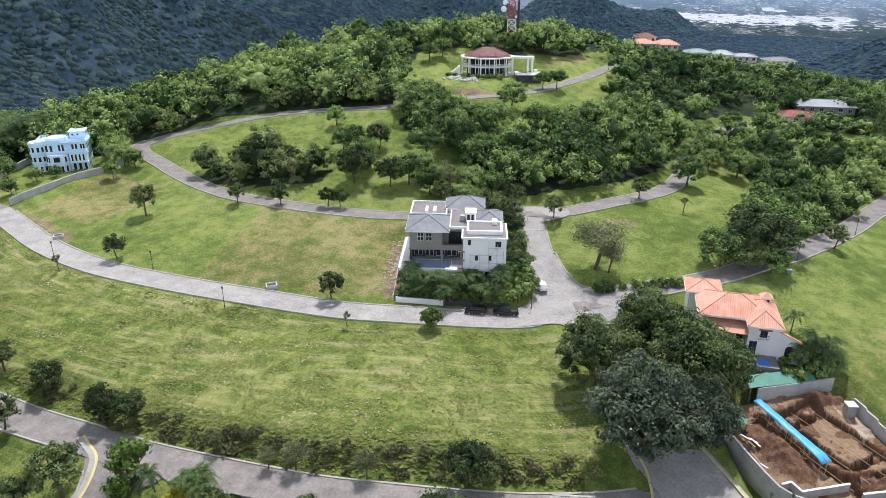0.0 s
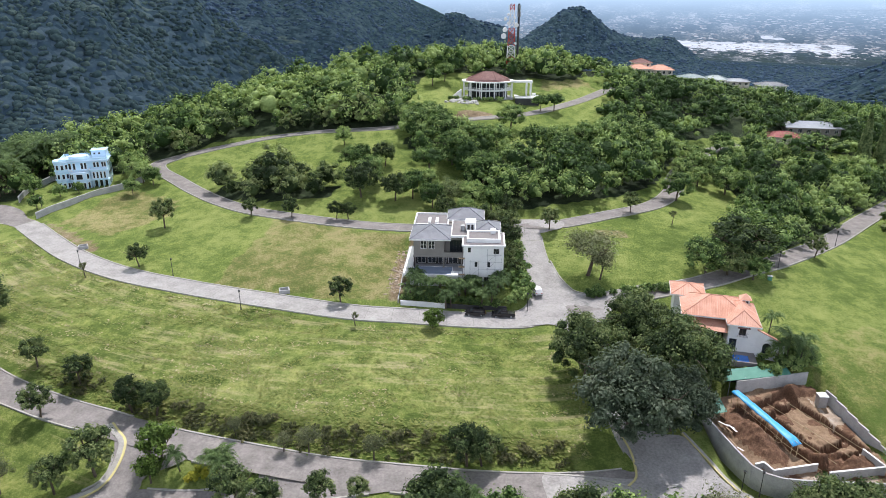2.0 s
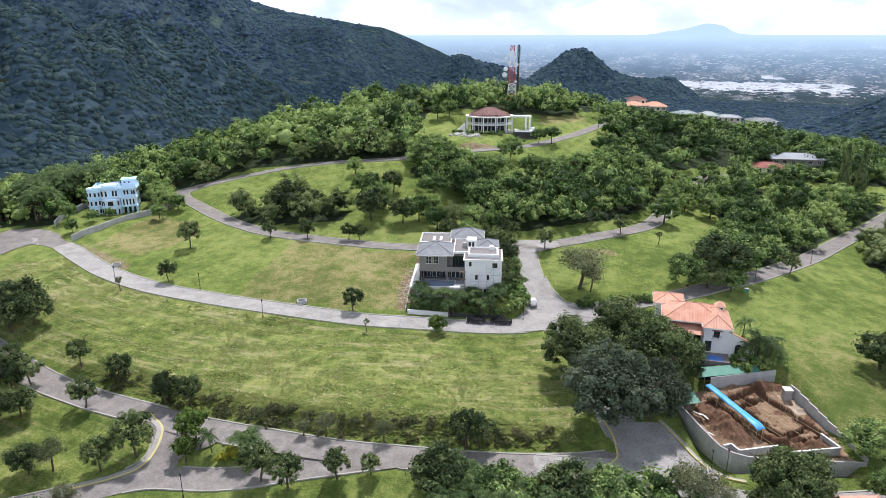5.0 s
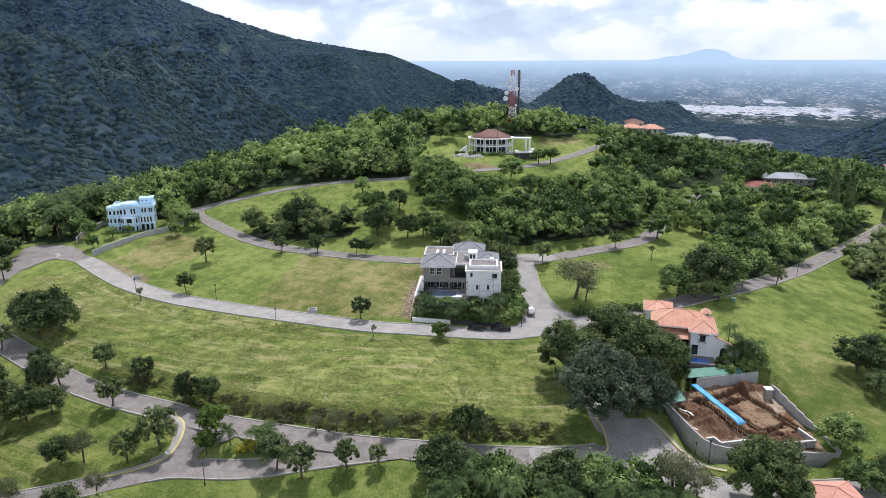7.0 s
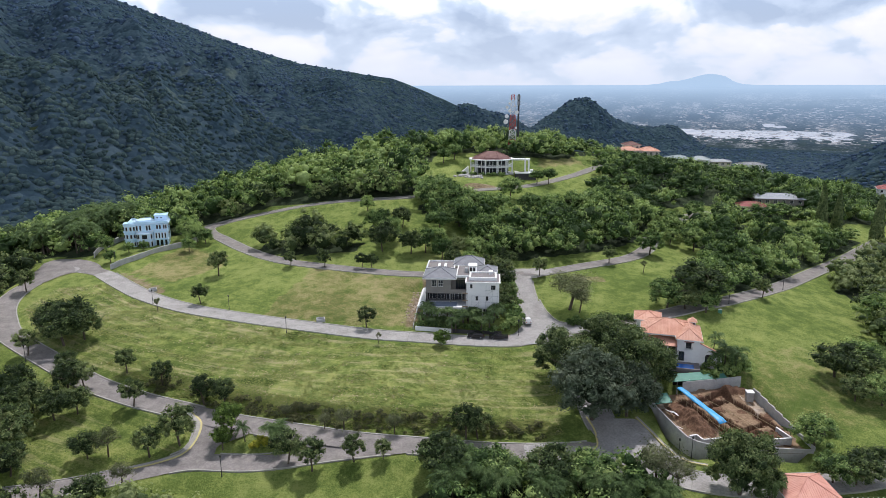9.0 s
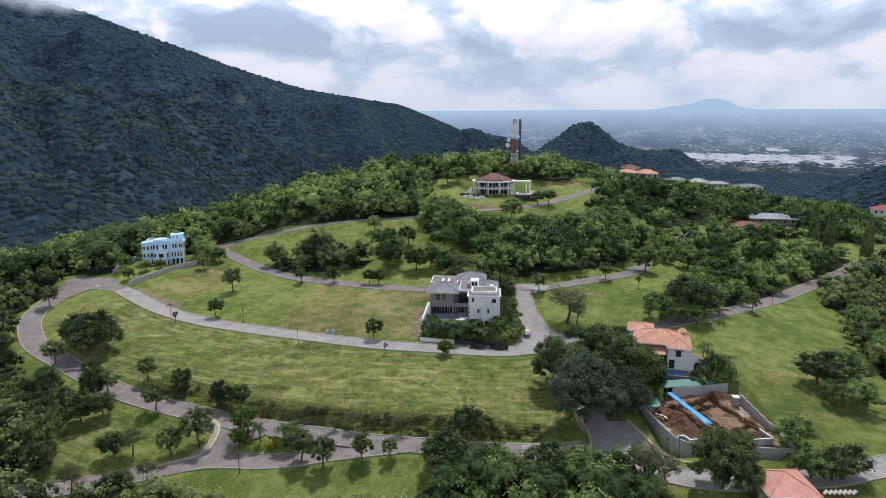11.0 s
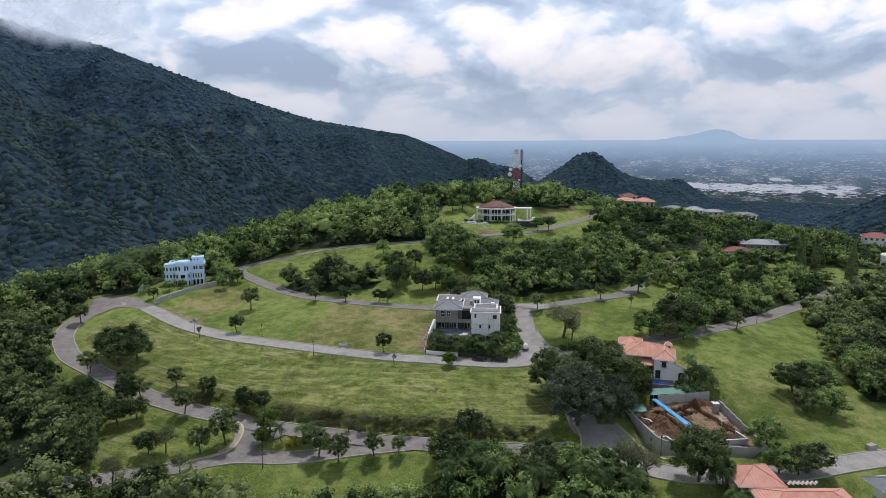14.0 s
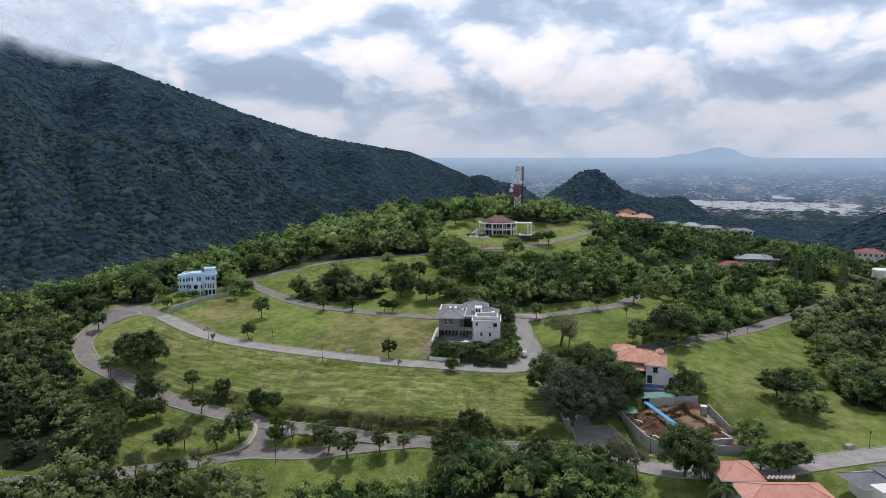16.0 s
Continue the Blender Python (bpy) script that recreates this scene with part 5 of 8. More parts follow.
VAPOUR.use_nodes = True
nt = VAPOUR.node_tree
p = nt.nodes["Principled BSDF"]
p.inputs["Base Color"].default_value, p.inputs["Roughness"].default_value, p.inputs["Specular IOR Level"].default_value = (0.80, 0.83, 0.87, 1), 1.0, 0.0
# emission added in place of daylight, which leaves these layers too dark
p.inputs["Emission Color"].default_value, p.inputs["Emission Strength"].default_value = (0.76, 0.86, 1.0, 1), 0.62
pos = nt.nodes.new("ShaderNodeNewGeometry").outputs["Position"]
body = node(nt, "ShaderNodeAttribute", attr="body").outputs["Fac"]
wisp = ramp(nt, noise_tex(nt, pos, 0.011, 4.0, 0.55), [(0.34, (0.15, 0.15, 0.15)), (0.62, (1, 1, 1))])
mx = nt.nodes.new("ShaderNodeMixShader")
nt.links.new(m2(nt, "MULTIPLY", m2(nt, "MULTIPLY", body, wisp), 0.80), mx.inputs[0])
nt.links.new(nt.nodes.new("ShaderNodeBsdfTransparent").outputs[0], mx.inputs[1])
nt.links.new(p.outputs[0], mx.inputs[2])
nt.links.new(mx.outputs[0], nt.nodes["Material Output"].inputs[0])


def cloud_cap():
    vs, fs, body, k = [], [], [], 0
    A, E = np.meshgrid(np.linspace(-60, -26, 90), np.linspace(5.5, 15.5, 40))
    for i, d0 in enumerate((1440, 1510, 1580, 1650, 1720)):
        D = d0 + 60 * (fbm(A * 0.5, E * 0.7, 3, 40 + i) - 0.5) + (E - 8) * 12
        a = np.radians(A)
        X, Y, Z = D * np.sin(a), D * np.cos(a) - 40, 70 + D * np.tan(np.radians(E))
        base = np.interp(A, [-60, -45, -37, -31, -26], [7.3, 7.1, 7.0, 6.7, 6.5]) + (fbm(A * 0.55 + i * 3, A * 0, 3, 50 + i) - 0.5) * 1.8
        fade = smooth(0, 1.5, E - base) * (1 - smooth(12.5, 15.2, E)) * (1 - smooth(-32.5, -27.5, A)) * smooth(-60, -54, A)
        f = np.arange(A.size).reshape(A.shape)
        fs.append(np.stack([f[:-1, :-1], f[:-1, 1:], f[1:, 1:], f[1:, :-1]], -1).reshape(-1, 4) + k)
        vs.append(np.column_stack([X.ravel(), Y.ravel(), Z.ravel()]))
        body.append(fade.ravel())
        k += A.size
    ob = tagged(new("cloud_cap", mesh_np("cloud_cap", np.vstack(vs), np.vstack(fs), VAPOUR, True)), "grey cloud clinging to the mountain top", "cloud", kind="structure")
    set_share(ob.data, "body", np.concatenate(body))
    return ob


cloud_cap()

# ---- building kit ----
ROOT_INV = {}


def thing(name, label, category, x, y, z, group=""):
    """An empty at the base of a thing whose parts are given in world coordinates."""
    ob = tagged(new(name), label, category, group)
    ob.matrix_basis = pose(x, y, z)
    ROOT_INV[ob] = ob.matrix_basis.inverted()
    return ob


def local_thing(name, label, category, m, group=""):
    """An empty at the pose m whose parts are given in its own coordinates."""
    ob = tagged(new(name), label, category, group)
    ob.matrix_basis = m
    return ob


def part(name, bm, material, parent, label=""):
    me = bpy.data.meshes.new(name)
    bm.normal_update()
    bm.to_mesh(me)
    bm.free()
    me.materials.append(material)
    ob = new(name, me)
    ob.parent = parent
    if parent in ROOT_INV:
        ob.matrix_parent_inverse = ROOT_INV[parent]
    if label:
        ob["label"] = label
    return ob


def box(x0, y0, z0, x1, y1, z1, bm=None):
    bm = bm or bmesh.new()
    vs = [bm.verts.new((x, y, z)) for z in (z0, z1) for y in (y0, y1) for x in (x0, x1)]
    for f in ((0, 2, 3, 1), (4, 5, 7, 6), (0, 1, 5, 4), (1, 3, 7, 5), (3, 2, 6, 7), (2, 0, 4, 6)):
        bm.faces.new([vs[i] for i in f])
    return bm


def bar(a, b, r, n=6, bm=None, r2=None):
    """A round bar from a to b."""
    bm = bm or bmesh.new()
    v, f = tube(a, b, r, r if r2 is None else r2, n)
    vs = [bm.verts.new(tuple(q)) for q in v]
    for q in f:
        bm.faces.new([vs[i] for i in q])
    bm.faces.new(vs[:n][::-1])
    bm.faces.new(vs[n:])
    return bm


def prism(pts, z0, z1, bm=None, taper=1.0):
    """An upright prism over a plan polygon."""
    bm = bm or bmesh.new()
    c = np.mean(pts, 0)
    lo = [bm.verts.new((x, y, z0)) for x, y in pts]
    hi = [bm.verts.new((c[0] + (x - c[0]) * taper, c[1] + (y - c[1]) * taper, z1)) for x, y in pts]
    n = len(pts)
    for i in range(n):
        bm.faces.new((lo[i], lo[(i + 1) % n], hi[(i + 1) % n], hi[i]))
    bm.faces.new(lo[::-1])
    bm.faces.new(hi)
    return bm


def ngon(cx, cy, rx, ry, n, turn=0.0):
    return [(cx + rx * math.cos(turn + 2 * math.pi * i / n), cy + ry * math.sin(turn + 2 * math.pi * i / n)) for i in range(n)]


def wall_bm(a0, a1, z0, z1, c0, c1, axis, openings):
    """A wall along x (axis 'x', thick in y) or along y, pierced by openings (from, to, sill, head)."""
    bm = bmesh.new()
    us = sorted({a0, a1} | {v for o in openings for v in o[:2]})
    zs = sorted({z0, z1} | {v for o in openings for v in o[2:]})
    seen = {}

    def vert(i, j, c):
        if (i, j, c) not in seen:
            seen[i, j, c] = bm.verts.new((us[i], (c0, c1)[c], zs[j]) if axis == "x" else ((c0, c1)[c], us[i], zs[j]))
        return seen[i, j, c]

    def solid(i, j):
        if not (0 <= i < len(us) - 1 and 0 <= j < len(zs) - 1):
            return False
        u, z = (us[i] + us[i + 1]) / 2, (zs[j] + zs[j + 1]) / 2
        return not any(p < u < q and lo < z < hi for p, q, lo, hi in openings)

    for i in range(len(us) - 1):
        for j in range(len(zs) - 1):
            if not solid(i, j):
                continue
            for c in (0, 1):
                bm.faces.new((vert(i, j, c), vert(i + 1, j, c), vert(i + 1, j + 1, c), vert(i, j + 1, c)))
            for di, dj, e in ((-1, 0, ((i, j), (i, j + 1))), (1, 0, ((i + 1, j), (i + 1, j + 1))), (0, -1, ((i, j), (i + 1, j))), (0, 1, ((i, j + 1), (i + 1, j + 1)))):
                if not solid(i + di, j + dj):
                    bm.faces.new((vert(*e[0], 0), vert(*e[1], 0), vert(*e[1], 1), vert(*e[0], 1)))
    bmesh.ops.recalc_face_normals(bm, faces=bm.faces)
    return bm


def window(parent, p, q, lo, hi, c0, c1, axis, cols=2, rows=1, frame_mat=None, name="window", glass=None):
    """A window in an opening: a frame with bars, and a pane behind them."""
    bm, t = bmesh.new(), 0.07
    mid, face = (c0 + c1) / 2, 0.05

    def stick(a, b, z0, z1):
        box(a, mid - face, z0, b, mid + face, z1, bm) if axis == "x" else box(mid - face, a, z0, mid + face, b, z1, bm)

    for i in range(cols + 1):
        a = p + (q - p - t) * i / cols
        stick(a, a + t, lo, hi)
    for j in range(rows + 1):
        z = lo + (hi - lo - t) * j / rows
        stick(p, q, z, z + t)
    fr = part(name, bm, frame_mat or PAINT_WHITE, parent)
    g = box(p, mid - 0.01, lo, q, mid + 0.01, hi) if axis == "x" else box(mid - 0.01, p, lo, mid + 0.01, q, hi)
    part("pane", g, glass or GLASS_DARK, fr, "dark reflecting glass")
    return fr


def pierced(parent, a0, a1, z0, z1, c0, c1, axis, openings, material, cols=2, frame_mat=None, rows=1):
    w = part("wall", wall_bm(a0, a1, z0, z1, c0, c1, axis, openings), material, parent)
    for p, q, lo, hi in openings:
        window(parent, p, q, lo, hi, c0, c1, axis, cols, rows, frame_mat)
    return w


def slab(quad, t, bm=None):
    """A plate of thickness t hung under a polygon of points."""
    bm = bm or bmesh.new()
    hi = [bm.verts.new(q) for q in quad]
    lo = [bm.verts.new((q[0], q[1], q[2] - t)) for q in quad]
    n = len(quad)
    bm.faces.new(hi)
    bm.faces.new(lo[::-1])
    for i in range(n):
        bm.faces.new((hi[i], lo[i], lo[(i + 1) % n], hi[(i + 1) % n]))
    return bm


def hip_roof(parent, x0, y0, x1, y1, z, rise, material, ridge=None, rib=0.42, fascia=None, t=0.16, label=""):
    """A hip roof over a rectangle: sloping plates, tile ribs down each slope, rounded ridge caps and a fascia."""
    w, d = x1 - x0, y1 - y0
    if ridge is None:
        ridge = "x" if w >= d else "y"
    s = min(w, d) / 2
    if ridge == "x":
        a, b = (x0 + s, (y0 + y1) / 2, z + rise), (x1 - s, (y0 + y1) / 2, z + rise)
    else:
        a, b = ((x0 + x1) / 2, y0 + s, z + rise), ((x0 + x1) / 2, y1 - s, z + rise)
    A, B, C, D = (x0, y0, z), (x1, y0, z), (x1, y1, z), (x0, y1, z)
    if ridge == "x":
        planes = [(A, B, b, a), (B, C, b, b), (C, D, a, b), (D, A, a, a)]
    else:
        planes = [(A, B, a, a), (B, C, b, a), (C, D, b, b), (D, A, a, b)]
    bm = bmesh.new()
    for p0, p1, q1, q0 in planes:
        pts = [p0, p1, q1] if q0 == q1 else [p0, p1, q1, q0]
        if q0 != q1 and (Vector(q0) - Vector(q1)).length < 1e-3:
            pts = [p0, p1, q1]
        slab(pts, t, bm)
    roof = part("roof", bm, material, parent, label)
    bm = bmesh.new()
    for p0, p1, q1, q0 in planes:
        P0, P1, Q0, Q1 = Vector(p0), Vector(p1), Vector(q0), Vector(q1)
        L = (P1 - P0).length
        u = (P1 - P0) / L
        up = (Q0 - P0) - u * (Q0 - P0).dot(u)
        c, dd = (Q0 - P0).dot(u), (Q1 - P0).dot(u)
        nrm = u.cross(up).normalized()
        for i in range(int(L / rib) if rib else 0):
            at = (i + 0.5) * rib
            fr = at / c if at < c else ((L - at) / (L - dd) if at > dd else 1.0)
            if fr * up.length < 0.3:
                continue
            s0, e0 = P0 + u * at, P0 + u * at + up * fr
            h = 0.05
            v = [bm.verts.new(k) for k in (s0 - u * h, s0 + u * h, s0 + nrm * 0.04, e0 - u * h, e0 + u * h, e0 + nrm * 0.04)]
            bm.faces.new((v[0], v[3], v[5], v[2]))
            bm.faces.new((v[2], v[5], v[4], v[1]))
    if rib:
        tagged(part("tile_ribs", bm, material, roof), kind="stuff")
    else:
        bm.free()
    caps = [(A, a), (D, a), (B, b), (C, b), (a, b)] if ridge == "x" else [(A, a), (B, a), (D, b), (C, b), (a, b)]
    for p0, p1 in caps:
        if (Vector(p0) - Vector(p1)).length > 0.2:
            part("ridge_cap", bar(Vector(p0) + Vector((0, 0, 0.03)), Vector(p1) + Vector((0, 0, 0.03)), 0.11, 6), material, roof)
    bm = bmesh.new()
    for p0, p1 in ((A, B), (B, C), (C, D), (D, A)):
        lo, hi = [min(p0[k], p1[k]) for k in (0, 1)], [max(p0[k], p1[k]) for k in (0, 1)]
        box(lo[0] - 0.06, lo[1] - 0.06, z - t - 0.16, hi[0] + 0.06, hi[1] + 0.06, z - 0.05, bm)
    part("fascia", bm, fascia or WALL_WHITE, roof)
    return roof


def parapet(parent, x0, y0, x1, y1, z0, z1, t, material, label=""):
    bm = bmesh.new()
    box(x0, y0, z0, x1, y0 + t, z1, bm)
    box(x0, y1 - t, z0, x1, y1, z1, bm)
    box(x0, y0 + t, z0, x0 + t, y1 - t, z1, bm)
    box(x1 - t, y0 + t, z0, x1, y1 - t, z1, bm)
    return part("parapet", bm, material, parent, label)


# ---- the modern house at the corner ----
def modern_house():
    h = thing("modern_house", "modern house with taupe wing, white block and grey roofs", "house", -8, 144, 2.6)
    part("basement", box(-19.2, 144.2, 1.2, -6.7, 163, 5.3), WALL_WHITE, h)
    # solid block painted dark as the shade behind the columns
    part("basement", box(-6.7, 147.5, 1.2, 2.8, 160, 5.3), INNER_SHADE, h, "open ground floor, its shade painted dark")
    deck = part("terrace", box(-20.6, 143.9, 5.3, -6.7, 163, 5.56), DECK, h, "grey tiled pool terrace")
    part("coping", box(-20.6, 143.6, 5.2, -6.8, 144.25, 5.72), WALL_WHITE, deck)
    part("coping", box(-20.9, 144.25, 5.2, -19.0, 162, 5.68), WALL_WHITE, deck)
    part("landing", box(-9.5, 144.3, 5.56, -6.9, 146.4, 5.62), WALL_WHITE, deck)
    pool = part("pool", box(-18.6, 144.5, 5.5, -9.3, 149.0, 5.60), WATER_POOL, h, "grey-blue swimming pool water")
    parapet(pool, -18.75, 144.35, -9.15, 149.15, 5.54, 5.63, 0.15, WALL_WHITE)
    # lower living storey, glazed, under the taupe wing, its wall coloured as shade
    pierced(h, -18.6, -6.7, 5.56, 8.5, 151.0, 151.25, "x", [(-17.9, -15.9, 5.7, 8.2), (-15.4, -13.4, 5.7, 8.2), (-12.9, -10.9, 5.7, 8.2), (-10.4, -8.2, 5.7, 8.2)], INNER_SHADE, 2)
    for x in (-18.4, -11.4, -7.1):
        part("column", box(x - 0.18, 148.3, 5.56, x + 0.18, 148.66, 8.45), WALL_TAN, h)
    part("floor_slab", box(-18.7, 147.9, 8.45, -6.7, 160, 8.8), WALL_TAN, h)
    pierced(h, -18.6, -11.3, 8.8, 13.15, 148.0, 148.3, "x", [(-16.9, -15.5, 10.5, 12.5), (-15.0, -13.6, 10.5, 12.5)], WALL_TAN, 2, PAINT_WHITE, 2)
    pierced(h, 148.3, 163, 5.56, 13.15, -18.6, -18.3, "y", [(151, 152.4, 10.4, 12.2), (156, 157.4, 10.4, 12.2)], WALL_TAN, 2, PAINT_WHITE)
    part("cornice", box(-18.7, 147.85, 12.62, -11.2, 148.0, 12.78), WALL_WHITE, h)
    # balcony
    pierced(h, -11.3, -6.7, 8.8, 13.15, 150.4, 150.65, "x", [(-10.0, -7.0, 8.9, 12.0)], WALL_TAN, 4, METAL_DARK)
    part("side_wall", box(-11.55, 148.3, 8.8, -11.3, 150.4, 13.15), WALL_TAN, h)
    bal = part("balcony", box(-11.3, 147.9, 8.8, -6.7, 148.1, 9.75), WALL_TAN, h)
    bm = bmesh.new()
    for i in range(16):
        bar((-11.2 + i * 0.3, 148.0, 9.75), (-11.2 + i * 0.3, 148.0, 10.15), 0.02, 5, bm)
    bar((-11.3, 148.0, 10.15), (-6.7, 148.0, 10.15), 0.035, 6, bm)
    part("railing", bm, METAL_DARK, bal, "dark thin railing")
    # rear body and flat roofs
    part("wall", box(-18.3, 152, 8.8, 1.6, 163, 13.0), WALL_TAN, h)
    part("rear_wall", box(-10.6, 160, 5.3, -2.2, 168.4, 13.3), WALL_TAN, h)
    hip_roof(h, -19.5, 147.0, -9.7, 157.2, 13.3, 2.1, ROOF_GREY, "y", 0, label="slate grey hip roof")
    hip_roof(h, -11.2, 161.0, -1.7, 169.0, 13.7, 2.0, ROOF_GREY, "x", 0, label="slate grey hip roof")
    hip_roof(h, -4.0, 152.6, 2.3, 160.4, 13.5, 1.4, ROOF_GREY, "y", 0, label="slate grey hip roof")
    part("flat_roof", box(-19.0, 157.2, 13.0, -10.8, 166.0, 13.3), ROOF_FLAT, h, "screeded flat roof")
    parapet(h, -19.4, 157.3, -10.7, 166.4, 13.0, 13.7, 0.3, WALL_WHITE)
    for x in (-15.9, -14.0):
        part("upstand", box(x, 158.2, 13.3, x + 0.7, 161.8, 14.0), WALL_WHITE, h)
    part("flat_roof", box(-9.7, 149.4, 13.05, -4.0, 161.0, 13.35), ROOF_FLAT, h, "screeded flat roof")
    parapet(h, -9.8, 149.2, -3.9, 161.1, 13.0, 13.62, 0.25, WALL_WHITE)
    stair = part("stair_tower", box(-6.2, 153.3, 13.3, -4.0, 156.2, 15.4), WALL_WHITE, h)
    # dark plates on the wall face paint shade in uncut openings
    part("opening", box(-5.9, 153.2, 13.6, -5.3, 153.32, 15.0), INNER_SHADE, stair)
    part("opening", box(-4.95, 153.2, 13.6, -4.4, 153.32, 15.0), INNER_SHADE, stair)
    part("coping", box(-6.4, 153.0, 15.4, -3.8, 156.4, 15.6), WALL_WHITE, stair)
    part("water_tank", bar((-7.0, 153.8, 13.35), (-7.0, 153.8, 14.7), 0.55, 12), METAL_GREY, h, "small steel water tank")
    # white block
    pierced(h, -6.6, 2.8, 5.3, 12.85, 144.4, 144.7, "x", [(-5.55, -4.9, 11.2, 12.45), (0.4, 1.7, 10.9, 12.2), (-3.95, -3.3, 7.6, 8.9), (-0.95, -0.35, 7.6, 8.9)], WALL_WHITE, 2, METAL_DARK, 2)
    pierced(h, 144.7, 153, 5.3, 12.85, 2.5, 2.8, "y", [(146, 147.4, 7.4, 9.0), (146, 147.4, 10.6, 12.2), (149.6, 151, 10.6, 12.2)], WALL_WHITE, 2, METAL_DARK)
    part("wall", box(-6.6, 144.7, 5.3, -6.3, 152, 12.85), WALL_WHITE, h)
    part("soffit", box(-6.6, 144.4, 5.1, 2.8, 152, 5.3), WALL_WHITE, h)
    for x in (-6.35, -1.9, 2.55):
        part("column", box(x - 0.22, 144.4, 1.4, x + 0.22, 144.85, 5.1), WALL_WHITE, h)
    roof = part("roof_slab", box(-7.0, 143.9, 12.85, 3.1, 153.2, 13.18), WALL_WHITE, h, "white overhanging roof slab")
    part("gutter", box(-6.6, 144.3, 13.18, 2.7, 152.8, 13.26), ROOF_FLAT, roof)
    parapet(roof, -5.9, 145.6, 2.0, 152.0, 13.26, 14.15, 0.5, WALL_WHITE)
    part("screed", box(-5.4, 146.1, 13.26, 1.5, 151.5, 13.8), ROOF_FLAT, roof)
    part("upstand", box(-0.3, 150.2, 13.8, 0.9, 152.1, 14.7), WALL_WHITE, roof)
    return h


modern_house()


def scaffold():
    s = thing("scaffold", "thin steel scaffold leaning against a white wall", "scaffold", -2, 143.8, 2.6)
    for x, top in ((-5.0, 9.6), (-3.0, 9.4), (-1.0, 12.4), (0.8, 11.8), (2.2, 10.2)):
        part("pole", bar((x, 143.7, 2.3), (x, 143.75, top), 0.045), METAL_GREY, s)
    for z, a, b in ((5.4, -5.2, 2.4), (7.4, -5.2, 2.4), (9.2, -5.2, 2.4), (10.9, -1.2, 2.4)):
        part("ledger", bar((a, 143.66, z), (b, 143.66, z), 0.04), METAL_GREY, s)
    for a, b in (((-5, 5.4), (-3, 7.4)), ((-1, 7.4), (0.8, 9.2)), ((0.8, 5.4), (2.2, 7.4)), ((-1, 9.2), (0.8, 10.9))):
        part("brace", bar((a[0], 143.6, a[1]), (b[0], 143.6, b[1]), 0.035), METAL_GREY, s)
    part("plank", box(-7.7, 143.2, 10.0, -6.2, 143.8, 10.08), WOOD, s)
    part("plank", box(-7.7, 143.2, 7.9, -6.2, 143.8, 7.98), WOOD, s)
    part("plank", box(-7.7, 143.2, 6.0, -6.2, 143.8, 6.08), WOOD, s)
    for x in (-7.6, -6.3):
        part("pole", bar((x, 143.3, 2.4), (x, 143.3, 10.6), 0.04), METAL_GREY, s)


scaffold()


def boundary_wall(name, pts, top, thick, material, label, bottom=1.4, coping=None, cap_t=0.12):
    """A wall along plan points; top: a height at each point, or None for a fixed height over the ground."""
    p = np.array(pts, float)
    w = tagged(new(name), label, "wall")
    w.matrix_basis = pose(p[0, 0], p[0, 1], gz(p[0, 0], p[0, 1]))
    ROOT_INV[w] = w.matrix_basis.inverted()
    for i in range(len(p) - 1):
        a, b = Vector((*p[i], 0)), Vector((*p[i + 1], 0))
        u = (b - a).normalized()
        n = Vector((-u.y, u.x, 0)) * thick / 2
        za, zb = (top[i], top[i + 1]) if isinstance(top, (list, tuple)) else (gz(*p[i]) + top, gz(*p[i + 1]) + top)
        ga, gb = min(gz(*p[i]), za) - bottom, min(gz(*p[i + 1]), zb) - bottom
        bm = bmesh.new()
        v = [bm.verts.new((q.x, q.y, z)) for q, z in ((a - n, ga), (b - n, gb), (b + n, gb), (a + n, ga), (a - n, za), (b - n, zb), (b + n, zb), (a + n, za))]
        for f in ((0, 1, 5, 4), (1, 2, 6, 5), (2, 3, 7, 6), (3, 0, 4, 7), (4, 5, 6, 7), (3, 2, 1, 0)):
            bm.faces.new([v[k] for k in f])
        panel = part("wall_panel", bm, material, w)
        if coping:
            m = n * 1.5
            bm = bmesh.new()
            v = [bm.verts.new((q.x, q.y, z)) for q, z in ((a - m, za), (b - m, zb), (b + m, zb), (a + m, za), (a - m, za + cap_t), (b - m, zb + cap_t), (b + m, zb + cap_t), (a + m, za + cap_t))]
            for f in ((0, 1, 5, 4), (1, 2, 6, 5), (2, 3, 7, 6), (3, 0, 4, 7), (4, 5, 6, 7), (3, 2, 1, 0)):
                bm.faces.new([v[k] for k in f])
            part("coping", bm, coping, panel)
    return w


boundary_wall("garden_wall", [(-20.6, 136.2), (-15.5, 136.2), (-10.5, 136.2)], 1.1, 0.25, WALL_WHITE, "low white garden wall along the street", coping=WALL_WHITE)
boundary_wall("garden_wall", [(-10.5, 136.3), (-4, 136.4), (3.5, 136.9)], 1.2, 0.2, METAL_DARK, "dark street fence hidden by planting")
boundary_wall("garden_wall", [(-21.2, 136.6), (-21.4, 150), (-21.4, 166)], 1.2, 0.2, WALL_GREY, "grey block wall beside the house plot")


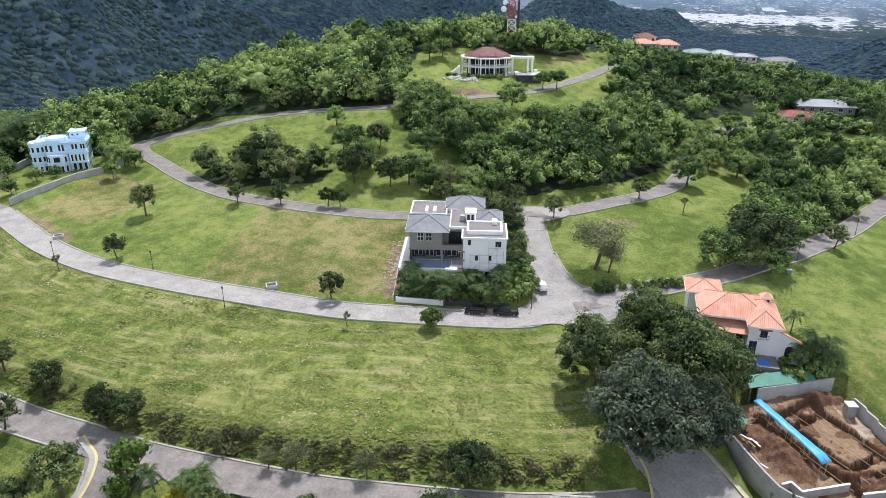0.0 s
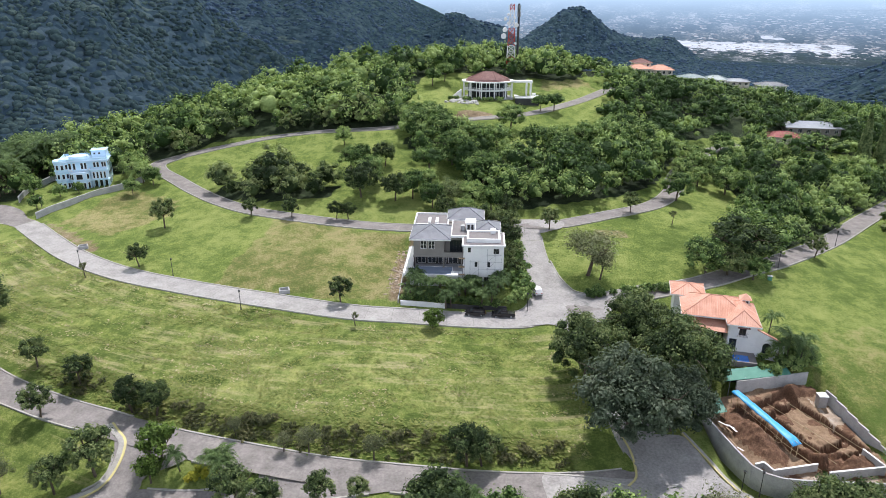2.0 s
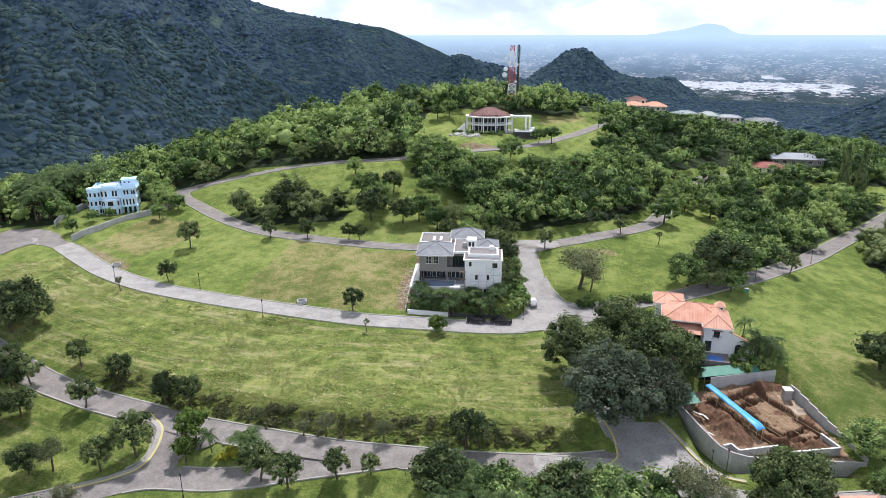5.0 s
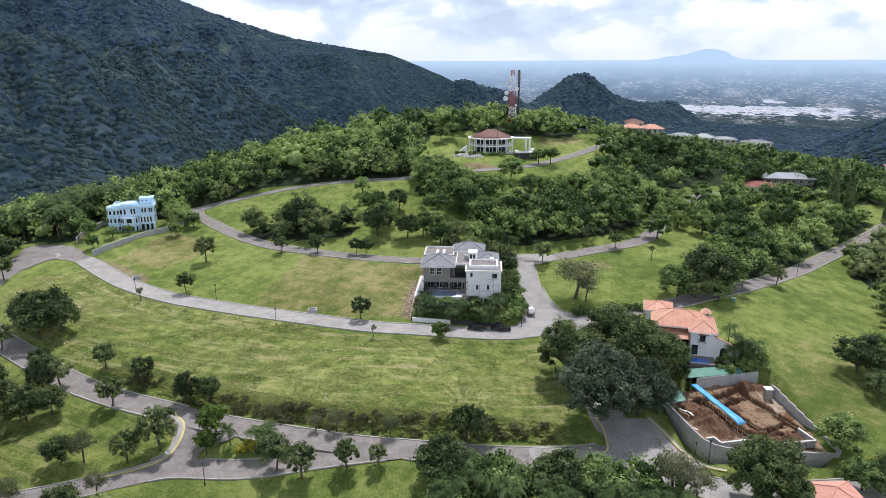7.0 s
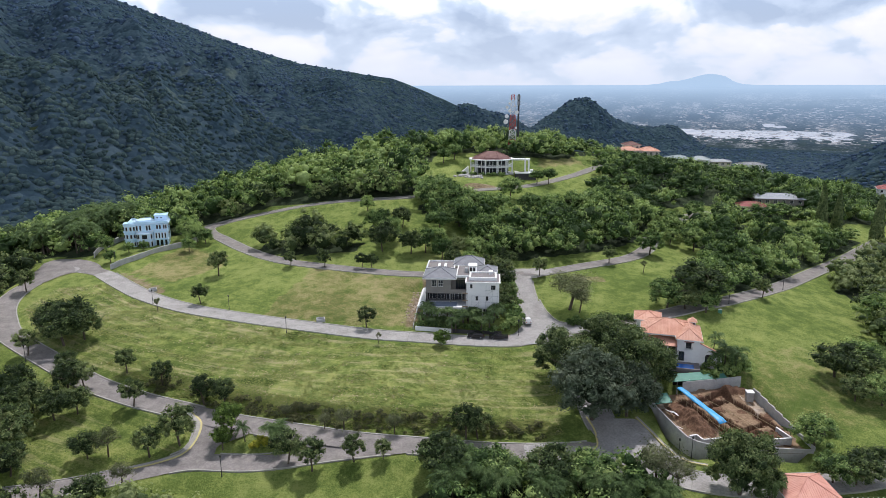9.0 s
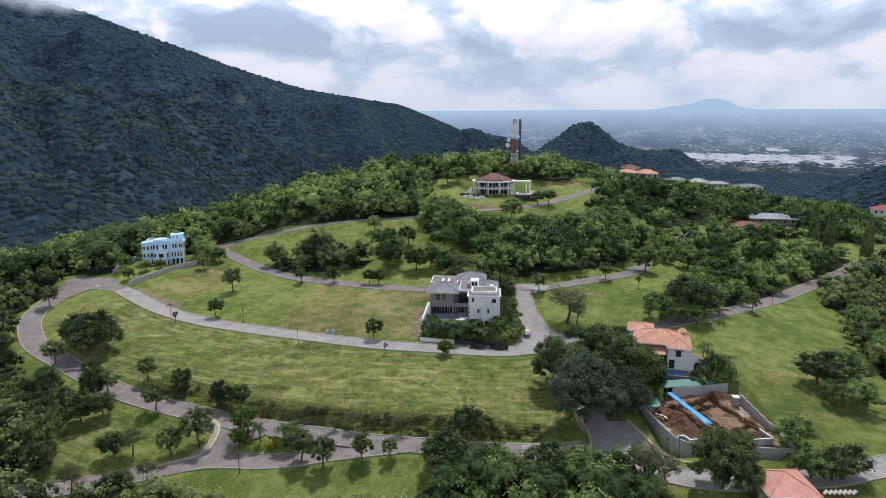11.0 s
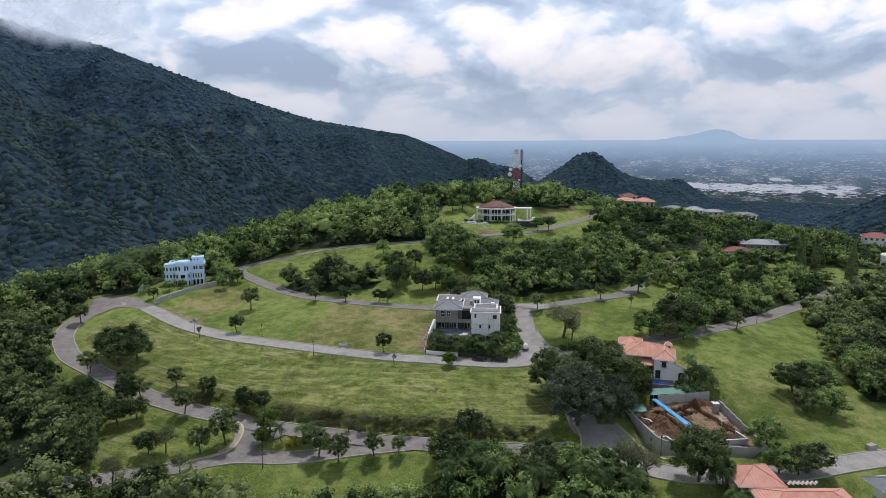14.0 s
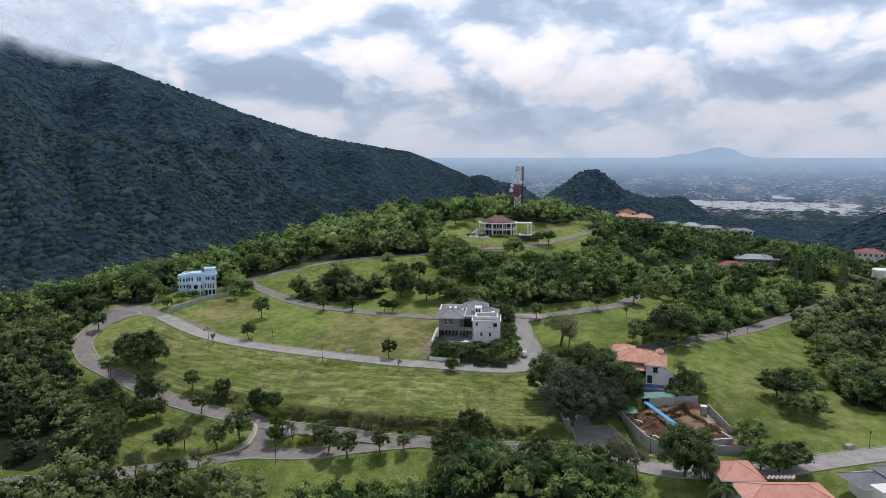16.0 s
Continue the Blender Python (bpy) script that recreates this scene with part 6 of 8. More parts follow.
# ---- house with terracotta roofs ----
def terracotta_house():
    h = local_thing("terracotta_house", "white villa with terracotta tile hip roofs", "house", pose(47, 128, 0.4, 0, 0, -12))
    part("wall", box(-6.4, -2.6, -1, 5.8, 5.8, 5.9), WALL_WHITE, h)
    hip_roof(h, -7.4, -4.9, 6.4, 6.4, 6.0, 2.5, ROOF_ORANGE, "x", 0.34, WALL_WHITE, label="terracotta tile roof")
    # wing that ends in the balcony front
    pierced(h, 1.6, 6.9, -1, 6.2, -7.0, -6.7, "x", [(2.0, 3.4, 0.2, 2.7), (3.6, 4.9, 3.6, 5.6)], WALL_WHITE, 2, METAL_DARK)
    part("wall", box(1.6, -6.7, -1, 1.9, -2.6, 6.2), WALL_WHITE, h)
    pierced(h, -6.7, -2.4, -1, 6.2, 6.6, 6.9, "y", [(-5.4, -4.4, 3.8, 5.2)], WALL_WHITE, 2, METAL_DARK)
    hip_roof(h, 1.1, -7.7, 7.5, 3.4, 6.1, 1.9, ROOF_ORANGE, "y", 0.34, WALL_WHITE, label="terracotta tile roof")
    bal = part("balcony", box(3.3, -7.7, 3.3, 5.2, -7.0, 3.5), WALL_WHITE, h)
    bm = bmesh.new()
    for i in range(8):
        bar((3.35 + i * 0.26, -7.65, 3.5), (3.35 + i * 0.26, -7.65, 4.4), 0.025, 5, bm)
    bar((3.3, -7.65, 4.4), (5.2, -7.65, 4.4), 0.035, 6, bm)
    part("railing", bm, METAL_DARK, bal)
    aw = part("awning", slab([(3.1, -7.9, 5.6), (5.4, -7.9, 5.6), (5.4, -7.0, 6.1), (3.1, -7.0, 6.1)], 0.1), ROOF_BROWN, h, "small brown tiled awning")
    # lower veranda roof on posts
    part("veranda_roof", slab([(-5.4, -7.0, 3.9), (1.5, -7.0, 3.9), (1.5, -2.5, 5.3), (-5.4, -2.5, 5.3)], 0.15), ROOF_ORANGE, h, "low terracotta veranda roof")
    for x in (-5.0, -2.8, -0.6):
        part("post", box(x - 0.13, -6.7, -1, x + 0.13, -6.44, 3.85), WALL_WHITE, h)
    part("veranda_wall", box(-5.2, -6.8, -1, 1.4, -6.6, 1.3), WALL_WHITE, h)
    # dark sheet painting the shade beneath the veranda roof
    part("shade", box(-4.5, -2.75, -0.5, 1.5, -2.6, 3.6), INNER_SHADE, h)
    # small far hip and the square chimney lantern
    part("wall", box(-8.4, 4.2, -1, -2.6, 10.2, 6.2), WALL_WHITE, h)
    hip_roof(h, -9.2, 3.6, -2.0, 10.8, 6.5, 1.5, ROOF_ORANGE, "x", 0.34, WALL_WHITE, label="terracotta tile roof")
    lan = part("lantern", box(4.6, 1.2, 6.4, 6.2, 2.8, 7.9), WALL_WHITE, h, "white chimney lantern")
    # plates coloured as shade; no holes are cut in the lantern
    part("lantern_opening", box(4.8, 1.15, 7.1, 5.25, 1.2, 7.6), INNER_SHADE, lan)
    part("lantern_opening", box(5.5, 1.15, 7.1, 5.95, 1.2, 7.6), INNER_SHADE, lan)
    bm = bmesh.new()
    q = [(4.2, 0.8), (6.6, 0.8), (6.6, 3.2), (4.2, 3.2)]
    top = bm.verts.new((5.4, 2.0, 9.0))
    lo = [bm.verts.new((*k, 7.9)) for k in q]
    for i in range(4):
        bm.faces.new((lo[i], lo[(i + 1) % 4], top))
    bm.faces.new(lo[::-1])
    part("lantern_roof", bm, ROOF_ORANGE, lan)
    # courtyard wall with an arched window
    wl = part("courtyard_wall", slab([(6.9, -7.0, 5.2), (12.2, -7.6, 2.9), (12.2, -7.3, 2.9), (6.9, -6.7, 5.2)], 6.0), WALL_WHITE, h)
    part("tile_coping", slab([(6.8, -7.2, 5.38), (12.3, -7.8, 3.08), (12.3, -7.1, 3.08), (6.8, -6.5, 5.38)], 0.16), ROOF_ORANGE, wl)
    pts = [(math.cos(a) * 0.75, math.sin(a) * 0.75) for a in np.linspace(0, math.pi, 9)]
    bm = bmesh.new()
    v = [bm.verts.new((9.0 + x, -7.30 - x * 0.09, 1.9 + z)) for x, z in pts] + [bm.verts.new((8.25, -7.23, 0.4)), bm.verts.new((9.75, -7.37, 0.4))]
    bm.faces.new(v)
    part("arched_window", bm, GLASS_DARK, wl, "dark arched window")
    part("terrace", box(-4, -11.3, -1.2, 7, -6.2, -0.02), ROOF_FLAT, h, "paved terrace")
    part("pool", box(-0.5, -11.0, -0.3, 5.6, -8.6, 0.06), WATER_BLUE, h, "bright blue narrow pool")
    return h


terracotta_house()


def shed():
    s = thing("lean_to_shed", "green sheet-metal lean-to on posts behind the wall", "shed", 50, 112.5, -2.4)
    part("roof", slab([(43.6, 110.4, -0.6), (57.4, 113.7, -0.6), (57.0, 116.4, 0.1), (43.2, 113.2, 0.1)], 0.07), ROOF_GREEN, s)
    for x in (45, 48, 51, 54, 57):
        part("post", bar((x, 111 + (x - 45) * 0.24, -4.2), (x, 111 + (x - 45) * 0.24, -0.45), 0.06), METAL_GREY, s)
    # sheet painted dark as the shade under the lean-to
    part("dark_back", box(45, 114.6, -3.6, 54.6, 114.8, -0.4), INNER_SHADE, s)


shed()


# ---- pale blue house ----
def blue_house():
    """Facade along local x, facing -y; three storeys of 3.5 m."""
    h = local_thing("blue_house", "pale blue three-storey house with curved bays and balconies", "house", pose(-135.6, 213.0, 5.2, 0, 0, 20) @ Matrix.Diagonal((0.92, 0.92, 0.86, 1)))
    tops = (3.5, 7.0, 10.5)

    def bay(pts, z1, material, name="bay"):
        b = part(name, prism(pts, -1.2, z1), material, h)
        c = np.mean(pts, 0)
        for z in [q for q in tops if q < z1 + 0.2]:
            part("cornice", prism([(c[0] + (x - c[0]) * 1.09, c[1] + (y - c[1]) * 1.09) for x, y in pts], z - 0.16, z + 0.18), WALL_BLUE_W, b)
        return b

    def pane(owner, x, y, turn, w, lo, hi):
        """A framed window on a wall that faces the way turn says (0: towards -y)."""
        a = radians(turn)
        u, n = Vector((math.cos(a), math.sin(a), 0)), Vector((math.sin(a), -math.cos(a), 0))
        o = Vector((x, y, 0))

        def plate(half, z0, z1, front, back):
            bm = bmesh.new()
            f = [bm.verts.new(o + u * sx * half + n * front + Vector((0, 0, z))) for sx, z in ((-1, z0), (1, z0), (1, z1), (-1, z1))]
            g = [bm.verts.new(v.co - n * (front - back)) for v in f]
            bm.faces.new(f)
            for i in range(4):
                bm.faces.new((f[i], g[i], g[(i + 1) % 4], f[(i + 1) % 4]))
            return bm

        fr = part("window", plate(w / 2 + 0.12, lo - 0.12, hi + 0.12, 0.06, -0.1), PAINT_WHITE, owner)
        part("pane", plate(w / 2, lo, hi, 0.085, 0.0), GLASS_DARK, fr, "dark reflecting glass")

    part("wall", box(-7.6, 1.0, -1.2, 7.8, 10.5, 10.5), WALL_BLUE, h)
    left = bay(ngon(-7.4, 2.4, 2.7, 2.7, 16), 11.2, WALL_BLUE)
    for lo in (0.6, 4.2, 7.8):
        for k in (-60, -25, 10, 40):
            a = radians(k - 90)
            pane(left, -7.4 + 2.66 * math.cos(a), 2.4 + 2.66 * math.sin(a), k, 0.75, lo, lo + 1.7)
    # faceted centre bay of two storeys with a terrace over it
    pts = [(-5.2, 1.2), (-4.9, -0.6), (-3.4, -2.0), (0.6, -2.4), (1.9, -1.0), (2.0, 1.2)]
    mid = bay(pts, 6.7, WALL_BLUE_W)
    for lo, hi in ((0.4, 2.6), (4.1, 6.0)):
        for (ax, ay), (bx, by), n in ((pts[1], pts[2], 2), (pts[2], pts[3], 3 if lo < 1 else 1), (pts[3], pts[4], 1)):
            t = math.degrees(math.atan2(by - ay, bx - ax))
            for k in range(n):
                f = (k + 0.5) / n
                pane(mid, ax + (bx - ax) * f, ay + (by - ay) * f, t, 2.0 if n == 1 and lo > 1 and ax < -3 else 0.7, lo, hi)
    for i in range(len(pts) - 1):
        a, b = Vector((*pts[i], 0)), Vector((*pts[i + 1], 0))
        for k in range(5):
            q = a.lerp(b, k / 5)
            part("baluster", bar((q.x, q.y, 7.1), (q.x, q.y, 7.9), 0.07, 5), PAINT_WHITE, h)
        part("handrail", bar((a.x, a.y, 7.95), (b.x, b.y, 7.95), 0.11, 6), WALL_BLUE_W, h)
    # columned wing with tall slit windows over an arcade
    wing = part("wing", box(2.3, -0.9, 3.3, 7.8, 1.0, 6.9), WALL_BLUE_W, h)
    part("cornice", box(2.0, -1.3, 6.9, 8.1, 1.0, 7.25), WALL_BLUE, wing)
    part("cornice", box(2.0, -1.2, 3.1, 8.1, 1.0, 3.45), WALL_BLUE, wing)
    for x in (3.2, 4.4, 5.6, 6.8):
        pane(wing, x, -0.9, 0, 0.55, 3.9, 6.3)
    for x in (2.5, 4.2, 5.9, 7.6):
        part("column", bar((x, -0.7, -1.0), (x, -0.7, 3.15), 0.2, 10), WALL_BLUE_W, h)
    for x in (3.3, 5.0, 6.8):
        pane(h, x, 1.0, 0, 1.0, 0.2, 2.6)
    parapet(h, 2.2, -1.1, 7.9, 1.0, 7.25, 7.75, 0.18, WALL_BLUE_W)
    # top storey
    for x, w in ((-4.6, 0.7), (-3.2, 0.7), (-0.6, 0.7), (0.5, 0.7), (3.6, 0.7), (4.7, 0.7), (6.3, 0.6), (7.1, 0.6)):
        pane(h, x, 1.0, 0, w, 7.4 if x < 3 else 7.9, 9.7)
    for y in (3.0, 5.6, 8.2):
        for lo in (0.8, 4.3, 7.9):
            pane(h, 7.8, y, 90, 0.9, lo, lo + 1.6)
    part("cornice", prism([(-8.6, 0.2), (-3.0, 0.5), (2.0, 0.0), (8.4, 0.2), (8.6, 11.0), (-8.6, 11.0)], 10.4, 10.85), WALL_BLUE_W, h)
    parapet(h, -7.9, 0.6, 8.1, 10.6, 10.85, 11.6, 0.22, WALL_BLUE)
    part("terrace_wall", prism(ngon(-2.0, 5.0, 3.4, 2.8, 18), 10.85, 11.9), WALL_BLUE_W, h)
    pent = part("penthouse", box(2.4, 5.2, 10.85, 7.4, 10.2, 13.3), WALL_BLUE_W, h)
    for x in (3.2, 4.8):
        # opening drawn as a shade-coloured plate
        part("opening", box(x, 5.1, 12.0, x + 0.6, 5.22, 12.6), INNER_SHADE, pent)
    part("coping", box(2.1, 4.9, 13.3, 7.7, 10.5, 13.55), WALL_BLUE, pent)
    for x in (-6.0, 1.2):
        part("mast", bar((x, 3.0, 10.8), (x, 3.0, 14.2), 0.06), METAL_GREY, h)


blue_house()
boundary_wall("estate_wall", [(-137.2, 186.5), (-135, 189.5), (-131.5, 196), (-126.5, 204.5), (-121, 212.5), (-117.5, 217.5)], 1.9, 0.3, WALL_GREY, "long grey boundary wall climbing the lawn edge", coping=WALL_GREY)
boundary_wall("estate_wall", [(-150.5, 199), (-153, 208), (-151, 219), (-147, 226)], 1.9, 0.3, WALL_GREY, "grey boundary wall behind the blue house", coping=WALL_GREY)


# ---- hilltop pavilion ----
def pavilion():
    h = thing("pavilion", "white two-storey hilltop pavilion with a brown-red roof", "house", 0, 294, 24.6)
    cx, cy, n = 0.0, 295.0, 12
    ring = ngon(cx, cy, 10.6, 7.8, n, math.pi / n)
    inner = ngon(cx, cy, 8.6, 6.0, n, math.pi / n)
    part("plinth", prism(ngon(cx, cy, 11.4, 8.5, n, math.pi / n), 22.5, 24.9), WALL_GREY, h, "grey stone plinth")
    part("glazing", prism(inner, 24.9, 31.6), GLASS_DARK, h, "dark glass walls behind the columns")
    part("floor_slab", prism(ring, 28.0, 28.45), WALL_WHITE, h)
    part("eave", prism(ngon(cx, cy, 11.3, 8.4, n, math.pi / n), 31.5, 31.95), WALL_WHITE, h)
    part("lower_roof", prism(ngon(cx, cy, 10.3, 7.6, 8, math.pi / 8), 31.95, 32.7, taper=0.86), ROOF_BROWN, h, "shallow brown-red tiled skirt roof")
    bm = bmesh.new()
    low = [bm.verts.new((x, y, 32.6)) for x, y in ngon(cx, cy, 9.2, 6.9, 8, math.pi / 8)]
    ridge = [bm.verts.new((cx + d, cy, 35.5)) for d in (-2.0, 2.0)]
    for i in range(8):
        a, b = low[i], low[(i + 1) % 8]
        ea, eb = ridge[a.co.x > cx], ridge[b.co.x > cx]
        bm.faces.new((a, b, ea) if ea is eb else (a, b, eb, ea))
    bm.faces.new(low[::-1])
    roof = part("roof", bm, ROOF_BROWN, h, "brown-red tiled roof")
    for x, y in ngon(cx, cy, 9.2, 6.9, 8, math.pi / 8):
        part("ridge_cap", bar((x, y, 32.64), (cx + (2.0 if x > cx else -2.0), cy, 35.54), 0.12, 5), ROOF_BROWN, roof)
    for x, y in ring:
        part("column", box(x - 0.28, y - 0.28, 24.8, x + 0.28, y + 0.28, 31.5), PAINT_WHITE, h)
    for i in range(n):
        a, b = Vector((*ring[i], 0)), Vector((*ring[(i + 1) % n], 0))
        bm = bmesh.new()
        for z in (28.8, 29.1, 29.4):
            bar(a + Vector((0, 0, z)), b + Vector((0, 0, z)), 0.05, 5, bm)
        for k in range(1, 8):
            q = a.lerp(b, k / 8)
            bar(q + Vector((0, 0, 28.4)), q + Vector((0, 0, 29.4)), 0.04, 4, bm)
        part("railing", bm, PAINT_WHITE, h)
        for f in (0.33, 0.66):
            q = Vector((*inner[i], 0)).lerp(Vector((*inner[(i + 1) % n], 0)), f)
            part("mullion", box(q.x - 0.12, q.y - 0.12, 24.9, q.x + 0.12, q.y + 0.12, 31.5), PAINT_WHITE, h)
    st = part("stair", box(-15.2, 291.5, 24.4, -11.2, 294.0, 25.4), PAINT_WHITE, h, "white outdoor stair")
    for i in range(6):
        part("step", box(-14.8 + i * 0.6, 291.6, 25.4, -14.2 + i * 0.6, 293.9, 25.7 + i * 0.5), PAINT_WHITE, st)
    return h


pavilion()


def pergola():
    p = thing("pergola", "white flat-roofed pergola beside a raised pool deck", "pergola", 15, 296, 24.6)
    part("beam", box(10.8, 294.5, 31.0, 19.0, 298.5, 31.6), PAINT_WHITE, p)
    for x, y in ((16.6, 295), (18.4, 295), (16.6, 298), (18.4, 298)):
        part("post", box(x - 0.3, y - 0.3, 24.6, x + 0.3, y + 0.3, 31.0), PAINT_WHITE, p)
    part("deck", box(11.5, 290.5, 24.9, 22, 299, 25.3), WALL_WHITE, p)
    part("retaining_wall", box(11.7, 290.7, 20.0, 21.8, 298.8, 24.9), mat("dark_stone_wall", [(0.035, 0.035, 0.04), (0.07, 0.07, 0.075)], 0.6, 4.0, 0.8, 0.3), p, "dark stone retaining wall")
    part("seat", box(19.2, 295.5, 25.3, 20.6, 297, 26.4), PAINT_WHITE, p)


pergola()


# ---- telecom tower ----
def tower():
    t = thing("telecom_tower", "red and white steel lattice telecom mast", "tower", 11.3, 337, 28)
    z0, z1, b0, b1 = 24.0, 61.6, 2.5, 0.8
    cx, cy = 11.2, 337.0
    cuts = np.linspace(z0, z1, 15)

    def hw(z):
        return b0 + (b1 - b0) * (z - z0) / (z1 - z0)

    for k in range(len(cuts) - 1):
        za, zb = cuts[k], cuts[k + 1]
        col = PAINT_RED if (za < 37 or 43 < (za + zb) / 2 < 51.5 or za > 57.5) else PAINT_WHITE
        bm = bmesh.new()
        for sx, sy in ((-1, -1), (1, -1), (1, 1), (-1, 1)):
            bar((cx + sx * hw(za), cy + sy * hw(za), za), (cx + sx * hw(zb), cy + sy * hw(zb), zb), 0.17, 5, bm)
        for (ax, ay), (bx, by) in (((-1, -1), (1, -1)), ((1, -1), (1, 1)), ((1, 1), (-1, 1)), ((-1, 1), (-1, -1))):
            bar((cx + ax * hw(za), cy + ay * hw(za), za), (cx + bx * hw(zb), cy + by * hw(zb), zb), 0.09, 4, bm)
            bar((cx + bx * hw(za), cy + by * hw(za), za), (cx + ax * hw(zb), cy + ay * hw(zb), zb), 0.09, 4, bm)
            bar((cx + ax * hw(zb), cy + ay * hw(zb), zb), (cx + bx * hw(zb), cy + by * hw(zb), zb), 0.09, 4, bm)
        part("lattice_section", bm, col, t, "red painted lattice" if col is PAINT_RED else "white painted lattice")
    for x, z, r in ((8.0, 55.0, 0.8), (7.9, 50.2, 1.1), (7.4, 47.3, 1.25), (13.4, 52.3, 1.0), (13.0, 44.0, 0.6), (9.3, 57.0, 0.6), (12.3, 55.6, 0.5), (9.6, 53.0, 0.9)):
        part("dish_antenna", bar((x, cy - 1.6, z), (x, cy - 2.5, z), r, 16, r2=r * 0.94), PAINT_WHITE, t, "white drum dish antenna")
        part("bracket", bar((x, cy - 1.6, z), (cx + (0.9 if x > cx else -0.9), cy - 0.8, z), 0.08, 5), METAL_GREY, t)
    for x, y in ((9.6, 336.2), (12.8, 336.2), (11.2, 338.4)):
        part("panel_antenna", box(x - 0.18, y - 0.12, 58.4, x + 0.18, y + 0.12, 61.2), PAINT_WHITE, t)
    part("cabin", box(6.5, 339, 26, 10, 342, 30), WALL_WHITE, t)


tower()


def pole_mast():
    t = thing("monopole_mast", "slim dark steel mast beside the lattice tower", "tower", 14.3, 336.8, 28)
    part("pole", bar((14.3, 336.8, 24), (14.3, 336.8, 61.8), 0.62, 8, r2=0.5), METAL_DARK, t)
    for z in (60.0, 57.2):
        for a in (0.4, 2.5, 4.6):
            part("panel_antenna", bar((14.3 + 0.8 * math.cos(a), 336.8 + 0.8 * math.sin(a), z - 1.2), (14.3 + 0.8 * math.cos(a), 336.8 + 0.8 * math.sin(a), z + 1.2), 0.17, 5), METAL_GREY, t)


pole_mast()


# ---- outlying houses ----
def plain_house(name, label, x, y, w, d, z0, eave, rise, turn, wall, roof, storeys=1, roof_label=""):
    h = local_thing(name, label, "house", pose(x, y, z0, 0, 0, turn))
    hh = eave - z0
    part("wall", box(-w / 2 + 0.25, -d / 2 + 0.25, -4, w / 2 - 0.25, d / 2 - 0.25, hh - 0.1), wall, h)
    for s in range(storeys):
        lo = hh - 3.0 * (storeys - s) + 0.7
        k = max(2, int(w / 3.2))
        ops = [(-w / 2 + w * (i + 0.28) / k, -w / 2 + w * (i + 0.72) / k, lo, lo + 1.6) for i in range(k)]
        pierced(h, -w / 2, w / 2, lo - 0.7, lo + 2.2, -d / 2, -d / 2 + 0.24, "x", ops, wall, 2)
        ops = [(-d / 2 + d * (i + 0.3) / 3, -d / 2 + d * (i + 0.7) / 3, lo, lo + 1.5) for i in range(3)]
        pierced(h, -d / 2 + 0.25, d / 2 - 0.25, lo - 0.7, lo + 2.2, -w / 2, -w / 2 + 0.24, "y", ops, wall, 2)
    hip_roof(h, -w / 2 - 0.8, -d / 2 - 0.8, w / 2 + 0.8, d / 2 + 0.8, hh, rise, roof, None, 0.5, wall, label=roof_label)
    return h


WALL_CREAM = mat("cream_render", [(0.46, 0.42, 0.36), (0.56, 0.52, 0.45)], 0.5, 5.0, 0.8, 0.08)
ROOF_STEEL = mat("pale_steel_roof", [(0.22, 0.245, 0.28), (0.31, 0.335, 0.37)], 0.5, 5.0, 0.45, 0.2)
ROOF_CYAN = mat("pale_green_steel_roof", [(0.19, 0.24, 0.25), (0.26, 0.32, 0.33)], 0.5, 5.0, 0.5, 0.2)
# darker wall material here paints the shade under the deep eaves
plain_house("hillside_house", "long low house with a pale grey roof among trees", 142, 304, 22, 12, gz(142, 304), 12.4, 1.9, -8, WALL_TAN, ROOF_STEEL, 1, "pale grey steel roof")
plain_house("hillside_house", "small house with a red tile roof among trees", 124, 288, 12, 8, gz(124, 288) - 1, 11.0, 1.8, -12, WALL_CREAM, ROOF_RED, 1, "red tile roof")
plain_house("hillside_house", "large house with two orange tile roofs", 88, 408, 13, 10, gz(88, 408), 25.4, 2.2, 8, WALL_CREAM, ROOF_ORANGE, 1, "orange tile roof")
plain_house("hillside_house", "house with an orange tile roof", 101, 410, 13, 10, gz(101, 410), 24.8, 2.4, -5, WALL_CREAM, ROOF_ORANGE, 1, "orange tile roof")
plain_house("hillside_house", "brown-roofed upper storey behind orange roofs", 92, 420, 10, 9, gz(92, 420), 27.8, 2.0, 0, WALL_CREAM, ROOF_BROWN, 2, "brown-red tile roof")
plain_house("hillside_house", "house with a pale grey-green metal roof", 128, 440, 14, 9, gz(128, 440), 17.0, 1.8, 10, WALL_WHITE, ROOF_CYAN, 1, "pale metal roof")
plain_house("hillside_house", "house with a pale grey-green metal roof", 143, 440, 13, 9, gz(143, 440), 16.0, 2.2, -15, WALL_WHITE, ROOF_CYAN, 1, "pale metal roof")
plain_house("hillside_house", "grey two-storey house with broad eaves", 158, 446, 15, 10, gz(158, 446), 14.2, 1.4, -8, WALL_CREAM, ROOF_STEEL, 2, "pale grey roof")
plain_house("hillside_house", "dark grey-roofed house above the valley", 180, 446, 17, 10, gz(180, 446), 12.0, 1.6, -5, WALL_WHITE, ROOF_GREY, 1, "dark grey roof")
plain_house("hillside_house", "house with a red tile roof on the far slope", 252, 402, 16, 11, gz(252, 402), 2.4, 2.6, -20, WALL_WHITE, ROOF_RED, 1, "bright red tile roof")
plain_house("hillside_house", "cluster house with a pinkish roof on the mountain foot", -205, 690, 14, 9, float(far_land(np.array([-205.0]), np.array([690.0]))[0]) + 6, float(far_land(np.array([-205.0]), np.array([690.0]))[0]) + 11, 2.5, 10, WALL_CREAM, ROOF_PINK, 1, "pinkish tile roof")
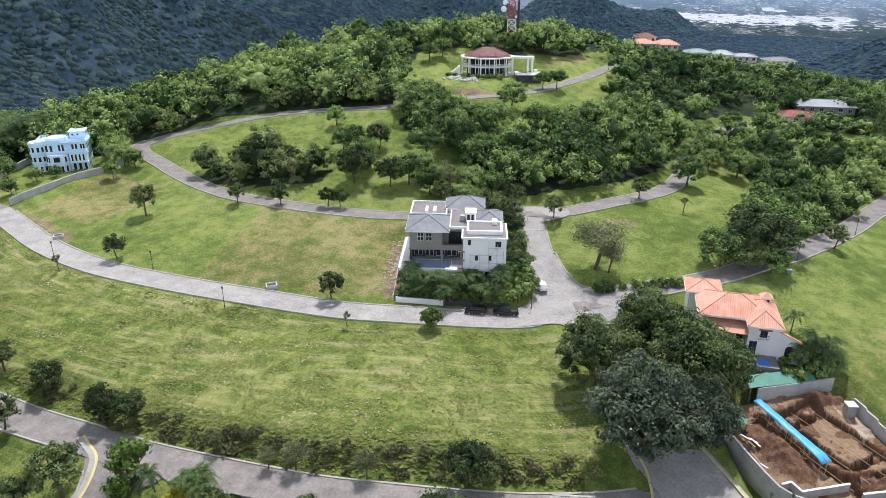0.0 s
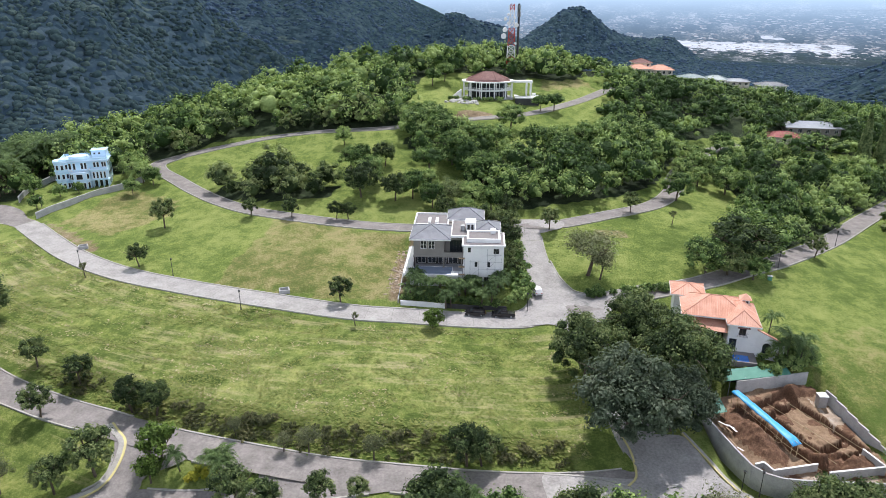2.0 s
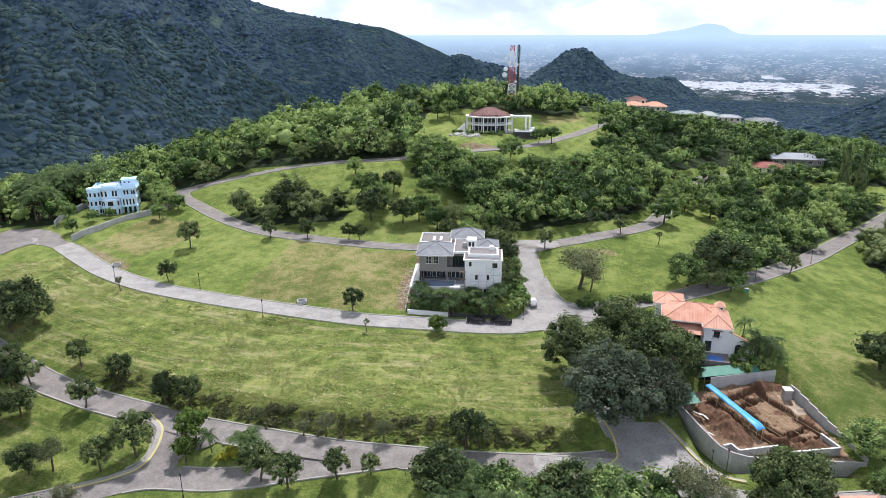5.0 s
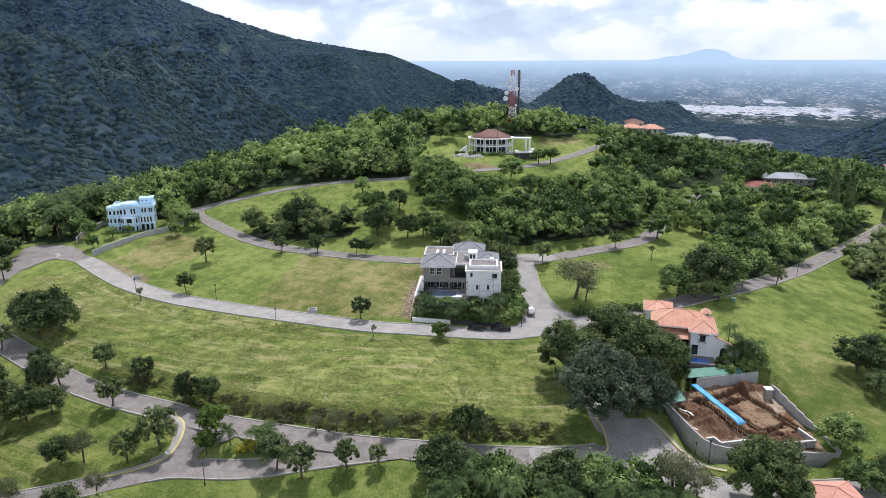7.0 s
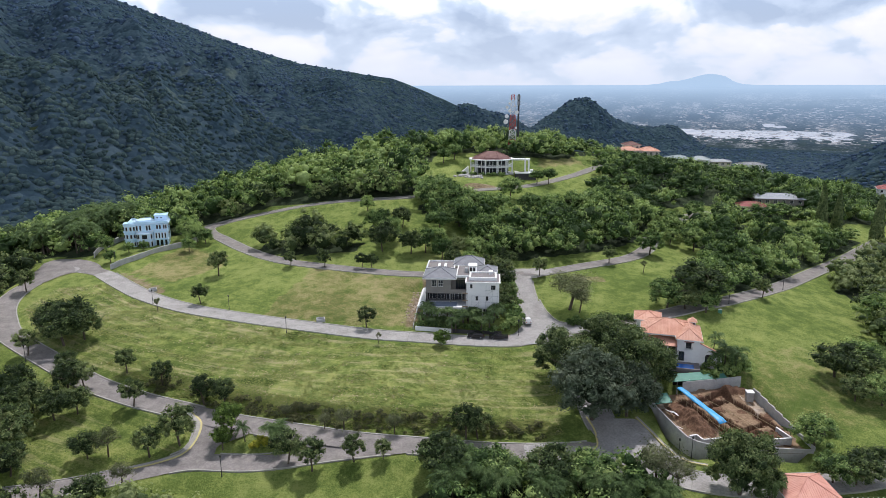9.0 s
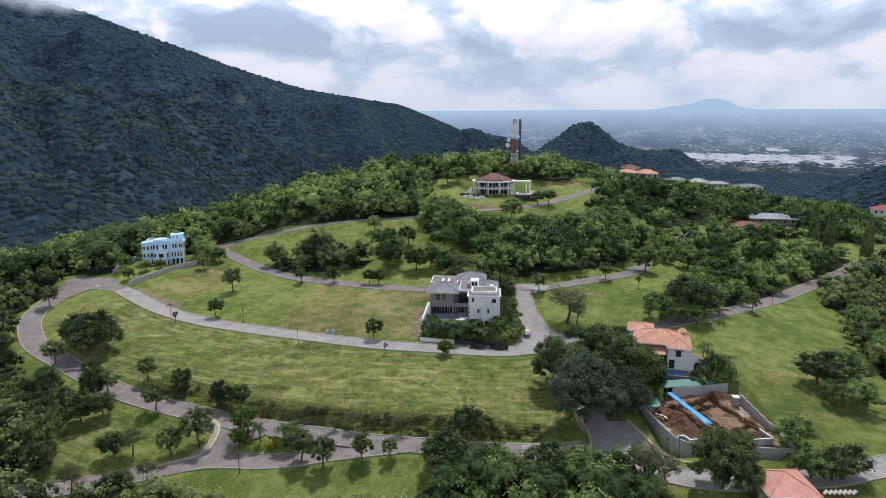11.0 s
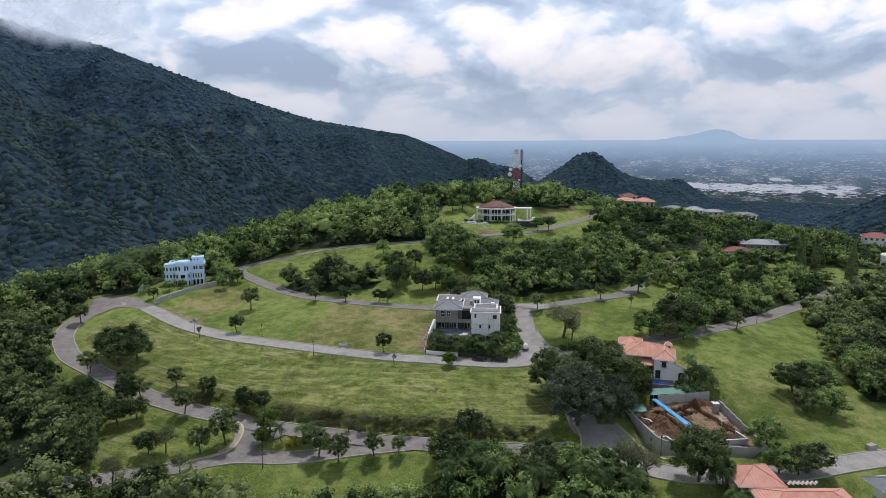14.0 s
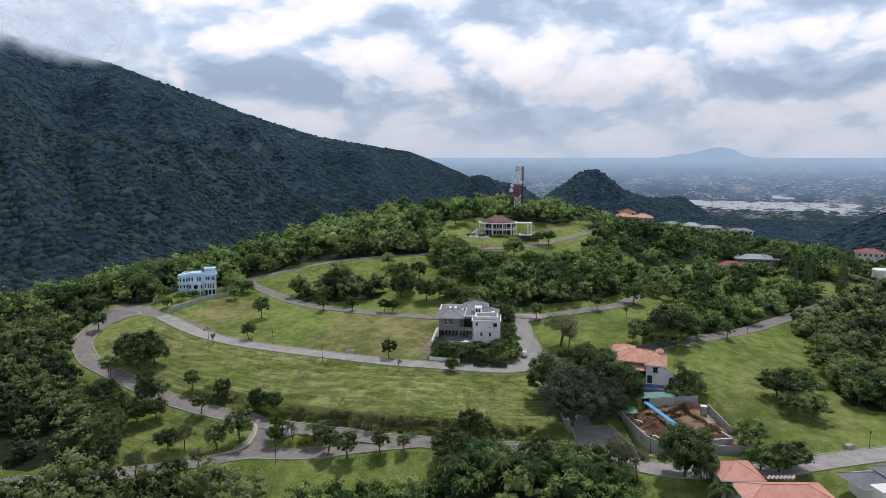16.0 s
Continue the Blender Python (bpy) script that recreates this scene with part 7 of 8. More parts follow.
cyl = thing("water_reservoir", "white cylindrical water reservoir among trees", "tank", 210, 306, gz(210, 306))
part("tank_body", bar((210, 306, gz(210, 306) - 3), (210, 306, 6.0), 4.6, 28), WALL_WHITE, cyl)
part("tank_roof", bar((210, 306, 6.0), (210, 306, 6.5), 4.8, 28, r2=4.2), PAINT_WHITE, cyl)


def lower_house():
    h = local_thing("pink_roofed_house", "low house with pale pink clay tile roofs", "house", pose(62.4, 66.3, -7.8, 0, 0, 4))
    part("wall", box(-8.6, 0.5, -1, -0.6, 9.0, 5.1), WALL_CREAM, h)
    hip_roof(h, -9.6, -0.4, 0.4, 9.6, 5.2, 2.4, ROOF_PINK, "y", 0.40, WALL_WHITE, label="pale pink clay tile roof")
    pierced(h, -6.6, 11.2, -1, 4.4, -8.6, -8.3, "x", [(-5.8, -4.4, 0.6, 2.6), (-3, -1.4, 0.6, 2.6), (2, 3.6, 0.6, 2.6), (7, 8.6, 0.6, 2.6)], WALL_CREAM, 2)
    part("wall", box(-6.6, -8.3, -1, 11.2, -0.4, 4.4), WALL_CREAM, h)
    hip_roof(h, -7.4, -9.6, 12.2, 0.4, 4.5, 2.0, ROOF_PINK, "x", 0.40, WALL_WHITE, label="pale pink clay tile roof")
    for i in range(7):
        part("ridge_finial", bar((1.0 + i * 0.9, 0.6, 5.2), (1.6 + i * 0.9, 0.6, 5.9), 0.28, 8), PAINT_WHITE, h)


lower_house()


def villa():
    h = local_thing("grey_roofed_villa", "white villa with blue-grey tile roofs and arched terrace", "house", pose(89, 68, -7.0, 0, 0, 14))
    part("wall", box(-4, -4, -1, 10, 6, 4.0), WALL_WHITE, h)
    hip_roof(h, -6.5, -1.0, 3.0, 6.8, 3.6, 1.6, ROOF_GREY, "x", 0.4, WALL_WHITE, label="blue-grey tile roof")
    hip_roof(h, 1.5, -5.0, 11.0, 6.5, 4.8, 1.8, ROOF_GREY, "y", 0.4, WALL_WHITE, label="blue-grey tile roof")
    pierced(h, -1.4, 10.2, -1, 4.4, -4.3, -4.0, "x", [(-0.8, -0.4, 1.8, 3.4), (-0.1, 0.3, 1.8, 3.4), (0.6, 1.0, 1.8, 3.4), (2.0, 2.5, 2.2, 3.0)], WALL_WHITE, 1)
    ter = part("round_terrace", prism(ngon(5.6, -6.4, 3.4, 3.2, 20), -1, 3.2), WALL_WHITE, h)
    for q in ngon(5.6, -6.4, 3.3, 3.1, 26):
        part("baluster", bar((*q, 3.2), (*q, 4.0), 0.07, 5), PAINT_WHITE, ter)
    part("handrail", prism(ngon(5.6, -6.4, 3.45, 3.25, 26), 4.0, 4.15), PAINT_WHITE, ter)


villa()

# ---- building site ----
def site():
    yard = [(37.2, 104.5), (39.0, 97), (41, 91), (43, 88), (47, 86.6), (65.6, 87.4), (61.8, 110), (60, 114.4), (46.6, 111.0), (37.2, 107)]
    xs, ys = np.arange(36, 68.1, 0.2), np.arange(85, 116.1, 0.2)
    X, Y = np.meshgrid(xs, ys)
    Z = np.interp(Y, [85, 97, 114], [-4.9, -4.4, -3.2]) + (fbm(X / 2.2, Y / 2.2, 4, 21) - 0.5) * 0.5
    ang = radians(-63)
    U = (X - 51) * math.cos(ang) + (Y - 98) * math.sin(ang)      # along the trenches
    V = -(X - 51) * math.sin(ang) + (Y - 98) * math.cos(ang)     # across them
    dig = np.zeros(X.shape)
    for v0, w, a, b in ((2.0, 0.55, -10, 9), (9.6, 0.5, -10, 8), (-1.2, 0.7, -11, 9), (5.6, 0.35, -10, -6)):
        dig = np.maximum(dig, (1 - smooth(w + 0.05, w + 0.55, np.abs(V - v0) + 0.3 * (fbm(X / 1.5, Y / 1.5, 2, 26) - 0.5))) * smooth(a - 0.5, a + 0.5, U) * (1 - smooth(b - 0.5, b + 0.5, U)))
    for u0, a, b in ((-9.2, -1, 9.6), (-6.2, 2, 9.6), (4.6, 2, 9.6), (7.8, 0, 9.6)):
        dig = np.maximum(dig, (1 - smooth(0.5, 0.95, np.abs(U - u0) + 0.3 * (fbm(X / 1.5, Y / 1.5, 2, 28) - 0.5))) * smooth(a - 0.5, a + 0.5, V) * (1 - smooth(b - 0.5, b + 0.5, V)))
    spoil = fbm(X / 1.6, Y / 1.6, 4, 25)
    Z = Z - 1.7 * dig * (0.8 + 0.4 * spoil) + 0.30 * (fbm(X / 0.7, Y / 0.7, 3, 27) - 0.5) + 0.35 * smooth(0.55, 0.75, spoil) * (1 - dig)
    heap = np.zeros(X.shape)
    for hx, hy, lx, ly, turn, hh in ((44.6, 97.2, 2.5, 6.2, 24, 2.6), (57.0, 92.2, 4.2, 1.9, 8, 1.9), (57.5, 111.2, 4.2, 1.6, 12, 1.5), (46.0, 103.5, 1.6, 2.6, 24, 1.1)):
        c, s = math.cos(radians(turn)), math.sin(radians(turn))
        P, Q = (X - hx) * c + (Y - hy) * s, -(X - hx) * s + (Y - hy) * c
        form = np.exp(-((np.abs(P) / lx) ** 2.2 + (np.abs(Q) / ly) ** 2.6))
        heap = np.maximum(heap, form)
        Z = Z + hh * form * (0.55 + 0.9 * fbm(X / 1.2, Y / 1.2, 4, 22))
    me = grid_mesh("excavated_earth", X, Y, Z, SOIL)
    keep = inside(X.ravel(), Y.ravel(), yard)
    bm = bmesh.new()
    bm.from_mesh(me)
    bm.verts.ensure_lookup_table()
    bmesh.ops.delete(bm, geom=[v for v in bm.verts if not keep[v.index]], context="VERTS")
    bm.to_mesh(me)
    bm.free()
    me.materials.append(SOIL_PALE)
    me.materials.append(SOIL_TAN)
    blot = fbm(X / 2, Y / 2, 2, 9)
    level = (np.maximum(heap, dig) < 0.25) & (fbm(X / 2.5, Y / 2.5, 3, 29) > 0.40)
    for pl in me.polygons:
        c = pl.center
        pl.material_index = 2 * int(level[int(round((c.y - 85) / 0.2)), int(round((c.x - 36) / 0.2))])
        pale = c.y < 90.8 or c.x - 61.5 + (c.y - 109) * 0.22 > -2.4 or c.x < 40.5
        if pale and blot[int(round((c.y - 85) / 0.2)), int(round((c.x - 36) / 0.2))] > 0.56:
            pl.material_index = 1
    tagged(new("excavated_earth", me), "brown dug-up soil with trenches and heaps", "earth", kind="structure")
    return X, Y, Z


SX, SY, SZ = site()


def sz(x, y):
    i, j = int(round((y - 85) / 0.2)), int(round((x - 36) / 0.2))
    return float(SZ[i, j])


boundary_wall("site_wall", [(36, 106), (37.3, 101), (38.7, 96.4), (40.3, 91.4), (41.4, 88.7), (43.0, 87.0), (45.2, 86.1), (48, 85.8), (53, 85.9), (58, 86.2), (62, 86.5), (66.2, 86.8)],
              [-1.2, -1.7, -2.2, -2.6, -2.9, -3.0, -3.1, -3.1, -3.2, -3.5, -3.8, -4.0], 0.2, WALL_GREY, "grey rendered block wall round the building site", 2.6, WALL_GREY, 0.1)
for k in range(8):
    a, b = k / 8, (k + 1) / 8
    pa, pb = (62.0 + 4.6 * a, 109.2 - 21.9 * a), (62.0 + 4.6 * b, 109.2 - 21.9 * b)
    top = -1.2 - 0.36 * k
    boundary_wall("site_wall", [pa, pb], [top, top], 0.2, WALL_GREY, "stepped grey block wall beside the lawn", 2.6, WALL_GREY, 0.12)
boundary_wall("site_wall", [(46.2, 110.9), (53, 112.6), (61, 114.7)], [-0.8, -0.7, -0.6], 0.25, WALL_GREY, "grey block wall behind the building site", 2.4)
boundary_wall("foundation_wall", [(42.2, 89.6), (43.8, 90.2), (44.6, 88.2), (52.4, 90.2)], [-3.2, -3.2, -3.2, -3.2], 0.22, WALL_GREY, "low new block wall with pale top", 2.0, WALL_WHITE, 0.06)
boundary_wall("foundation_wall", [(53.2, 88.0), (63.0, 89.9), (61.6, 94.4)], [-3.1, -3.1, -3.1], 0.22, WALL_GREY, "low new block wall with pale top", 2.0, WALL_WHITE, 0.06)


def tarp():
    t = thing("tarpaulin_shelter", "long bright blue tarpaulin stretched over poles", "tarpaulin", 47.5, 99.5, -4.2)
    a, b = np.array([44.3, 106.6, 0.0]), np.array([50.2, 93.2, -1.4])
    d = (b - a)[:2] / np.linalg.norm((b - a)[:2])
    n = np.array([-d[1], d[0]])
    S, V = np.meshgrid(np.linspace(0, 1, 26), np.linspace(-1, 1, 7))
    wd = np.interp(S, [0, 0.6, 0.85, 1], [0.85, 0.75, 0.95, 1.0])
    X, Y = a[0] + (b[0] - a[0]) * S + n[0] * V * wd, a[1] + (b[1] - a[1]) * S + n[1] * V * wd
    Z = a[2] + (b[2] - a[2]) * S - 0.25 * np.abs(V) ** 2 + (fbm(S * 9, V * 2, 3, 31) - 0.5) * 0.35 - 0.5 * smooth(0.9, 1.0, S) * (1 - np.abs(V) * 0.3)
    me = grid_mesh("tarpaulin", X, Y, Z, TARP_BLUE)
    ob = new("sheet", me)
    ob.parent, ob.matrix_parent_inverse = t, ROOT_INV[t]
    sol = ob.modifiers.new("thick", "SOLIDIFY")
    sol.thickness = 0.03
    for f in (0.02, 0.25, 0.5, 0.75, 0.97):
        for v in (-0.7, 0.7):
            x, y = a[0] + (b[0] - a[0]) * f + n[0] * v, a[1] + (b[1] - a[1]) * f + n[1] * v
            part("pole", bar((x, y, sz(x, y) - 0.3), (x, y, a[2] + (b[2] - a[2]) * f - 0.2), 0.05), BAMBOO, t)
    part("ridge_pole", bar(a - np.array([0, 0, 0.12]), b - np.array([0, 0, 0.2]), 0.05), BAMBOO, t)


tarp()
rs = np.random.default_rng(5)
for k in range(14):
    if k % 7 in (1, 3, 5):
        continue
    v = -2.4 + 13 * (k % 7) / 7
    u0 = -9 if k < 7 else -1
    ang = radians(-63)
    pts = []
    for u in (u0, u0 + 9.5):
        x, y = 51 + u * math.cos(ang) - v * math.sin(ang), 98 + u * math.sin(ang) + v * math.cos(ang)
        pts.append((min(max(x, 40), 63), min(max(y, 89), 112)))
    tl = thing("timber_batten", "long thin setting-out batten over the trenches", "timber", *pts[0], sz(*pts[0]), group="battens over the trenches")
    part("batten", bar((*pts[0], max(sz(*pts[0]), -4.4) + 0.5), (*pts[1], max(sz(*pts[1]), -4.4) + 0.5), 0.05, 4), BAMBOO, tl)
    for q in pts:
        part("stake", bar((*q, sz(*q) - 0.3), (*q, max(sz(*q), -4.4) + 0.55), 0.04, 4), WOOD, tl)
for k in range(11):
    x, y = rs.uniform(40.2, 41.8), rs.uniform(92, 100)
    if abs((x - 51) * 0.89 + (y - 98) * 0.45) > 20:
        continue
    st = thing("plank_stack", "loose pale planks and sheets lying on the soil", "planks", x, y, sz(x, y), group="loose planks on the site")
    L, a = rs.uniform(1.2, 3.0), rs.uniform(-1.4, -0.8)
    dx, dy = math.cos(a) * L / 2, math.sin(a) * L / 2
    part("plank", slab([(x - dx - 0.15, y - dy, sz(x, y) + 0.35), (x - dx + 0.15, y - dy, sz(x, y) + 0.35), (x + dx + 0.15, y + dy, sz(x, y) + 0.4), (x + dx - 0.15, y + dy, sz(x, y) + 0.4)], 0.06), WOOD if k % 3 else PAINT_WHITE, st)
toilet = thing("water_drum", "pale steel tank box standing in a wall corner", "tank", 60.6, 107.6, sz(60.6, 107.6))
part("tank_body", box(59.9, 106.9, sz(60.6, 107.6) - 0.2, 61.4, 108.4, -1.3), METAL_GREY, toilet)
part("tank_lid", box(59.8, 106.8, -1.3, 61.5, 108.5, -1.15), PAINT_WHITE, toilet)
hut = thing("site_hut", "low site hut with a green sheet roof", "hut", 39.6, 103, sz(39.6, 103))
part("hut_roof", slab([(37.2, 101.0, -1.9), (41.6, 102.0, -1.7), (41.2, 105.2, -1.0), (37.0, 104.6, -1.2)], 0.08), ROOF_GREEN, hut)
for x, y in ((37.5, 101.4), (41.3, 102.2), (41.0, 104.8), (37.3, 104.2)):
    part("post", bar((x, y, -4.6), (x, y, -1.3), 0.06), WOOD, hut)


# ---- vehicles ----
def wheel(car, x, y, r=0.36):
    w = part("wheel", bar((x, y - 0.12, r), (x, y + 0.12, r), r, 16), RUBBER, car)
    part("rim", bar((x, y - 0.13, r), (x, y + 0.13, r), r * 0.58, 12), METAL_GREY, w)


def profile_body(pts, w, bevel=0.06):
    bm = bmesh.new()
    a = [bm.verts.new((x, -w / 2, z)) for x, z in pts]
    b = [bm.verts.new((x, w / 2, z)) for x, z in pts]
    n = len(pts)
    bm.faces.new(a)
    bm.faces.new(b[::-1])
    for i in range(n):
        bm.faces.new((a[i], b[i], b[(i + 1) % n], a[(i + 1) % n]))
    bmesh.ops.recalc_face_normals(bm, faces=bm.faces)
    bmesh.ops.bevel(bm, geom=bm.edges[:], offset=bevel, segments=2, affect="EDGES")
    return bm


def car(kind, label, x, y, turn, paint):
    z = gz(x, y) + 0.12
    c = local_thing(kind, label, "car", pose(x, y, z, 0, 0, turn))
    if kind == "pickup_truck":
        L, W = 5.3, 1.86
        part("body", profile_body([(-2.65, 0.45), (2.6, 0.45), (2.62, 0.95), (1.35, 1.08), (-0.9, 1.08), (-2.62, 1.05)], W), paint, c)
        part("cabin", profile_body([(1.25, 1.05), (0.45, 1.72), (-0.75, 1.76), (-0.95, 1.05)], W * 0.88, 0.08), paint, c)
        part("side_window", box(-0.7, -W * 0.445, 1.12, 0.55, W * 0.445, 1.58), GLASS_DARK, c)
        part("windscreen", slab([(1.22, -0.7, 1.12), (1.22, 0.7, 1.12), (0.56, 0.68, 1.68), (0.56, -0.68, 1.68)], 0.02), GLASS_DARK, c)
        part("bed_cover", box(-2.5, -0.78, 1.05, -1.0, 0.78, 1.16), paint, c)
        xs = (1.65, -1.7)
    else:
        L, W = 4.6, 1.82
        part("body", profile_body([(-2.28, 0.42), (2.25, 0.42), (2.28, 0.85), (1.2, 1.0), (-2.25, 1.05)], W), paint, c)
        part("cabin", profile_body([(1.2, 0.98), (0.35, 1.62), (-1.75, 1.66), (-2.2, 1.0)], W * 0.88, 0.08), paint, c)
        part("side_window", box(-1.75, -W * 0.445, 1.08, 0.4, W * 0.445, 1.5), GLASS_DARK, c)
        part("windscreen", slab([(1.16, -0.68, 1.06), (1.16, 0.68, 1.06), (0.46, 0.66, 1.58), (0.46, -0.66, 1.58)], 0.02), GLASS_DARK, c)
        xs = (1.4, -1.4)
    for wx in xs:
        for s in (-1, 1):
            wheel(c, wx, s * (W / 2 - 0.1))
    for s in (-0.62, 0.62):
        part("headlight", box(L / 2 - 0.12, s - 0.2, 0.72, L / 2 - 0.02, s + 0.2, 0.88), PAINT_WHITE, c)
        part("tail_light", box(-L / 2 + 0.0, s - 0.14, 0.78, -L / 2 + 0.06, s + 0.14, 0.96), PAINT_RED, c)
    part("bumper", box(L / 2 - 0.15, -W / 2 + 0.1, 0.4, L / 2 + 0.03, W / 2 - 0.1, 0.6), METAL_DARK, c)
    return c


car("sport_utility_car", "black car parked at the garden wall", -3.6, 133.9, 180, CAR_BLACK)
car("pickup_truck", "black pickup truck parked at the garden wall", 2.7, 134.1, 180, CAR_BLACK)
car("sport_utility_car", "white car parked on the side street verge", 10.9, 144.6, 100, CAR_WHITE)


# ---- street furniture ----
def lamp(x, y, h=4.2):
    z = gz(x, y)
    l = local_thing("street_lamp", "slim black street lamp post with a lantern", "street lamp", pose(x, y, z), group="street lamps")
    part("base", bar((0, 0, -0.2), (0, 0, 0.5), 0.16, 8, r2=0.12), METAL_DARK, l)
    part("post", bar((0, 0, 0.4), (0, 0, h), 0.075, 8, r2=0.055), METAL_DARK, l)
    part("lantern", bar((0, 0, h), (0, 0, h + 0.45), 0.12, 8, r2=0.24), GLASS_DARK, l, "smoky glass lantern")
    part("cap", bar((0, 0, h + 0.45), (0, 0, h + 0.65), 0.28, 8, r2=0.04), METAL_DARK, l)


for x, y in [(-55.8, 131.2), (-78.5, 148.2), (-104.5, 152.5), (-52.9, 75.4), (-19.6, 137.2), (8.2, 136.9), (39.4, 86.6), (-137.5, 190.5), (72, 158.5), (97, 181), (98.5, 93.4), (41.4, 84.8), (-121.4, 116.1)]:
    lamp(x, y)


def chamber(x, y, turn, label):
    c = local_thing("concrete_chamber", label, "chamber", pose(x, y, gz(x, y), 0, 0, turn))
    bm = bmesh.new()
    for q in ((-1.2, -1.0, 1.2, -0.75), (-1.2, 0.75, 1.2, 1.0), (-1.2, -0.75, -0.95, 0.75), (0.95, -0.75, 1.2, 0.75)):
        box(q[0], q[1], -0.6, q[2], q[3], 0.95, bm)
    part("ring_wall", bm, WALL_GREY, c)
    # floor coloured dark for the shade down in the chamber
    part("dark_floor", box(-0.95, -0.75, -0.5, 0.95, 0.75, 0.15), INNER_SHADE, c)


chamber(-48.4, 140.2, 20, "open square concrete chamber on the lawn")
chamber(-111, 165.5, 30, "small concrete culvert head at the bank foot")
green = local_thing("utility_box", "small green utility box beside the road", "utility box", pose(67.2, 151.4, gz(67.2, 151.4)))
part("cabinet", box(-0.5, -0.3, -0.2, 0.5, 0.3, 1.0), ROOF_GREEN, green)
part("cap", box(-0.56, -0.36, 1.0, 0.56, 0.36, 1.08), PAINT_WHITE, green)
boulder = local_thing("culvert_box", "pale concrete box set in the grass bank", "culvert", pose(93, 92.5, gz(93, 92.5), 0, 0, 25))
part("block", box(-1.2, -0.7, -0.4, 1.2, 0.7, 1.3), KERB, boulder)

# garden planting in front of the modern house
garden_palm = palm_proto("garden_palm", "bushy garden palm with arching fronds", 3, 4.5, 53)
for i in range(11):
    place(garden_palm, -19.4 + i * 2.1, 139.4 + 1.8 * math.sin(i * 2.1), 3.6 + 2.6 * abs(math.sin(i * 1.7)), group="garden palms in front of the house")
hedge = tree_proto("garden_shrub", 33, 3.0, 2.0, 12, 44, 0.26, LEAF_MID, "leafy green garden shrub beside the house", category="shrub", base=0.0, limbs=3)
for i in range(14):
    place(hedge, -20 + i * 1.65, 137.6 + 0.3 * math.sin(i), 1.4 + 0.6 * abs(math.sin(i * 2.3)), group="garden shrubs")
for x, y, h in [(4.4, 138.4, 2.2), (6.2, 139.8, 2.6), (7.6, 141.6, 3.0), (6.4, 143.2, 3), (54.5, 114.6, 2.4), (55.6, 119.2, 2.4), (57.6, 120.2, 2.8), (53.6, 118.6, 1.6), (59.6, 119.6, 3.2), (62, 117.6, 3.4), (52.4, 115.4, 1.8), (56.5, 116.4, 2.6), (58.6, 115.6, 3), (49, 114.6, 1.5), (60.5, 117, 2.4)]:
    place(hedge, x, y, h, group="garden shrubs")
for i in range(11):
    place(hedge, 6.9 - 0.15 * i + 0.8 * math.sin(i * 1.9), 141.0 + i * 2.7, 3.0 + 1.6 * abs(math.sin(i * 1.3)), group="garden shrubs")
for x, y, h in [(5.0, 150, 6), (4.4, 158, 7), (4.8, 166, 8), (3.4, 172, 8.5), (-3, 173.5, 8), (-10, 173.4, 7)]:
    place(mid_b, x, y, h)
# trees round the blue house and along the lawns
for x, y, h in [(-120.5, 219, 9), (-124, 223, 10), (-117, 215.5, 7.5), (-113, 214, 6.5), (-148, 203, 7), (-140.5, 192.5, 5), (-138, 201.5, 4.5), (-134.5, 206.2, 4), (-116, 205.5, 6)]:
    place(mid_a, x, y, h)
for x, y, h in [(-45, 212.5, 8.5), (-41.5, 212, 9), (-34, 214, 8.5), (-38.5, 192.5, 11), (-37, 201, 10), (-28, 190.5, 9), (-23, 192, 9.5), (-51, 233, 7), (-54, 255.5, 8), (-43.6, 253.5, 8), (-19, 196, 8)]:
    place(mid_a if int(x) % 2 else mid_b, x, y, h, wide=0.95)
for x, y, h in [(-16.7, 187, 8), (-11, 189, 8.5), (-4.5, 187.5, 9), (0.5, 186.5, 8.5), (5.5, 184, 7), (-13, 182.5, 6.5), (-6, 182, 7)]:
    place(mid_b if int(x) % 2 else mid_a, x, y, h)
for x, y, h in [(8.3, 251.5, 10), (36, 241, 10), (58, 203, 9.5), (78, 218, 10), (86, 223, 8), (72, 232, 9), (60.5, 240, 8), (66, 226, 8), (70, 222, 7), (90, 262, 8), (76, 246, 7)]:
    place(mid_a, x, y, h, wide=1.1)
for x, y, h in [(21.4, 277.5, 7.5), (26.9, 277.8, 8), (-24, 299, 8), (-19, 306, 9), (-21, 241, 9), (-28, 240, 8)]:
    place(mid_c, x, y, h)
for x, y, h, w in [(-22, 243, 11, 1.35), (-28, 244.5, 9, 1.2), (-24, 236, 11, 1.1), (-17.5, 229, 12, 1.1), (-15, 238, 8, 1.3), (-9, 235, 8, 1.3), (-3, 230, 9, 1.3), (3, 232, 9, 1.3), (33.9, 238.5, 12, 1.15), (26, 234, 11, 1.1),
                   (16, 234, 10, 1.1), (44, 250, 11, 1.1), (50, 262, 10, 1.1), (-19, 208, 10, 1.1), (-12, 216, 12, 1.1), (-2, 204, 11, 1.1), (58, 252, 11, 1.2)]:
    place(mid_c if h == 10 else mid_a, x, y, h, wide=w)
rr = np.random.default_rng(17)
for k in range(26):
    place(hedge, -16 + 34 * rr.uniform(), 283.5 + 4 * rr.uniform() - 2 * (k % 3), rr.uniform(0.9, 2.2), group="garden shrubs round the pavilion")
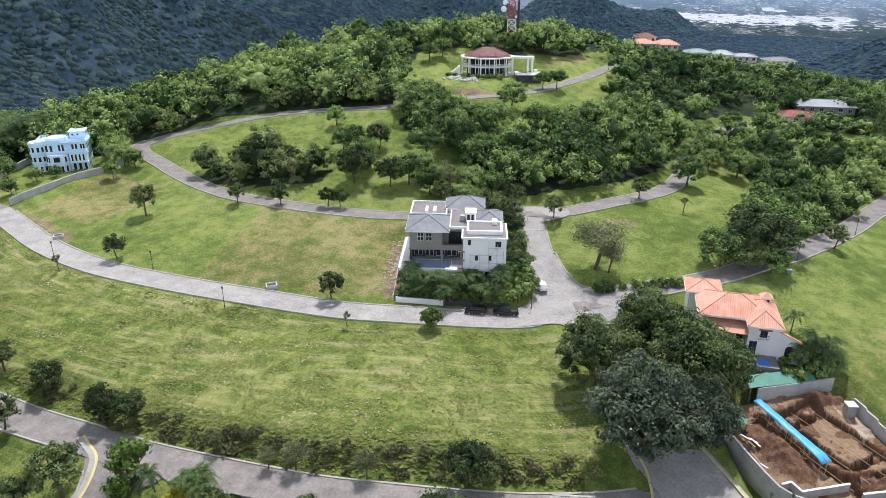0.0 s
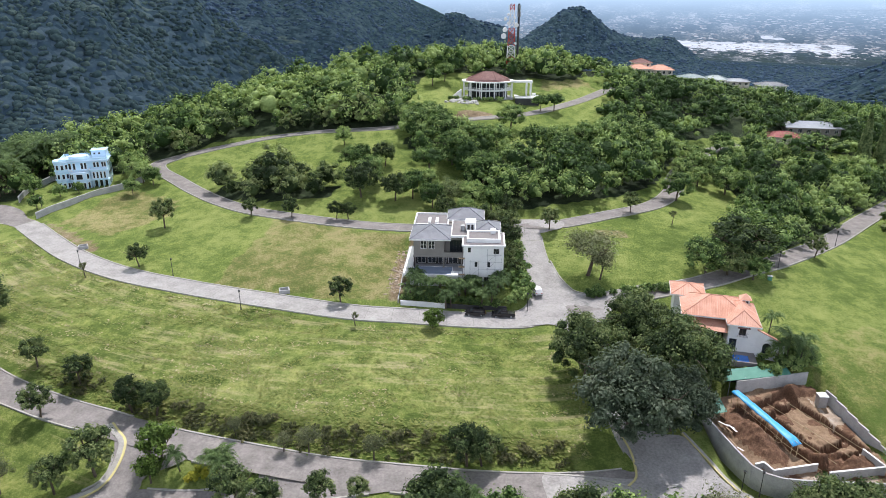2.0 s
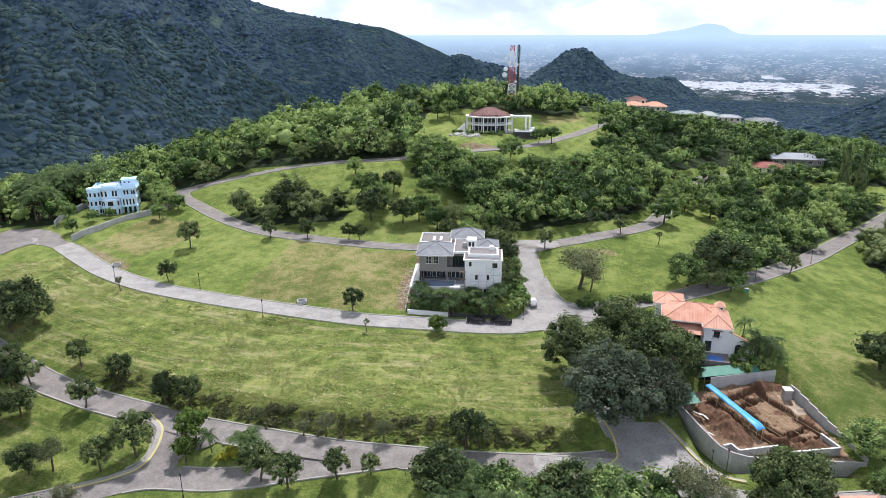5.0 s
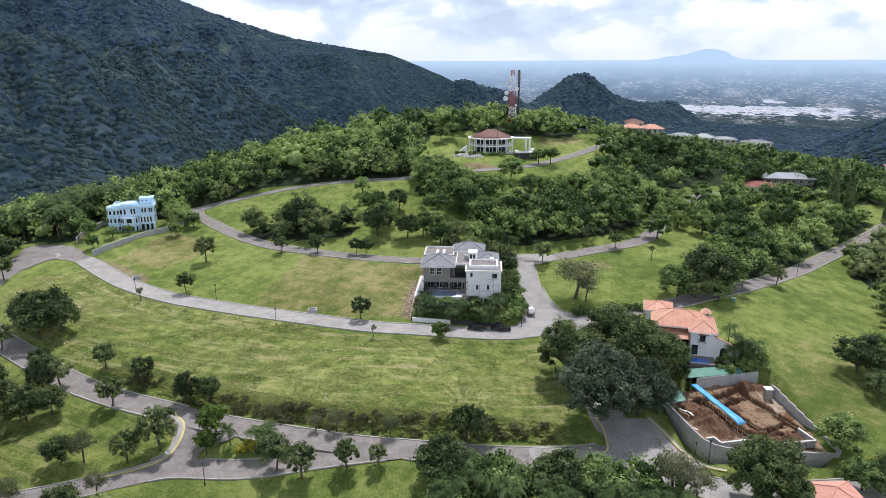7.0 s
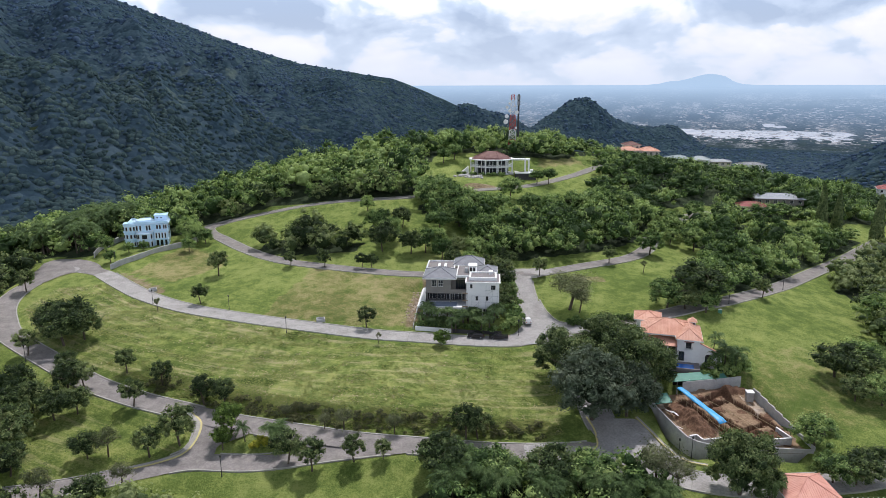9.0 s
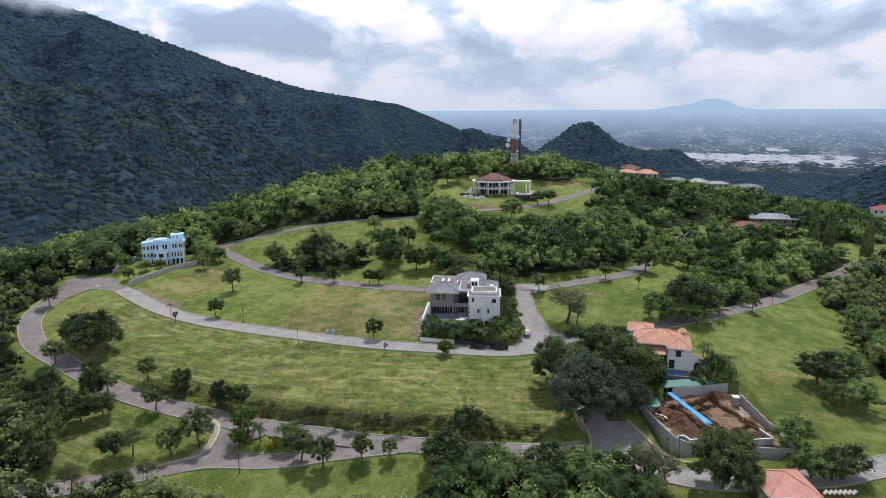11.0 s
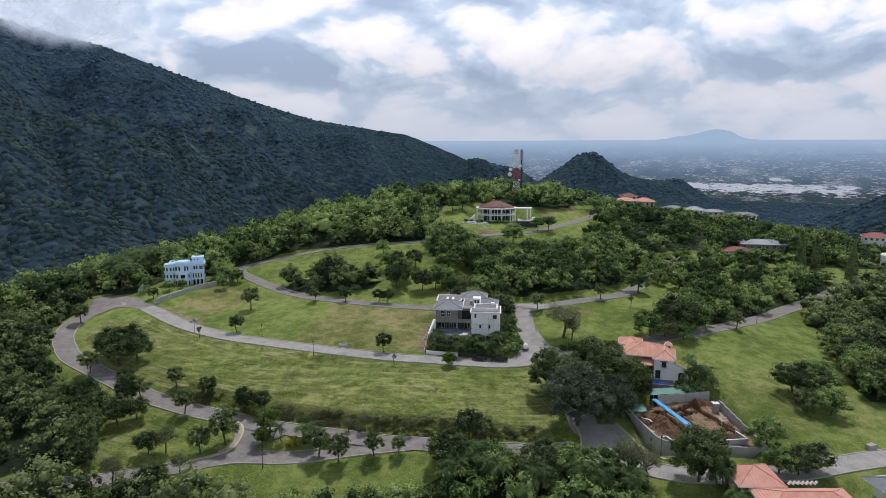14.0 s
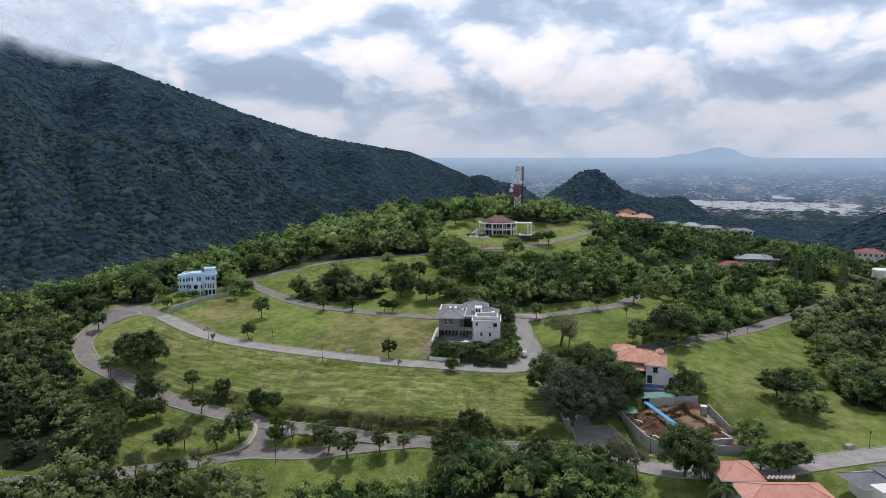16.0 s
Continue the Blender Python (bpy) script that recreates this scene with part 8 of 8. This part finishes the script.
for k in range(30):
    x, y, s = -17 + 13 * rr.uniform(), 276.5 + 5 * rr.uniform(), rr.uniform(0.5, 1.2)
    rock = local_thing("garden_rock", "pale weathered garden rock on the lawn", "rock", pose(x, y, gz(x, y), 0, 0, 360 * rr.uniform()), group="garden rocks below the pavilion")
    bm = bmesh.new()
    bmesh.ops.create_icosphere(bm, subdivisions=2, radius=s)
    for v in bm.verts:
        v.co = v.co * (0.75 + 0.5 * rr.uniform())
        v.co.z = v.co.z * 0.6 + 0.15
    part("stone", bm, STONE, rock)
# rough bank between the field and the lower road
r = np.random.default_rng(8)
for k in range(150):
    x = r.uniform(-86, 12)
    y = np.interp(x, [-88.3, -67.3, -50.5, -30.1, -10.1, 12.3], [110.0, 102.7, 97.2, 92.5, 91.1, 91.2]) + r.uniform(-1.6, 3.2)
    place(scrub, x, y, r.uniform(0.7, 1.7), group="scrub on the bank", sink=0.15)
for k in range(22):
    x = r.uniform(22, 42)
    y = 143.8 + (x - 22) * 0.05 + r.uniform(-0.5, 1.2)
    place(hedge, x, y, r.uniform(1.4, 2.4), group="hedge above the road")
yellow = tree_proto("yellow_shrub", 34, 1.8, 1.4, 8, 40, 0.24, LEAF_YELLOW, "yellow-leaved ornamental shrub on the traffic island", category="shrub", base=0.0, limbs=3)
place(yellow, -47.6, 85.3, 2.0)
place(yellow, -49.4, 84.8, 1.6)


# ---- grass tufts: rough in the field, short on the lawns ----
def tufts(name, poly, n, height, material, label, seed, clump=0.0):
    r = np.random.default_rng(seed)
    p = np.array(poly, float)
    c = r.uniform(p.min(0), p.max(0), (n * 3, 2))
    c = c[inside(c[:, 0], c[:, 1], poly)]
    if clump:
        c = c[fbm(c[:, 0] / 5, c[:, 1] / 2.2, 4, seed) > clump]
    c = c[:n]
    z = land(c[:, 0], c[:, 1])
    m = len(c)
    hgt = height * r.uniform(0.4, 1.3, m)
    vs = []
    for k in range(2):
        a = r.uniform(0, 3.14, m)
        w = hgt * r.uniform(0.5, 0.9, m)
        d = np.stack([np.cos(a) * w, np.sin(a) * w, np.zeros(m)], -1)
        b = np.stack([c[:, 0], c[:, 1], z - 0.03], -1)
        g = a + 1.57
        reach = hgt * r.uniform(1.0, 2.2, m)
        lean = np.stack([np.cos(g) * reach, np.sin(g) * reach, hgt * r.uniform(0.15, 0.55, m)], -1)
        vs.append(np.stack([b - d * 0.5, b + d * 0.5, b + d * 0.8 + lean, b - d * 0.8 + lean * 0.8], 1))
    v = np.concatenate(vs, 0).reshape(-1, 3)
    f = np.arange(len(v)).reshape(-1, 4)
    return tagged(new(name, mesh_np(name, v, f, material)), label, "grass", kind="stuff")


BANK = [(-90.4, 108), (-67.3, 100.7), (-50.5, 95.3), (-30.2, 90.7), (14.3, 89.7), (14.3, 96.2), (-29.9, 97.7), (-60.9, 106.1), (-88.3, 116.2)]
tufts("field_grass", FIELD, 30000, 0.26, GRASS, "rough tufted field grass with straw", 81, 0.5)
tufts("bank_grass", BANK, 8000, 0.42, GRASS, "tall rough grass on the bank", 82)
tufts("straw_patches", FIELD, 9000, 0.24, STRAW, "patches of pale cut straw lying in the field", 83, 0.60)
rg = np.random.default_rng(9)
n = 90
rx, ry = rg.uniform(-24.5, -21.8, n), rg.uniform(139, 166, n)
rv, rf = boxes_np(rx, ry, land(rx, ry) - 0.08, rg.uniform(0.15, 0.9, n), rg.uniform(0.15, 0.9, n), rg.uniform(0.12, 0.4, n))
tagged(new("rubble", mesh_np("rubble", rv, rf, SOIL_PALE)), "pale broken blocks and rubble beside the house plot", "rubble", kind="stuff")

# ---- set the first of each kind of tree in its place ----
for ob, m in FIRST.items():
    ob.matrix_basis = m
for ob in list(scene.objects):
    for k in ("used", "kin"):
        if k in ob:
            del ob[k]
